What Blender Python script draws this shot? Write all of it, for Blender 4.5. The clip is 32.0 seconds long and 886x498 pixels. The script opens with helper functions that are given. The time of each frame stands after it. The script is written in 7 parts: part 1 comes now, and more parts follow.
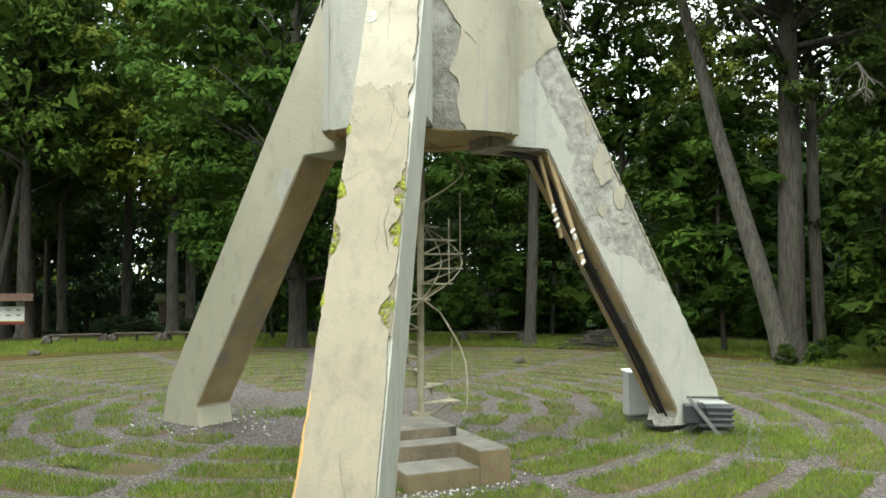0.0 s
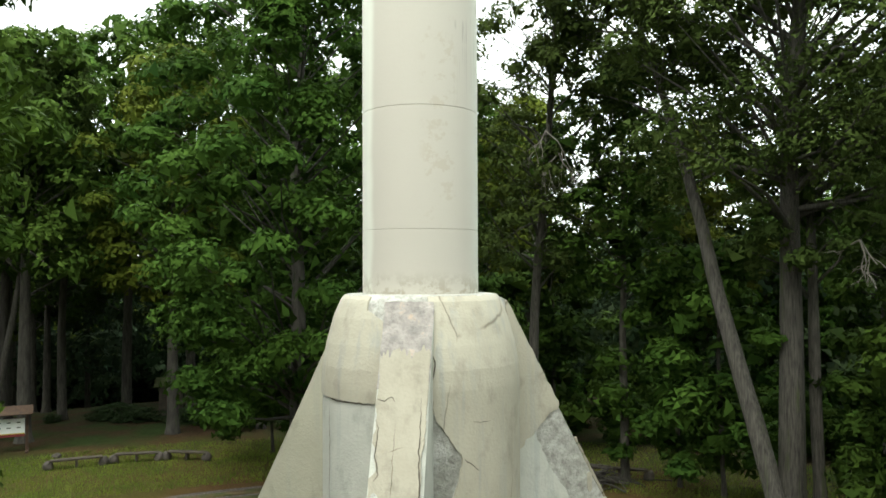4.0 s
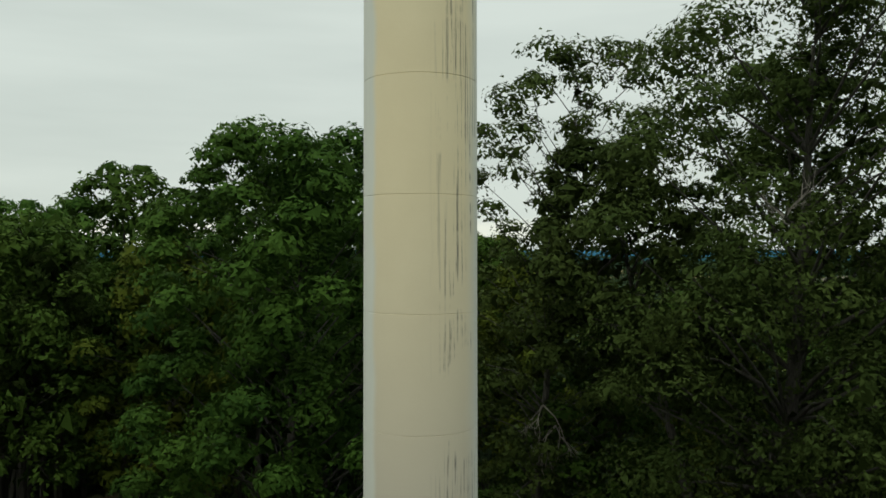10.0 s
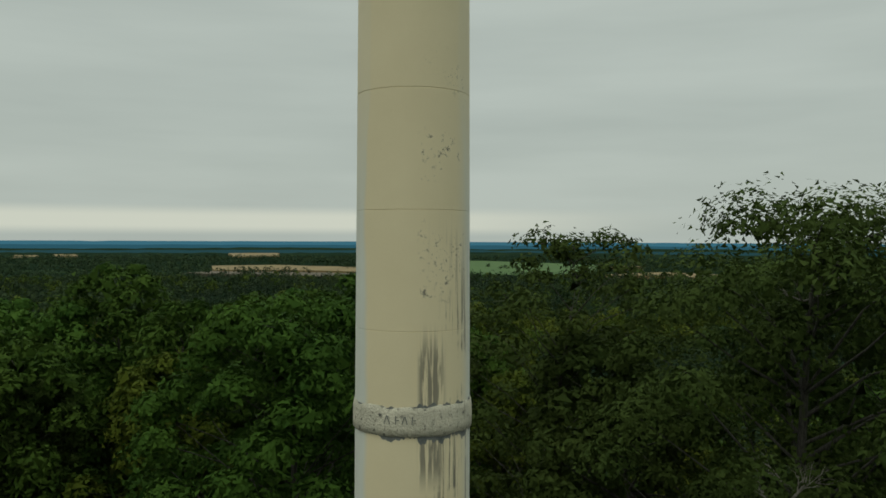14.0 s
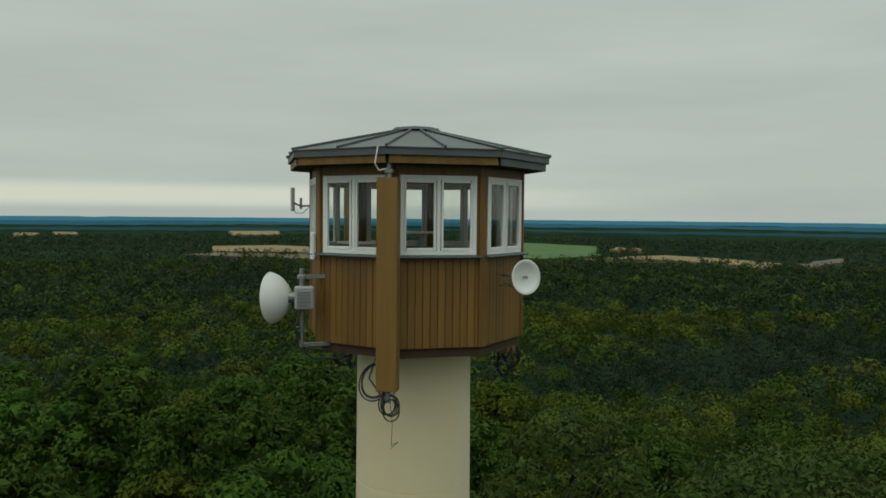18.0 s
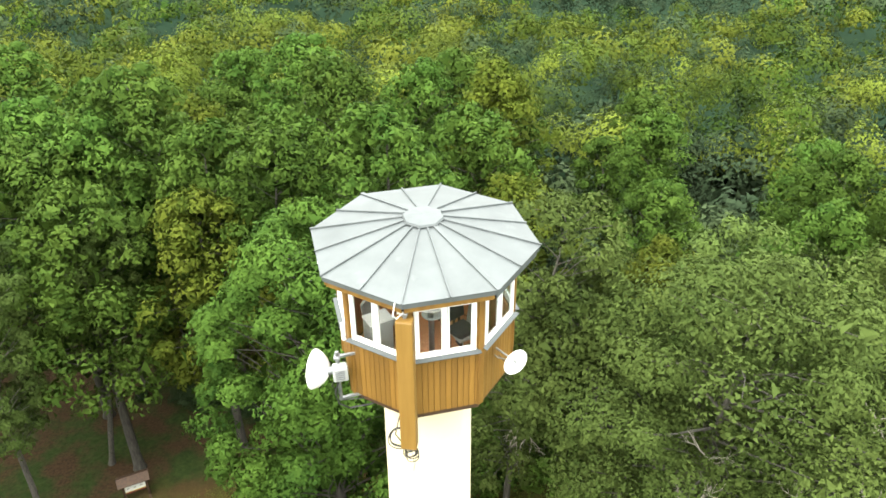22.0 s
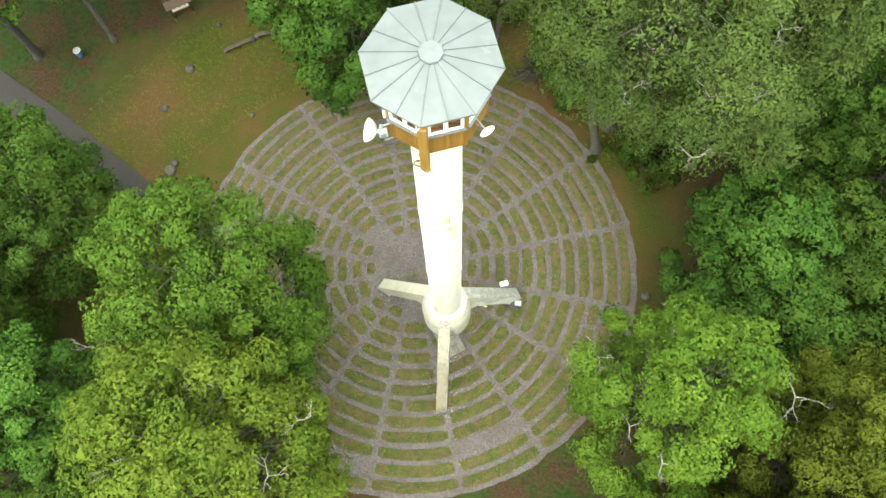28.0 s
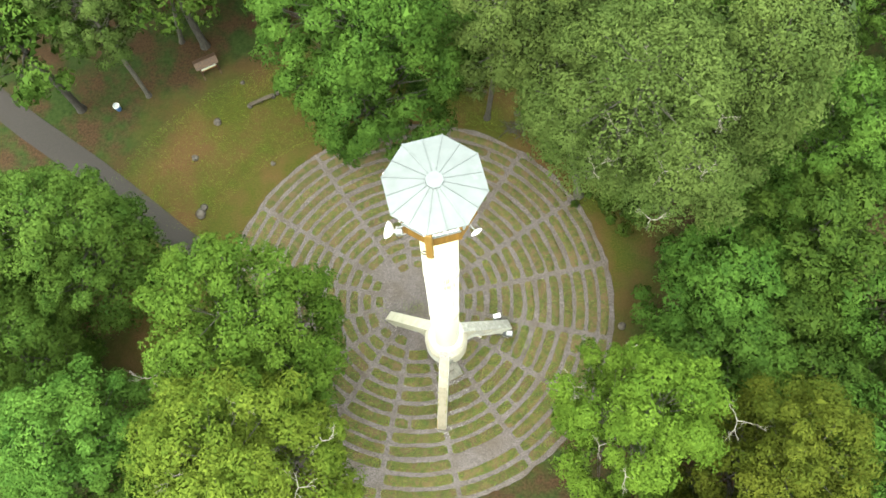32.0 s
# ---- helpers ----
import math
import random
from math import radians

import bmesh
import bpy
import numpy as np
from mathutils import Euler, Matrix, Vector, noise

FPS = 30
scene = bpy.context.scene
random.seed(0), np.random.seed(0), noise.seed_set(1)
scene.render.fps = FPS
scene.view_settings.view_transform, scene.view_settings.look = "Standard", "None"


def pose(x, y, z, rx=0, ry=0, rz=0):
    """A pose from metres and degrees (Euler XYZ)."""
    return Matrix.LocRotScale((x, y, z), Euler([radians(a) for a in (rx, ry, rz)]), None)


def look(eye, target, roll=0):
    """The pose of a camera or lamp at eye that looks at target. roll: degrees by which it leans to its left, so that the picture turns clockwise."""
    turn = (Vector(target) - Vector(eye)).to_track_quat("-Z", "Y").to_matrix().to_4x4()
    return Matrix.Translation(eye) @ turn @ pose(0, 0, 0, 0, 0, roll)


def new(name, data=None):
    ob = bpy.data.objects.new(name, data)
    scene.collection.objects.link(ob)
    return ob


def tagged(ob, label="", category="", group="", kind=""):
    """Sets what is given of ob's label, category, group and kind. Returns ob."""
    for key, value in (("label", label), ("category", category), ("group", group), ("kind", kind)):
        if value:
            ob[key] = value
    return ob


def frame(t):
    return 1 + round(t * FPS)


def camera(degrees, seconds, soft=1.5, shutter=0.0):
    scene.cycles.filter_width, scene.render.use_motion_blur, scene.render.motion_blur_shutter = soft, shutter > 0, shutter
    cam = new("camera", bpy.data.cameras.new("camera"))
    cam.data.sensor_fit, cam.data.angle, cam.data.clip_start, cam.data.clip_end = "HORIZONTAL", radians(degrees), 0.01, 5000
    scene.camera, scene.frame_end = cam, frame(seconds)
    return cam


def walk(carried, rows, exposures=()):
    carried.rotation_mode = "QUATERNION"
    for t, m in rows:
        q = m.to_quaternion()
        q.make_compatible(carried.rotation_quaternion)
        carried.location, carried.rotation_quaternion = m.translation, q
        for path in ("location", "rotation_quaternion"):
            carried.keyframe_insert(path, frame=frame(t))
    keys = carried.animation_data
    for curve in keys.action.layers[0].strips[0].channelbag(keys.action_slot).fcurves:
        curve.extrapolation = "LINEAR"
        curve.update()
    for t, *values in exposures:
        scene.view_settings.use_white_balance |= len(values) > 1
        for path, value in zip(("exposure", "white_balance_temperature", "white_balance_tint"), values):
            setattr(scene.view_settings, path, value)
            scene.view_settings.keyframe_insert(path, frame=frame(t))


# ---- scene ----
# camera: a drone climbing straight up in front of the tower, then tilting down
cam = camera(58.9, 32.0, soft=1.6)
# seconds, x, y, z, pitch, lean, yaw
PATH = [
    (0.0, 0.443, -11.301, 2.466, 2.454, 0.184, 0.602),
    (0.5, 0.445, -11.335, 3.074, 2.324, 0.195, 0.599),
    (1.0, 0.449, -11.367, 3.661, 2.247, 0.207, 0.588),
    (1.5, 0.446, -11.398, 4.291, 2.132, 0.225, 0.579),
    (2.0, 0.446, -11.414, 4.967, 1.981, 0.236, 0.574),
    (2.5, 0.450, -11.414, 5.690, 1.837, 0.269, 0.585),
    (3.0, 0.452, -11.411, 6.482, 1.755, 0.233, 0.596),
    (3.5, 0.450, -11.413, 7.324, 1.630, 0.192, 0.600),
    (4.0, 0.445, -11.427, 8.158, 1.536, 0.217, 0.587),
    (4.5, 0.439, -11.449, 8.999, 1.452, 0.242, 0.574),
    (5.0, 0.433, -11.474, 9.861, 1.354, 0.267, 0.561),
    (5.5, 0.426, -11.500, 10.759, 1.219, 0.292, 0.548),
    (6.0, 0.420, -11.527, 11.705, 1.024, 0.361, 0.473),
    (6.5, 0.418, -11.546, 12.619, 0.798, 0.435, 0.411),
    (7.0, 0.418, -11.555, 13.553, 0.589, 0.437, 0.379),
    (7.5, 0.422, -11.560, 14.441, 0.506, 0.428, 0.365),
    (8.0, 0.428, -11.557, 15.308, 0.441, 0.387, 0.354),
    (8.5, 0.427, -11.546, 16.176, 0.317, 0.315, 0.314),
    (9.0, 0.416, -11.534, 17.063, 0.190, 0.202, 0.277),
    (9.5, 0.394, -11.527, 17.975, 0.078, 0.113, 0.223),
    (10.0, 0.369, -11.524, 18.882, -0.032, 0.027, 0.191),
    (10.5, 0.360, -11.524, 19.774, -0.143, -0.015, 0.137),
    (11.0, 0.355, -11.529, 20.646, -0.208, -0.061, 0.111),
    (11.5, 0.352, -11.529, 21.499, -0.344, -0.126, 0.123),
    (12.0, 0.370, -11.510, 22.371, -0.444, -0.165, 0.111),
    (12.5, 0.405, -11.466, 23.253, -0.575, -0.220, 0.015),
    (13.0, 0.427, -11.408, 24.147, -0.669, -0.274, 0.005),
    (13.5, 0.433, -11.352, 24.995, -0.677, -0.263, 0.013),
    (14.0, 0.426, -11.297, 25.888, -0.738, -0.245, -0.019),
    (14.5, 0.406, -11.247, 26.755, -0.771, -0.177, 0.001),
    (15.0, 0.409, -11.191, 27.650, -0.758, -0.241, -0.007),
    (15.5, 0.423, -11.132, 28.565, -0.718, -0.304, -0.014),
    (16.0, 0.438, -11.073, 29.493, -0.673, -0.368, -0.022),
    (16.5, 0.443, -11.015, 30.426, -0.641, -0.431, -0.029),
    (17.0, 0.427, -10.963, 31.358, -0.643, -0.480, -0.012),
    (17.5, 0.404, -10.922, 32.296, -1.043, -0.515, -0.006),
    (18.0, 0.390, -10.870, 33.213, -2.489, -0.518, 0.014),
    (18.5, 0.403, -10.808, 34.132, -5.035, -0.495, -0.043),
    (19.0, 0.420, -10.738, 35.038, -8.172, -0.447, -0.076),
    (19.5, 0.422, -10.674, 35.936, -11.369, -0.400, -0.211),
    (20.0, 0.401, -10.636, 36.816, -14.579, -0.253, -0.178),
    (20.5, 0.379, -10.630, 37.650, -18.082, 0.007, -0.211),
    (21.0, 0.362, -10.640, 38.492, -22.362, 0.175, -0.264),
    (21.5, 0.344, -10.653, 39.402, -26.942, 0.326, -0.229),
    (22.0, 0.329, -10.661, 40.362, -31.711, 0.463, -0.164),
    (22.5, 0.324, -10.657, 41.330, -36.707, 0.459, -0.238),
    (23.0, 0.311, -10.643, 42.285, -41.513, 0.510, -0.314),
    (23.5, 0.308, -10.617, 43.221, -46.283, 0.640, -0.357),
    (24.0, 0.333, -10.575, 44.157, -50.999, 0.705, -0.424),
    (24.5, 0.370, -10.519, 45.078, -55.729, 0.801, -0.475),
    (25.0, 0.407, -10.449, 45.976, -60.350, 0.882, -0.511),
    (25.5, 0.434, -10.381, 46.824, -64.918, 0.944, -0.448),
    (26.0, 0.456, -10.316, 47.683, -68.686, 1.010, -0.428),
    (26.5, 0.477, -10.261, 48.583, -71.256, 1.006, -0.439),
    (27.0, 0.493, -10.220, 49.472, -72.611, 1.013, -0.451),
    (27.5, 0.506, -10.187, 50.355, -73.095, 1.020, -0.464),
    (28.0, 0.516, -10.159, 51.238, -73.052, 1.027, -0.476),
    (28.5, 0.527, -10.135, 52.125, -72.825, 1.034, -0.489),
    (29.0, 0.537, -10.114, 53.022, -72.757, 1.074, -0.481),
    (29.5, 0.549, -10.095, 53.935, -72.767, 1.084, -0.457),
    (30.0, 0.563, -10.077, 54.858, -72.765, 1.065, -0.488),
    (30.5, 0.578, -10.060, 55.784, -72.729, 1.050, -0.498),
    (31.0, 0.594, -10.043, 56.714, -72.704, 1.010, -0.505),
    (31.5, 0.609, -10.026, 57.651, -72.657, 0.996, -0.531),
    (32.0, 0.623, -10.010, 58.594, -72.627, 1.026, -0.554),
]

# seconds, stops, white point, tint
EXPOSURES = [(t, e, 6500 if t < 20.5 else 6750, k) for t, e, k in (
    (0.0, 2.4, 7), (1.0, 2.33, 7), (2.0, 2.16, 7), (3.0, 2.08, 7), (3.5, 1.98, 7), (5.5, 1.65, 6), (6.0, 1.52, 6), (7.0, 1.04, 5), (8.0, 0.6, 4), (9.0, 0.27, 4), (10.0, 0.02, 4),
    (12.0, -0.32, 2), (14.0, -0.5, 2), (17.0, -0.5, 1), (18.0, -0.45, 1), (19.0, -0.35, 1), (20.0, 0.6, 5), (21.0, 2.52, 13), (22.0, 2.56, 13), (24.0, 2.48, 11), (26.0, 2.43, 6), (29.0, 2.58, 4), (32.0, 2.74, 5))]
walk(cam, [(t, pose(x, y, z, 90 + pitch, lean, yaw)) for t, x, y, z, pitch, lean, yaw in PATH], EXPOSURES)

# ---- sky and sun: a closed, bright overcast ----
world = bpy.data.worlds.new("overcast_sky")
scene.world = world
world.use_nodes = True
wn, wl = world.node_tree.nodes, world.node_tree.links
wn.clear()
w_out = wn.new("ShaderNodeOutputWorld")
w_bg = wn.new("ShaderNodeBackground")
w_sky = wn.new("ShaderNodeTexSky")
w_sky.sky_type = "NISHITA"
w_sky.sun_disc = False
w_sky.sun_elevation, w_sky.sun_rotation = radians(48), radians(215)
w_sky.dust_density, w_sky.air_density = 4.0, 1.0
w_co = wn.new("ShaderNodeTexCoord")
w_map = wn.new("ShaderNodeMapping")
w_map.inputs["Scale"].default_value = (1.2, 1.2, 9.0)
w_map.inputs["Rotation"].default_value = (radians(2.5), radians(-3.5), 0.3)
w_noise = wn.new("ShaderNodeTexNoise")
w_noise.inputs["Scale"].default_value, w_noise.inputs["Detail"].default_value = 1.6, 4.0
w_ramp = wn.new("ShaderNodeValToRGB")
w_ramp.color_ramp.elements[0].position, w_ramp.color_ramp.elements[0].color = 0.36, (6.25, 6.7, 6.35, 1)
w_ramp.color_ramp.elements[1].position, w_ramp.color_ramp.elements[1].color = 0.66, (7.15, 7.6, 7.2, 1)
w_mix = wn.new("ShaderNodeMixRGB")
w_mix.inputs[0].default_value = 0.92
w_bg.inputs["Strength"].default_value = 0.1
wl.new(w_co.outputs["Generated"], w_map.inputs["Vector"])
wl.new(w_map.outputs[0], w_noise.inputs["Vector"])
wl.new(w_noise.outputs[0], w_ramp.inputs[0])
wl.new(w_sky.outputs[0], w_mix.inputs[1])
wl.new(w_ramp.outputs[0], w_mix.inputs[2])
# a pale gap in the cloud low over the horizon
w_sep = wn.new("ShaderNodeSeparateXYZ")
wl.new(w_co.outputs["Generated"], w_sep.inputs[0])


def w_step(axis, lo, hi, a=0.0, b=1.0):
    t = wn.new("ShaderNodeMapRange")
    t.interpolation_type = "SMOOTHSTEP"
    for k, v in enumerate((lo, hi, a, b)):
        t.inputs[k + 1].default_value = v
    wl.new(w_sep.outputs[axis], t.inputs[0])
    return t.outputs[0]


def w_mul(a, b):
    t = wn.new("ShaderNodeMath")
    t.operation = "MULTIPLY"
    wl.new(a, t.inputs[0]), wl.new(b, t.inputs[1])
    return t.outputs[0]


w_gap = w_mul(w_mul(w_step(2, 0.002, 0.016), w_step(2, 0.026, 0.042, 1.0, 0.0)), w_mul(w_step(0, -0.05, 0.35, 1.0, 0.0), w_step(1, 0.3, 0.7)))
w_light = wn.new("ShaderNodeMixRGB")
w_light.inputs[2].default_value = (8.7, 8.7, 7.7, 1)
wl.new(w_gap, w_light.inputs[0])
wl.new(w_mix.outputs[0], w_light.inputs[1])
# a closed overcast is brightest overhead
w_up = wn.new("ShaderNodeMixRGB")
w_up.blend_type, w_up.inputs[0].default_value = "MULTIPLY", 1.0
wl.new(w_light.outputs[0], w_up.inputs[1])
wl.new(w_step(2, 0.3, 0.95, 1.0, 2.3), w_up.inputs[2])
wl.new(w_up.outputs[0], w_bg.inputs[0])
wl.new(w_bg.outputs[0], w_out.inputs[0])

sun_data = bpy.data.lights.new("sun", "SUN")
sun_data.energy, sun_data.angle, sun_data.color = 0.5, radians(60), (1.0, 0.97, 0.9)
sun = new("sun", sun_data)
sun.matrix_world = look((-14, -20, 30), (0, 0, 0))

# ---- materials ----
def material(name, dark, light, scale=3.0, rough=0.8, metal=0.0, bump=0.0, bump_scale=40.0, stretch=(1, 1, 1), vary=0.0, stain=None, stain_scale=0.7,
             stain_at=0.6, spec=0.5, per="object", translucent=0.0):
    """A procedural surface: two tones in noise, an optional stain, grain as bump, and a shift from piece to piece."""
    m = bpy.data.materials.new(name)
    m.use_nodes = True
    n, l = m.node_tree.nodes, m.node_tree.links
    b = n["Principled BSDF"]
    b.inputs["Roughness"].default_value, b.inputs["Metallic"].default_value = rough, metal
    b.inputs["Specular IOR Level"].default_value = spec
    co = n.new("ShaderNodeTexCoord")
    mp = n.new("ShaderNodeMapping")
    mp.inputs["Scale"].default_value = stretch
    l.new(co.outputs["Object"], mp.inputs["Vector"])
    big = n.new("ShaderNodeTexNoise")
    big.inputs["Scale"].default_value, big.inputs["Detail"].default_value, big.inputs["Roughness"].default_value = scale, 6.0, 0.6
    l.new(mp.outputs[0], big.inputs["Vector"])
    ramp = n.new("ShaderNodeValToRGB")
    ramp.color_ramp.elements[0].position, ramp.color_ramp.elements[0].color = 0.3, (*dark, 1)
    ramp.color_ramp.elements[1].position, ramp.color_ramp.elements[1].color = 0.7, (*light, 1)
    l.new(big.outputs[0], ramp.inputs[0])
    colour = ramp.outputs[0]
    if stain:
        sn = n.new("ShaderNodeTexNoise")
        sn.inputs["Scale"].default_value, sn.inputs["Detail"].default_value, sn.inputs["Roughness"].default_value = stain_scale, 8.0, 0.65
        l.new(mp.outputs[0], sn.inputs["Vector"])
        sr = n.new("ShaderNodeValToRGB")
        sr.color_ramp.elements[0].position, sr.color_ramp.elements[0].color = stain_at, (0, 0, 0, 1)
        sr.color_ramp.elements[1].position, sr.color_ramp.elements[1].color = stain_at + 0.12, (1, 1, 1, 1)
        l.new(sn.outputs[0], sr.inputs[0])
        mx = n.new("ShaderNodeMixRGB")
        mx.inputs[2].default_value = (*stain, 1)
        l.new(sr.outputs[0], mx.inputs[0])
        l.new(colour, mx.inputs[1])
        colour = mx.outputs[0]
    if vary:
        if per == "island":
            rnd = n.new("ShaderNodeNewGeometry").outputs["Random Per Island"]
        else:
            rnd = n.new("ShaderNodeObjectInfo").outputs["Random"]
        hs = n.new("ShaderNodeHueSaturation")
        mr = n.new("ShaderNodeMapRange")
        mr.inputs[3].default_value, mr.inputs[4].default_value = 1 - vary, 1 + vary
        l.new(rnd, mr.inputs[0])
        l.new(mr.outputs[0], hs.inputs["Value"])
        l.new(colour, hs.inputs["Color"])
        colour = hs.outputs[0]
    l.new(colour, b.inputs["Base Color"])
    if bump:
        fine = n.new("ShaderNodeTexNoise")
        fine.inputs["Scale"].default_value, fine.inputs["Detail"].default_value = bump_scale, 5.0
        l.new(mp.outputs[0], fine.inputs["Vector"])
        bp = n.new("ShaderNodeBump")
        bp.inputs["Strength"].default_value, bp.inputs["Distance"].default_value = bump, 0.02
        l.new(fine.outputs[0], bp.inputs["Height"])
        l.new(bp.outputs[0], b.inputs["Normal"])
    if translucent:
        tr = n.new("ShaderNodeBsdfTranslucent")
        l.new(colour, tr.inputs["Color"])
        ms = n.new("ShaderNodeMixShader")
        ms.inputs[0].default_value = translucent
        l.new(b.outputs[0], ms.inputs[1])
        l.new(tr.outputs[0], ms.inputs[2])
        l.new(ms.outputs[0], n["Material Output"].inputs["Surface"])
    return m


def leaf_material(name, dark, light, grain=0.32):
    """Leaves: a tone per spray and a tone per tree."""
    m = bpy.data.materials.new(name)
    m.use_nodes = True
    n, l = m.node_tree.nodes, m.node_tree.links
    b = n["Principled BSDF"]
    b.inputs["Roughness"].default_value, b.inputs["Specular IOR Level"].default_value = 0.7, 0.04
    geo = n.new("ShaderNodeNewGeometry")
    info = n.new("ShaderNodeObjectInfo")
    co = n.new("ShaderNodeTexCoord")
    nz = n.new("ShaderNodeTexNoise")
    nz.inputs["Scale"].default_value, nz.inputs["Detail"].default_value = 0.35, 2.0
    l.new(co.outputs["Object"], nz.inputs["Vector"])
    add = n.new("ShaderNodeMath")
    add.operation = "MULTIPLY_ADD"
    add.inputs[1].default_value, add.inputs[2].default_value = grain, 0.12 - grain / 2
    l.new(geo.outputs["Random Per Island"], add.inputs[0])
    add2 = n.new("ShaderNodeMath")
    add2.operation = "ADD"
    l.new(add.outputs[0], add2.inputs[0])
    l.new(nz.outputs[0], add2.inputs[1])
    ramp = n.new("ShaderNodeValToRGB")
    ramp.color_ramp.elements[0].position, ramp.color_ramp.elements[0].color = 0.25, (*dark, 1)
    ramp.color_ramp.elements[1].position, ramp.color_ramp.elements[1].color = 0.95, (*light, 1)
    tone = n.new("ShaderNodeAttribute")
    tone.attribute_name = "tone"
    add3 = n.new("ShaderNodeMath")
    add3.operation = "ADD"
    l.new(add2.outputs[0], add3.inputs[0])
    l.new(tone.outputs["Fac"], add3.inputs[1])
    l.new(add3.outputs[0], ramp.inputs[0])
    hs = n.new("ShaderNodeHueSaturation")
    mr = n.new("ShaderNodeMapRange")
    mr.inputs[3].default_value, mr.inputs[4].default_value = 0.78, 1.22
    l.new(info.outputs["Random"], mr.inputs[0])
    l.new(mr.outputs[0], hs.inputs["Value"])
    mh = n.new("ShaderNodeMapRange")
    mh.inputs[3].default_value, mh.inputs[4].default_value = 0.492, 0.512
    l.new(info.outputs["Random"], mh.inputs[0])
    l.new(mh.outputs[0], hs.inputs["Hue"])
    l.new(ramp.outputs[0], hs.inputs["Color"])
    l.new(hs.outputs[0], b.inputs["Base Color"])
    tr = n.new("ShaderNodeBsdfTranslucent")
    l.new(hs.outputs[0], tr.inputs["Color"])
    ms = n.new("ShaderNodeMixShader")
    ms.inputs[0].default_value = 0.2
    l.new(b.outputs[0], ms.inputs[1])
    l.new(tr.outputs[0], ms.inputs[2])
    l.new(ms.outputs[0], n["Material Output"].inputs["Surface"])
    return m


def plaster_material(name, dark, light, streak=(0.4, 0.41, 0.38), amount=0.5, cracks=0.0, stain=(0.45, 0.36, 0.2), stain_at=0.64):
    """Weathered paint on render: clouded tone, rain streaks, smudges and hairline cracks."""
    m = material(name, dark, light, 1.4, 0.85, bump=0.3, bump_scale=26, stain=stain, stain_scale=1.1, stain_at=stain_at)
    n, l = m.node_tree.nodes, m.node_tree.links
    b = n["Principled BSDF"]
    colour = b.inputs["Base Color"].links[0].from_socket
    co = n.new("ShaderNodeTexCoord")

    def layer(colour, scale, stretch, lo, hi, tint, amount):
        mp = n.new("ShaderNodeMapping")
        mp.inputs["Scale"].default_value = stretch
        l.new(co.outputs["Object"], mp.inputs["Vector"])
        nz = n.new("ShaderNodeTexNoise")
        nz.inputs["Scale"].default_value, nz.inputs["Detail"].default_value, nz.inputs["Roughness"].default_value = scale, 7.0, 0.65
        l.new(mp.outputs[0], nz.inputs["Vector"])
        mr = n.new("ShaderNodeMapRange")
        mr.inputs[1].default_value, mr.inputs[2].default_value, mr.inputs[3].default_value, mr.inputs[4].default_value = lo, hi, 0.0, amount
        l.new(nz.outputs[0], mr.inputs[0])
        mx = n.new("ShaderNodeMixRGB")
        mx.inputs[2].default_value = (*tint, 1)
        l.new(mr.outputs[0], mx.inputs[0])
        l.new(colour, mx.inputs[1])
        return mx.outputs[0]

    colour = layer(colour, 1.0, (7, 7, 0.45), 0.52, 0.68, streak, amount)
    colour = layer(colour, 1.0, (3.5, 3.5, 2.2), 0.54, 0.72, tuple(v * 0.72 for v in dark), 0.75)
    if cracks:
        wob = n.new("ShaderNodeTexNoise")
        wob.inputs["Scale"].default_value, wob.inputs["Detail"].default_value = 3.0, 4.0
        l.new(co.outputs["Object"], wob.inputs["Vector"])
        mp = n.new("ShaderNodeMapping")
        mp.inputs["Scale"].default_value = (1.5, 1.5, 0.5)
        mxv = n.new("ShaderNodeMixRGB")
        mxv.inputs[0].default_value = 0.12
        l.new(co.outputs["Object"], mxv.inputs[1])
        l.new(wob.outputs["Color"], mxv.inputs[2])
        l.new(mxv.outputs[0], mp.inputs["Vector"])
        vo = n.new("ShaderNodeTexVoronoi")
        vo.feature = "DISTANCE_TO_EDGE"
        vo.inputs["Scale"].default_value = cracks
        l.new(mp.outputs[0], vo.inputs["Vector"])
        mr = n.new("ShaderNodeMapRange")
        mr.inputs[1].default_value, mr.inputs[2].default_value, mr.inputs[3].default_value, mr.inputs[4].default_value = 0.0, 0.007, 0.85, 0.0
        l.new(vo.outputs["Distance"], mr.inputs[0])
        gate = n.new("ShaderNodeMapRange")
        gate.inputs[1].default_value, gate.inputs[2].default_value = 0.5, 0.58
        gn = n.new("ShaderNodeTexNoise")
        gn.inputs["Scale"].default_value = 1.3
        l.new(co.outputs["Object"], gn.inputs["Vector"])
        l.new(gn.outputs[0], gate.inputs[0])
        mu = n.new("ShaderNodeMath")
        mu.operation = "MULTIPLY"
        l.new(mr.outputs[0], mu.inputs[0])
        l.new(gate.outputs[0], mu.inputs[1])
        mx = n.new("ShaderNodeMixRGB")
        mx.inputs[2].default_value = (0.12, 0.1, 0.07, 1)
        l.new(mu.outputs[0], mx.inputs[0])
        l.new(colour, mx.inputs[1])
        colour = mx.outputs[0]
    l.new(colour, b.inputs["Base Color"])
    return m


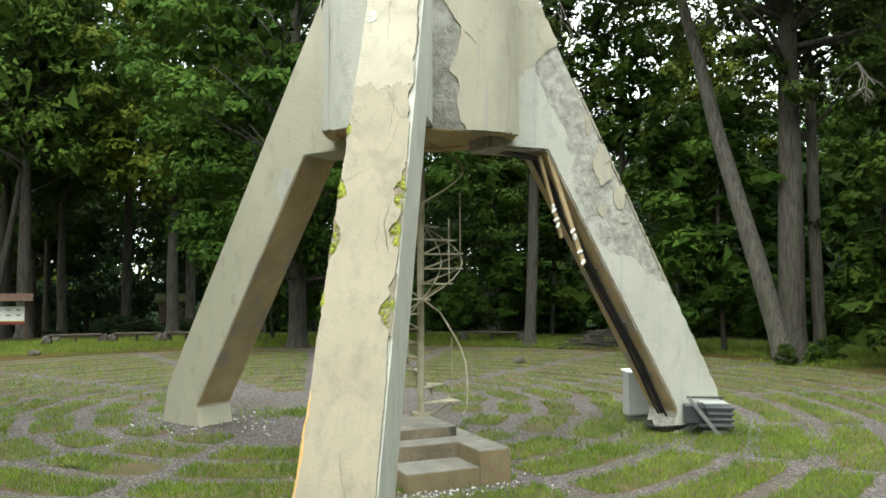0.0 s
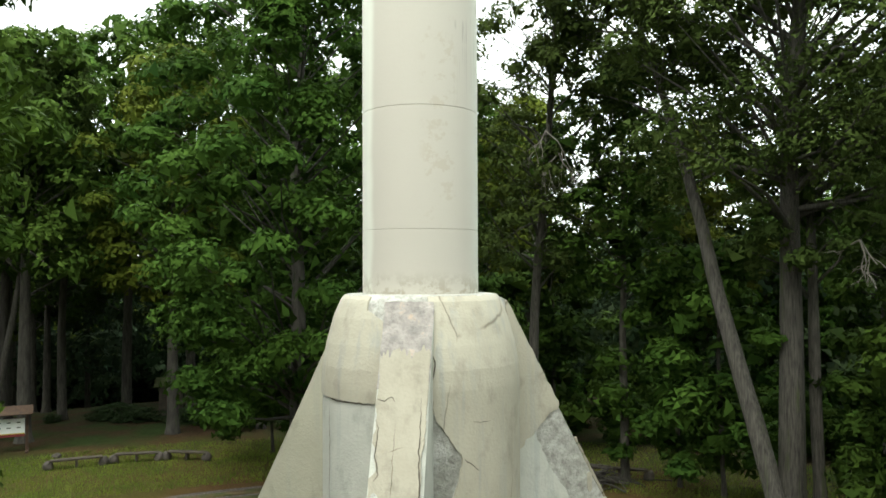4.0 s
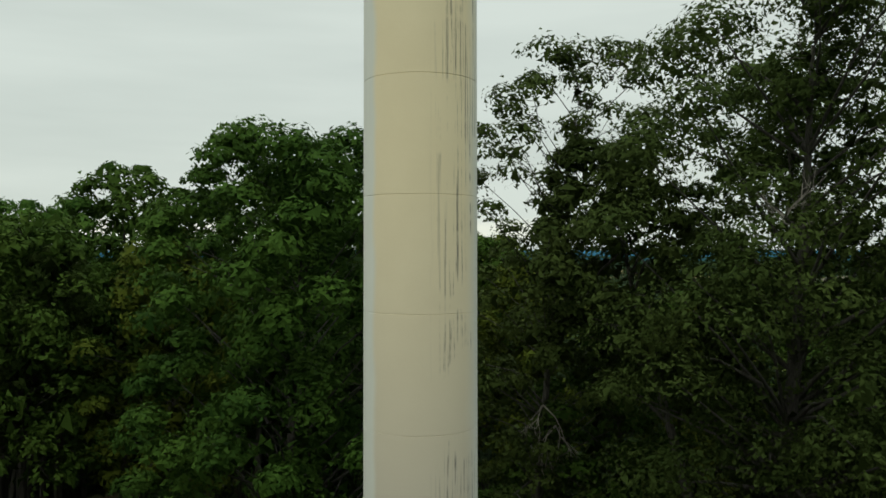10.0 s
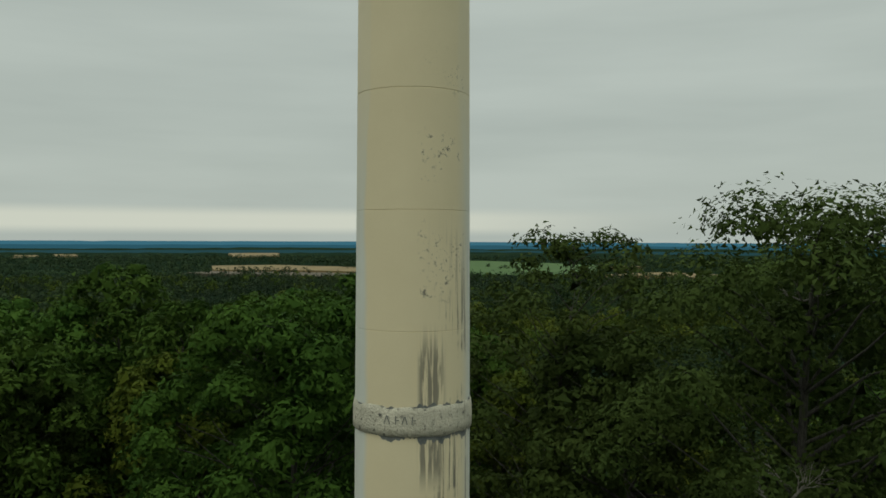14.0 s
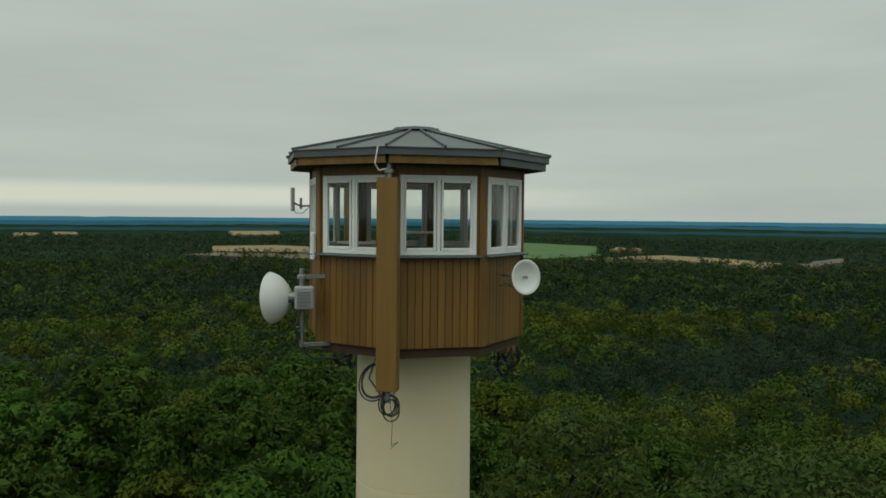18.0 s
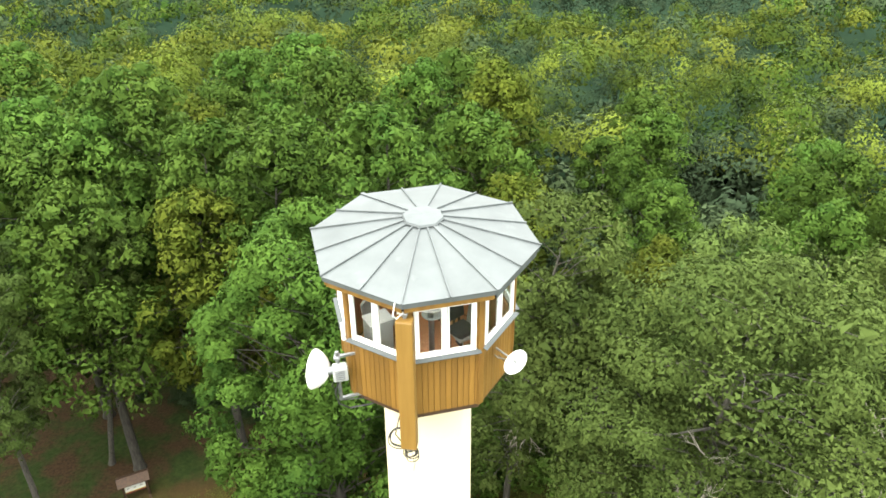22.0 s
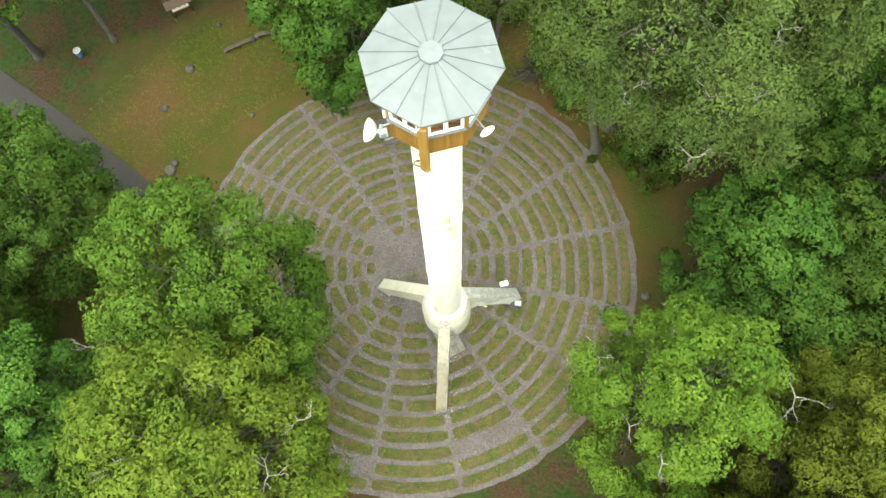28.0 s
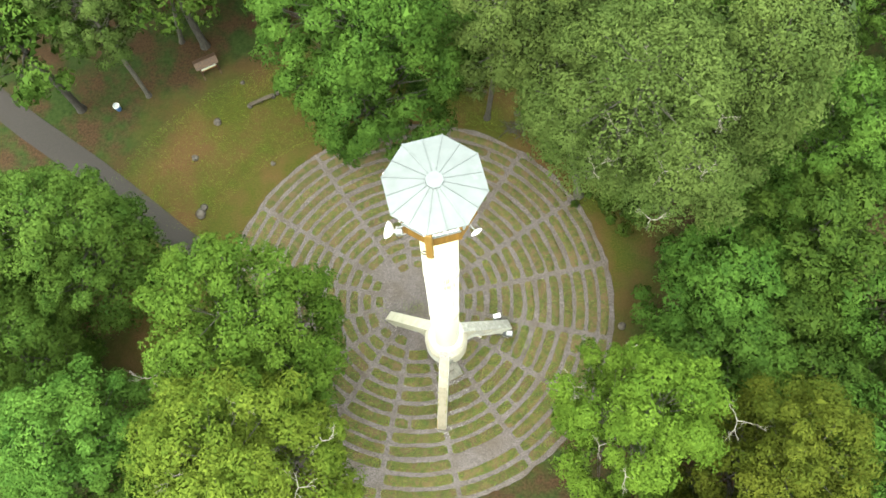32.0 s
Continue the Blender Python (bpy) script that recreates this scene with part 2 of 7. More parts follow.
def gravel_material():
    """Crushed stone: single chips in light and dark grey, browner where earth has worked in."""
    m = bpy.data.materials.new("grey_gravel")
    m.use_nodes = True
    n, l = m.node_tree.nodes, m.node_tree.links
    b = n["Principled BSDF"]
    b.inputs["Roughness"].default_value, b.inputs["Specular IOR Level"].default_value = 0.95, 0.2
    co = n.new("ShaderNodeTexCoord")
    chips = n.new("ShaderNodeTexVoronoi")
    chips.inputs["Scale"].default_value = 34.0
    l.new(co.outputs["Object"], chips.inputs["Vector"])
    sep = n.new("ShaderNodeSeparateColor")
    l.new(chips.outputs["Color"], sep.inputs[0])
    tone = n.new("ShaderNodeValToRGB")
    tone.color_ramp.elements[0].position, tone.color_ramp.elements[0].color = 0.1, (0.054, 0.045, 0.042, 1)
    tone.color_ramp.elements[1].position, tone.color_ramp.elements[1].color = 1.0, (0.2, 0.174, 0.166, 1)
    grey = tone.color_ramp.elements.new(0.72)
    grey.color = (0.112, 0.097, 0.094, 1)
    l.new(sep.outputs[0], tone.inputs[0])
    soil = n.new("ShaderNodeTexNoise")
    soil.inputs["Scale"].default_value, soil.inputs["Detail"].default_value = 0.6, 7.0
    l.new(co.outputs["Object"], soil.inputs["Vector"])
    part_ = n.new("ShaderNodeMapRange")
    part_.inputs[1].default_value, part_.inputs[2].default_value, part_.inputs[3].default_value, part_.inputs[4].default_value = 0.46, 0.72, 0.0, 0.6
    l.new(soil.outputs[0], part_.inputs[0])
    mx = n.new("ShaderNodeMixRGB")
    mx.inputs[2].default_value = (0.068, 0.052, 0.036, 1)
    l.new(part_.outputs[0], mx.inputs[0])
    l.new(tone.outputs[0], mx.inputs[1])
    l.new(mx.outputs[0], b.inputs["Base Color"])
    bp = n.new("ShaderNodeBump")
    bp.inputs["Strength"].default_value, bp.inputs["Distance"].default_value = 1.0, 0.02
    l.new(chips.outputs["Distance"], bp.inputs["Height"])
    l.new(bp.outputs[0], b.inputs["Normal"])
    return m


PLASTER = plaster_material("cream_plaster", (0.3499, 0.3212, 0.2513), (0.4103, 0.3817, 0.3053), (0.2926, 0.3022, 0.2767), 0.7, 0.5, stain_at=0.7)
UPPERPLASTER = plaster_material("cream_flaking_plaster_light_tone", (0.2622, 0.2377, 0.1832), (0.3216, 0.295, 0.2321), (0.2307, 0.2133, 0.1678), 0.5, 1.0, stain=(0.2797, 0.2098, 0.1119), stain_at=0.68)
FRONTPLASTER = plaster_material("beige_weathered_plaster_dark_tone", (0.2052, 0.1786, 0.1307), (0.2584, 0.2265, 0.1687), (0.1786, 0.1596, 0.1201), 0.6, 0.75, stain=(0.2888, 0.2052, 0.0912), stain_at=0.7)
LEFTPLASTER = plaster_material("greenish_cream_plaster", (0.38, 0.361, 0.2774), (0.4484, 0.4294, 0.3344), (0.38, 0.38, 0.3192), 0.5, 0.0, stain_at=0.66)
OCHRE = material("ochre_rust_wash", (0.34, 0.2, 0.06), (0.46, 0.31, 0.13), 4.0, 0.9, bump=0.3, stretch=(1, 1, 0.3))
CRACK = material("dark_crack_and_edge_shadow", (0.03, 0.025, 0.018), (0.08, 0.066, 0.046), 14.0, 1.0)
GAP = material("crumbling_brown_render", (0.1, 0.085, 0.06), (0.24, 0.2, 0.15), 9.0, 0.95, bump=1.0, bump_scale=40, stain=(0.1, 0.12, 0.02), stain_scale=5.0, stain_at=0.55)


def shaft_material():
    """Cream paint, greyer towards the flanks, with black streaks and speckled blotches running down one side."""
    m = bpy.data.materials.new("painted_shaft_concrete")
    m.use_nodes = True
    n, l = m.node_tree.nodes, m.node_tree.links
    b = n["Principled BSDF"]
    b.inputs["Roughness"].default_value, b.inputs["Specular IOR Level"].default_value = 0.75, 0.3
    co = n.new("ShaderNodeTexCoord")
    sep = n.new("ShaderNodeSeparateXYZ")
    l.new(co.outputs["Object"], sep.inputs[0])

    def math_(op, a, c=None, d=None):
        t = n.new("ShaderNodeMath")
        t.operation = op
        for k, v in enumerate((a, c, d)):
            if v is None:
                continue
            if isinstance(v, (int, float)):
                t.inputs[k].default_value = v
            else:
                l.new(v, t.inputs[k])
        return t.outputs[0]

    def noise_(vec, scale, detail=5.0, rough=0.6):
        t = n.new("ShaderNodeTexNoise")
        t.inputs["Scale"].default_value, t.inputs["Detail"].default_value, t.inputs["Roughness"].default_value = scale, detail, rough
        l.new(vec, t.inputs["Vector"])
        return t.outputs[0]

    def step_(v, lo, hi):
        t = n.new("ShaderNodeMapRange")
        t.interpolation_type = "SMOOTHSTEP"
        t.inputs[1].default_value, t.inputs[2].default_value = lo, hi
        l.new(v, t.inputs[0])
        return t.outputs[0]

    def mix_(f, a, c):
        t = n.new("ShaderNodeMixRGB")
        for k, v in enumerate((f, a, c)):
            if isinstance(v, tuple):
                t.inputs[k].default_value = (*v, 1)
            else:
                l.new(v, t.inputs[k])
        return t.outputs[0]

    ang = math_("ARCTAN2", sep.outputs[1], sep.outputs[0])
    z = sep.outputs[2]
    long = n.new("ShaderNodeCombineXYZ")
    l.new(math_("MULTIPLY", ang, 9.0), long.inputs[0])
    l.new(math_("MULTIPLY", z, 0.55), long.inputs[2])
    cream = mix_(noise_(co.outputs["Object"], 1.1), (0.66, 0.565, 0.365), (0.75, 0.655, 0.44))
    # lower shaft is darkened in the colour to balance the brighter exposure there
    cream = mix_(step_(z, 12.0, 21.0), (0.475, 0.445, 0.39), cream)
    grey = mix_(noise_(long.outputs[0], 0.8), (0.56, 0.57, 0.505), (0.66, 0.66, 0.585))
    warm = math_("ADD", ang, math_("MULTIPLY", math_("SUBTRACT", noise_(co.outputs["Object"], 0.6, 2.0), 0.5), 0.35))
    front = math_("MULTIPLY", step_(warm, -2.52, -2.36), math_("SUBTRACT", 1.0, step_(warm, -0.75, -0.2)))
    base = mix_(math_("MAXIMUM", front, math_("MULTIPLY", step_(z, 25.5, 28.5), 0.85)), grey, cream)
    # streaks down the weather side, narrow and long
    thin = n.new("ShaderNodeCombineXYZ")
    l.new(math_("MULTIPLY", ang, 20.0), thin.inputs[0])
    l.new(math_("MULTIPLY", z, 0.38), thin.inputs[2])
    streak = step_(noise_(thin.outputs[0], 1.0, 7.0, 0.72), 0.52, 0.58)
    side = math_("MULTIPLY", step_(ang, -1.45, -0.9), math_("SUBTRACT", 1.0, step_(ang, -0.5, -0.1)))
    lower = math_("MULTIPLY", step_(z, 10.0, 13.5), math_("SUBTRACT", 1.0, step_(z, 24.5, 26.5)))
    speck = step_(noise_(co.outputs["Object"], 13.0, 6.0, 0.75), 0.56, 0.62)
    patch = step_(noise_(co.outputs["Object"], 1.1, 3.0), 0.46, 0.56)
    zone = math_("MULTIPLY", step_(z, 24.9, 25.2), math_("SUBTRACT", 1.0, step_(z, 27.9, 28.6)))
    belt = math_("MULTIPLY", step_(ang, -1.5, -1.35), math_("SUBTRACT", 1.0, step_(ang, -0.6, -0.35)))
    runs = math_("MULTIPLY", math_("MULTIPLY", side, lower), math_("MULTIPLY", streak, step_(noise_(co.outputs["Object"], 0.8, 4.0), 0.47, 0.55)))
    black = math_("MAXIMUM", runs, math_("MULTIPLY", math_("MULTIPLY", speck, patch), math_("MULTIPLY", zone, belt)))
    # wash marks over and under the upper collar
    high = math_("MULTIPLY", step_(z, 22.4, 22.9), math_("SUBTRACT", 1.0, step_(z, 24.2, 24.8)))
    blot = math_("MULTIPLY", step_(noise_(long.outputs[0], 1.5, 6.0, 0.65), 0.44, 0.52), math_("MULTIPLY", high, math_("MULTIPLY", step_(ang, -1.48, -1.38), math_("SUBTRACT", 1.0, step_(ang, -1.12, -0.9)))))
    # faint brown smudges low on the shaft
    rust = math_("MULTIPLY", step_(noise_(co.outputs["Object"], 4.0, 6.0, 0.7), 0.53, 0.6), math_("MULTIPLY", math_("MULTIPLY", step_(z, 8.6, 9.2), math_("SUBTRACT", 1.0, step_(z, 11.2, 12.0))), math_("MULTIPLY", step_(ang, -1.6, -1.4), math_("SUBTRACT", 1.0, step_(ang, -1.0, -0.8)))))
    base = mix_(math_("MULTIPLY", rust, 0.28), base, (0.36, 0.29, 0.2))
    # grime where the shaft rises from the skirt
    grime = math_("MULTIPLY", step_(noise_(co.outputs["Object"], 5.0, 7.0, 0.7), 0.44, 0.58), math_("SUBTRACT", 1.0, step_(z, 7.85, 8.2)))
    base = mix_(math_("MULTIPLY", grime, 0.6), base, (0.27, 0.23, 0.17))
    dark = math_("MAXIMUM", math_("MULTIPLY", black, 0.85), math_("MULTIPLY", blot, 0.72))
    l.new(mix_(dark, base, (0.08, 0.08, 0.075)), b.inputs["Base Color"])
    bp = n.new("ShaderNodeBump")
    bp.inputs["Strength"].default_value, bp.inputs["Distance"].default_value = 0.2, 0.01
    l.new(noise_(co.outputs["Object"], 22.0), bp.inputs["Height"])
    l.new(bp.outputs[0], b.inputs["Normal"])
    return m


SHAFT = shaft_material()
PALE = plaster_material("weathered_white_render", (0.3952, 0.3952, 0.3458), (0.4788, 0.4788, 0.4256), (0.3192, 0.3344, 0.3192), 0.6, 0.0, stain=(0.38, 0.304, 0.1824), stain_at=0.66)
CONCRETE = material("bare_grey_concrete", (0.1824, 0.1786, 0.1558), (0.4256, 0.418, 0.3762), 9.0, 0.92, bump=1.0, bump_scale=26, stain=(0.456, 0.4484, 0.418), stain_scale=2.4, stain_at=0.52)
BANDMAT = material("weathered_band_concrete", (0.4, 0.375, 0.29), (0.58, 0.54, 0.42), 3.0, 0.9, bump=1.0, bump_scale=30, stain=(0.09, 0.085, 0.075), stain_scale=13.0, stain_at=0.56)
STAIN = material("dark_collar_marks", (0.09, 0.1, 0.1), (0.22, 0.22, 0.2), 8.0, 0.95)
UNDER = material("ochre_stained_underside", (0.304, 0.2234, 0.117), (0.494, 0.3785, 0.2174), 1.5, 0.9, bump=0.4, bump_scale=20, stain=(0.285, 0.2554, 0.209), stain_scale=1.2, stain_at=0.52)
STEPTOP = material("worn_pale_step_concrete", (0.1014, 0.0936, 0.078), (0.2028, 0.1911, 0.1638), 3.0, 0.92, bump=0.6, bump_scale=30, stain=(0.078, 0.0741, 0.0624), stain_scale=1.6, stain_at=0.58)
STEPSIDE = material("tan_step_render", (0.156, 0.117, 0.06396), (0.234, 0.1833, 0.1092), 2.0, 0.92, bump=0.4, bump_scale=30, stain=(0.1092, 0.0858, 0.0546), stain_scale=1.6, stain_at=0.6)
STEPMAT = material("mossy_step_concrete", (0.1014, 0.0819, 0.0585), (0.234, 0.1872, 0.1287), 2.5, 0.92, bump=0.5, bump_scale=30, stain=(0.039, 0.03744, 0.0312), stain_scale=1.8, stain_at=0.52)
PATCHY = material("flaking_grey_pink_render", (0.1672, 0.152, 0.1444), (0.3496, 0.3192, 0.2888), 6.0, 0.92, bump=1.0, bump_scale=20, stain=(0.38, 0.2736, 0.1976), stain_scale=3.0, stain_at=0.58)
ROOFMOSS = material("dark_roof_moss", (0.02, 0.028, 0.008), (0.06, 0.07, 0.018), 8.0, 0.95, bump=0.9, bump_scale=40)
MOSS = material("green_moss", (0.08, 0.1, 0.008), (0.27, 0.3, 0.03), 14.0, 0.95, bump=0.9, bump_scale=60)
WOOD = material("oiled_pine_boards", (0.1365, 0.0663, 0.01092), (0.2067, 0.1092, 0.0195), 1.3, 0.55, bump=0.25, bump_scale=9, stretch=(9, 9, 0.8), vary=0.16, stain=(0.117, 0.0468, 0.0117), stain_scale=1.4, stain_at=0.66)
POSTWOOD = material("ochre_painted_wood", (0.1755, 0.09516, 0.01716), (0.2223, 0.1264, 0.0273), 1.2, 0.55, bump=0.15, bump_scale=8, stretch=(7, 7, 0.7), vary=0.06)
LINING = material("red_brown_inner_boards", (0.46, 0.2, 0.09), (0.6, 0.31, 0.16), 1.5, 0.6, bump=0.15, bump_scale=10, stretch=(7, 7, 0.8), vary=0.12)
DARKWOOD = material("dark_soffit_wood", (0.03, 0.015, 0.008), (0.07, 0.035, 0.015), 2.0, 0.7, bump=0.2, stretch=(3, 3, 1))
ZINC = material("galvanised_sheet_roof", (0.07396, 0.08358, 0.08561), (0.1006, 0.1124, 0.1152), 1.6, 0.5, metal=0.25, bump=0.06, bump_scale=4, stain=(0.1095, 0.122, 0.1251), stain_scale=2.6, stain_at=0.6, vary=0.06)
STEEL = material("galvanised_steel", (0.22, 0.23, 0.24), (0.38, 0.39, 0.4), 6.0, 0.45, metal=0.8, bump=0.05)
WHITE = material("white_window_paint", (0.74, 0.75, 0.73), (0.82, 0.83, 0.81), 2.0, 0.4)
DISHWHITE = material("white_dish_plastic", (0.7, 0.7, 0.68), (0.8, 0.8, 0.78), 2.0, 0.45)
GREYBOX = material("grey_cabinet_paint", (0.2736, 0.2888, 0.2812), (0.3496, 0.3648, 0.3572), 2.0, 0.5)
BLACK = material("black_cable_rubber", (0.012, 0.012, 0.013), (0.03, 0.03, 0.032), 6.0, 0.5)
ANTHRACITE = material("anthracite_heat_pump_plastic", (0.03, 0.035, 0.04), (0.055, 0.06, 0.065), 3.0, 0.45)
RUSTY = material("old_cream_painted_iron", (0.228, 0.2052, 0.1368), (0.38, 0.3496, 0.2584), 6.0, 0.7, stain=(0.1216, 0.0608, 0.0228), stain_scale=5.0, stain_at=0.6)
BARK = material("grey_brown_bark", (0.017, 0.0153, 0.0119), (0.0765, 0.0697, 0.0578), 2.4, 0.95, bump=1.0, bump_scale=7, stretch=(4, 4, 0.8), vary=0.25, stain=(0.051, 0.068, 0.0255), stain_scale=0.8, stain_at=0.6)
PALEBARK = material("pale_ash_bark", (0.0153, 0.0136, 0.01105), (0.1062, 0.09775, 0.0816), 2.4, 0.95, bump=1.0, bump_scale=5, stretch=(9, 9, 0.8), vary=0.2, stain=(0.051, 0.06375, 0.02125), stain_scale=0.5, stain_at=0.56)
DEADWOOD = material("bleached_dead_wood", (0.11, 0.098, 0.08), (0.25, 0.23, 0.195), 5.0, 0.95, bump=0.5, stretch=(3, 3, 1), vary=0.2, per="island")
STONE = material("granite_boulder", (0.03003, 0.02535, 0.02036), (0.08151, 0.06825, 0.0544), 4.0, 0.9, bump=0.7, bump_scale=12, stain=(0.0429, 0.0468, 0.01404), stain_scale=2.0, stain_at=0.6, vary=0.2)
LOG = material("weathered_log_wood", (0.02808, 0.02145, 0.0156), (0.0702, 0.05577, 0.04095), 4.0, 0.9, bump=0.5, bump_scale=14, stretch=(0.6, 2.75, 2.5), vary=0.15)
MAPLE = leaf_material("maple_leaves", (0.01555, 0.03816, 0.006451), (0.06065, 0.1066, 0.01659))
LIGHTMAPLE = leaf_material("light_maple_leaves", (0.02564, 0.05562, 0.006083), (0.09216, 0.1483, 0.01825))
GREENMAPLE = leaf_material("green_maple_leaves", (0.01814, 0.03945, 0.005054), (0.07007, 0.1057, 0.01432))
ASH = leaf_material("ash_leaves", (0.02448, 0.04536, 0.01008), (0.0864, 0.1238, 0.03024), 0.24)
LIME = leaf_material("lime_leaves", (0.02262, 0.0425, 0.004945), (0.09463, 0.1136, 0.01485))
OAK = leaf_material("oak_leaves", (0.01855, 0.04761, 0.00756), (0.07419, 0.1237, 0.02052))
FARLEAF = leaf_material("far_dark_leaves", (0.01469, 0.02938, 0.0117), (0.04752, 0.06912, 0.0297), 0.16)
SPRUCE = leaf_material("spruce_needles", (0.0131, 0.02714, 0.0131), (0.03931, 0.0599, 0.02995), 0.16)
LIMEWOOD = leaf_material("wood_lime_leaves", (0.03014, 0.05454, 0.006955), (0.1076, 0.1333, 0.01913), 0.16)
OAKWOOD = leaf_material("wood_oak_leaves", (0.02318, 0.04592, 0.006653), (0.08222, 0.1124, 0.01829), 0.16)
# distance haze is mixed into this colour as a slight blue
FARWOOD = material("haze_tinted_far_forest", (0.0096, 0.02112, 0.01344), (0.02304, 0.04032, 0.02304), 0.004, 1.0, bump=1.0, bump_scale=0.06, stain=(0.0336, 0.0528, 0.02112), stain_scale=0.012, stain_at=0.56, spec=0.0)
GRASS = material("grass_blades", (0.0672, 0.1418, 0.01), (0.2128, 0.2783, 0.03), 0.9, 0.8, vary=0.2, per="island", translucent=0.4)
GRAVEL = gravel_material()
PEBBLE = material("pale_pebbles", (0.06638, 0.05978, 0.05802), (0.1792, 0.1617, 0.1569), 5.0, 0.85, vary=0.45, per="island")
TURF = material("grass_bed_turf", (0.02795, 0.04636, 0.005557), (0.08384, 0.06681, 0.01667), 2.6, 0.95, bump=1.0, bump_scale=60, vary=0.12, stain=(0.0804, 0.05454, 0.02334), stain_scale=1.3, stain_at=0.47)
ASPHALT = material("old_asphalt", (0.01572, 0.01295, 0.01139), (0.0297, 0.02413, 0.02119), 12.0, 0.9, bump=0.6, bump_scale=70)
FIELD_BROWN = material("ploughed_field", (0.08, 0.066, 0.045), (0.13, 0.1, 0.065), 0.02, 0.95)
FIELD_STRAW = material("ripe_grain_field", (0.17, 0.12, 0.05), (0.24, 0.175, 0.072), 0.02, 0.95)
FIELD_GREEN = material("green_crop_field", (0.036, 0.088, 0.012), (0.06, 0.12, 0.02), 0.02, 0.95)

# ---- building tools ----
def link_mesh(name, bm, mat, smooth=False):
    me = bpy.data.meshes.new(name)
    bm.normal_update()
    bm.to_mesh(me)
    bm.free()
    if smooth:
        me.polygons.foreach_set("use_smooth", [True] * len(me.polygons))
    me.materials.append(mat)
    return me


def part(name, bm, mat, parent, label="", smooth=False, m=None):
    """Link a bmesh as one mesh object under a thing or under a part."""
    ob = new(name, link_mesh(name, bm, mat, smooth))
    ob.parent = parent
    if m is not None:
        ob.matrix_basis = m
    return tagged(ob, label)


def piece(name, mesh, parent, m=None):
    ob = new(name, mesh)
    ob.parent = parent
    if m is not None:
        ob.matrix_basis = m
    return ob


def empty(name, label, category, m=None, group="", kind=""):
    ob = new(name)
    ob.empty_display_size = 0.2
    if m is not None:
        ob.matrix_basis = m
    return tagged(ob, label, category, group, kind)


def add_box(bm, size, m=None, bevel=0.0):
    """A box of the given size about its middle, laid by m."""
    r = bmesh.ops.create_cube(bm, size=1.0, matrix=(m or Matrix()) @ Matrix.Diagonal((*size, 1)))
    if bevel:
        es = {e for v in r["verts"] for e in v.link_edges}
        bmesh.ops.bevel(bm, geom=list(es), offset=bevel, segments=1, affect="EDGES")
    return r["verts"]


def box_bm(size, m=None, bevel=0.0):
    bm = bmesh.new()
    add_box(bm, size, m, bevel)
    return bm


def add_prism(bm, poly, axis_a, axis_b, normal, depth, origin=(0, 0, 0)):
    """A flat outline, given in two axes, drawn out along a normal."""
    o, a, b, n = Vector(origin), Vector(axis_a), Vector(axis_b), Vector(normal)
    low = [bm.verts.new(o + a * u + b * v) for u, v in poly]
    top = [bm.verts.new(o + a * u + b * v + n * depth) for u, v in poly]
    k = len(poly)
    bm.faces.new(low[::-1])
    bm.faces.new(top)
    for i in range(k):
        bm.faces.new((low[i], low[(i + 1) % k], top[(i + 1) % k], top[i]))
    return low, top


def add_ring_solid(bm, profile, seg=48, start=0.0, end=math.tau):
    """A profile of (radius, z) turned about the z axis."""
    full = end - start > math.tau - 1e-6
    n = seg if full else seg + 1
    rings = []
    for i in range(n):
        a = start + (end - start) * i / seg
        rings.append([bm.verts.new((r * math.cos(a), r * math.sin(a), z)) for r, z in profile])
    for i in range(seg):
        p, q = rings[i], rings[(i + 1) % n]
        for j in range(len(profile) - 1):
            bm.faces.new((p[j], q[j], q[j + 1], p[j + 1]))
    return rings


def add_tube(bm, points, radii, sides=6, cap=True):
    """A round tube along points, with a radius at each."""
    pts = [Vector(p) for p in points]
    rings = []
    side = None
    for i, p in enumerate(pts):
        d = (pts[min(i + 1, len(pts) - 1)] - pts[max(i - 1, 0)]).normalized()
        if side is None:
            side = d.orthogonal().normalized()
        else:
            side = (side - d * side.dot(d)).normalized()
        up = d.cross(side)
        r = radii[i] if isinstance(radii, (list, tuple)) else radii
        rings.append([bm.verts.new(p + (side * math.cos(math.tau * k / sides) + up * math.sin(math.tau * k / sides)) * r) for k in range(sides)])
    for a, b in zip(rings, rings[1:]):
        for k in range(sides):
            bm.faces.new((a[k], a[(k + 1) % sides], b[(k + 1) % sides], b[k]))
    if cap:
        bm.faces.new(rings[0][::-1])
        bm.faces.new(rings[-1])
    return rings


def tube_bm(points, radii, sides=8):
    bm = bmesh.new()
    add_tube(bm, points, radii, sides)
    return bm


def raw_mesh(name, verts, faces, mat, smooth=False):
    """A mesh from arrays: verts n x 3, faces n x 3 or n x 4."""
    me = bpy.data.meshes.new(name)
    nf, k = faces.shape
    me.vertices.add(len(verts))
    me.vertices.foreach_set("co", np.asarray(verts, dtype=np.float32).ravel())
    me.loops.add(nf * k)
    me.loops.foreach_set("vertex_index", np.asarray(faces, dtype=np.int32).ravel())
    me.polygons.add(nf)
    me.polygons.foreach_set("loop_start", np.arange(0, nf * k, k, dtype=np.int32))
    me.polygons.foreach_set("loop_total", np.full(nf, k, dtype=np.int32))
    if smooth:
        me.polygons.foreach_set("use_smooth", np.ones(nf, dtype=bool))
    me.update(calc_edges=True)
    me.materials.append(mat)
    return me


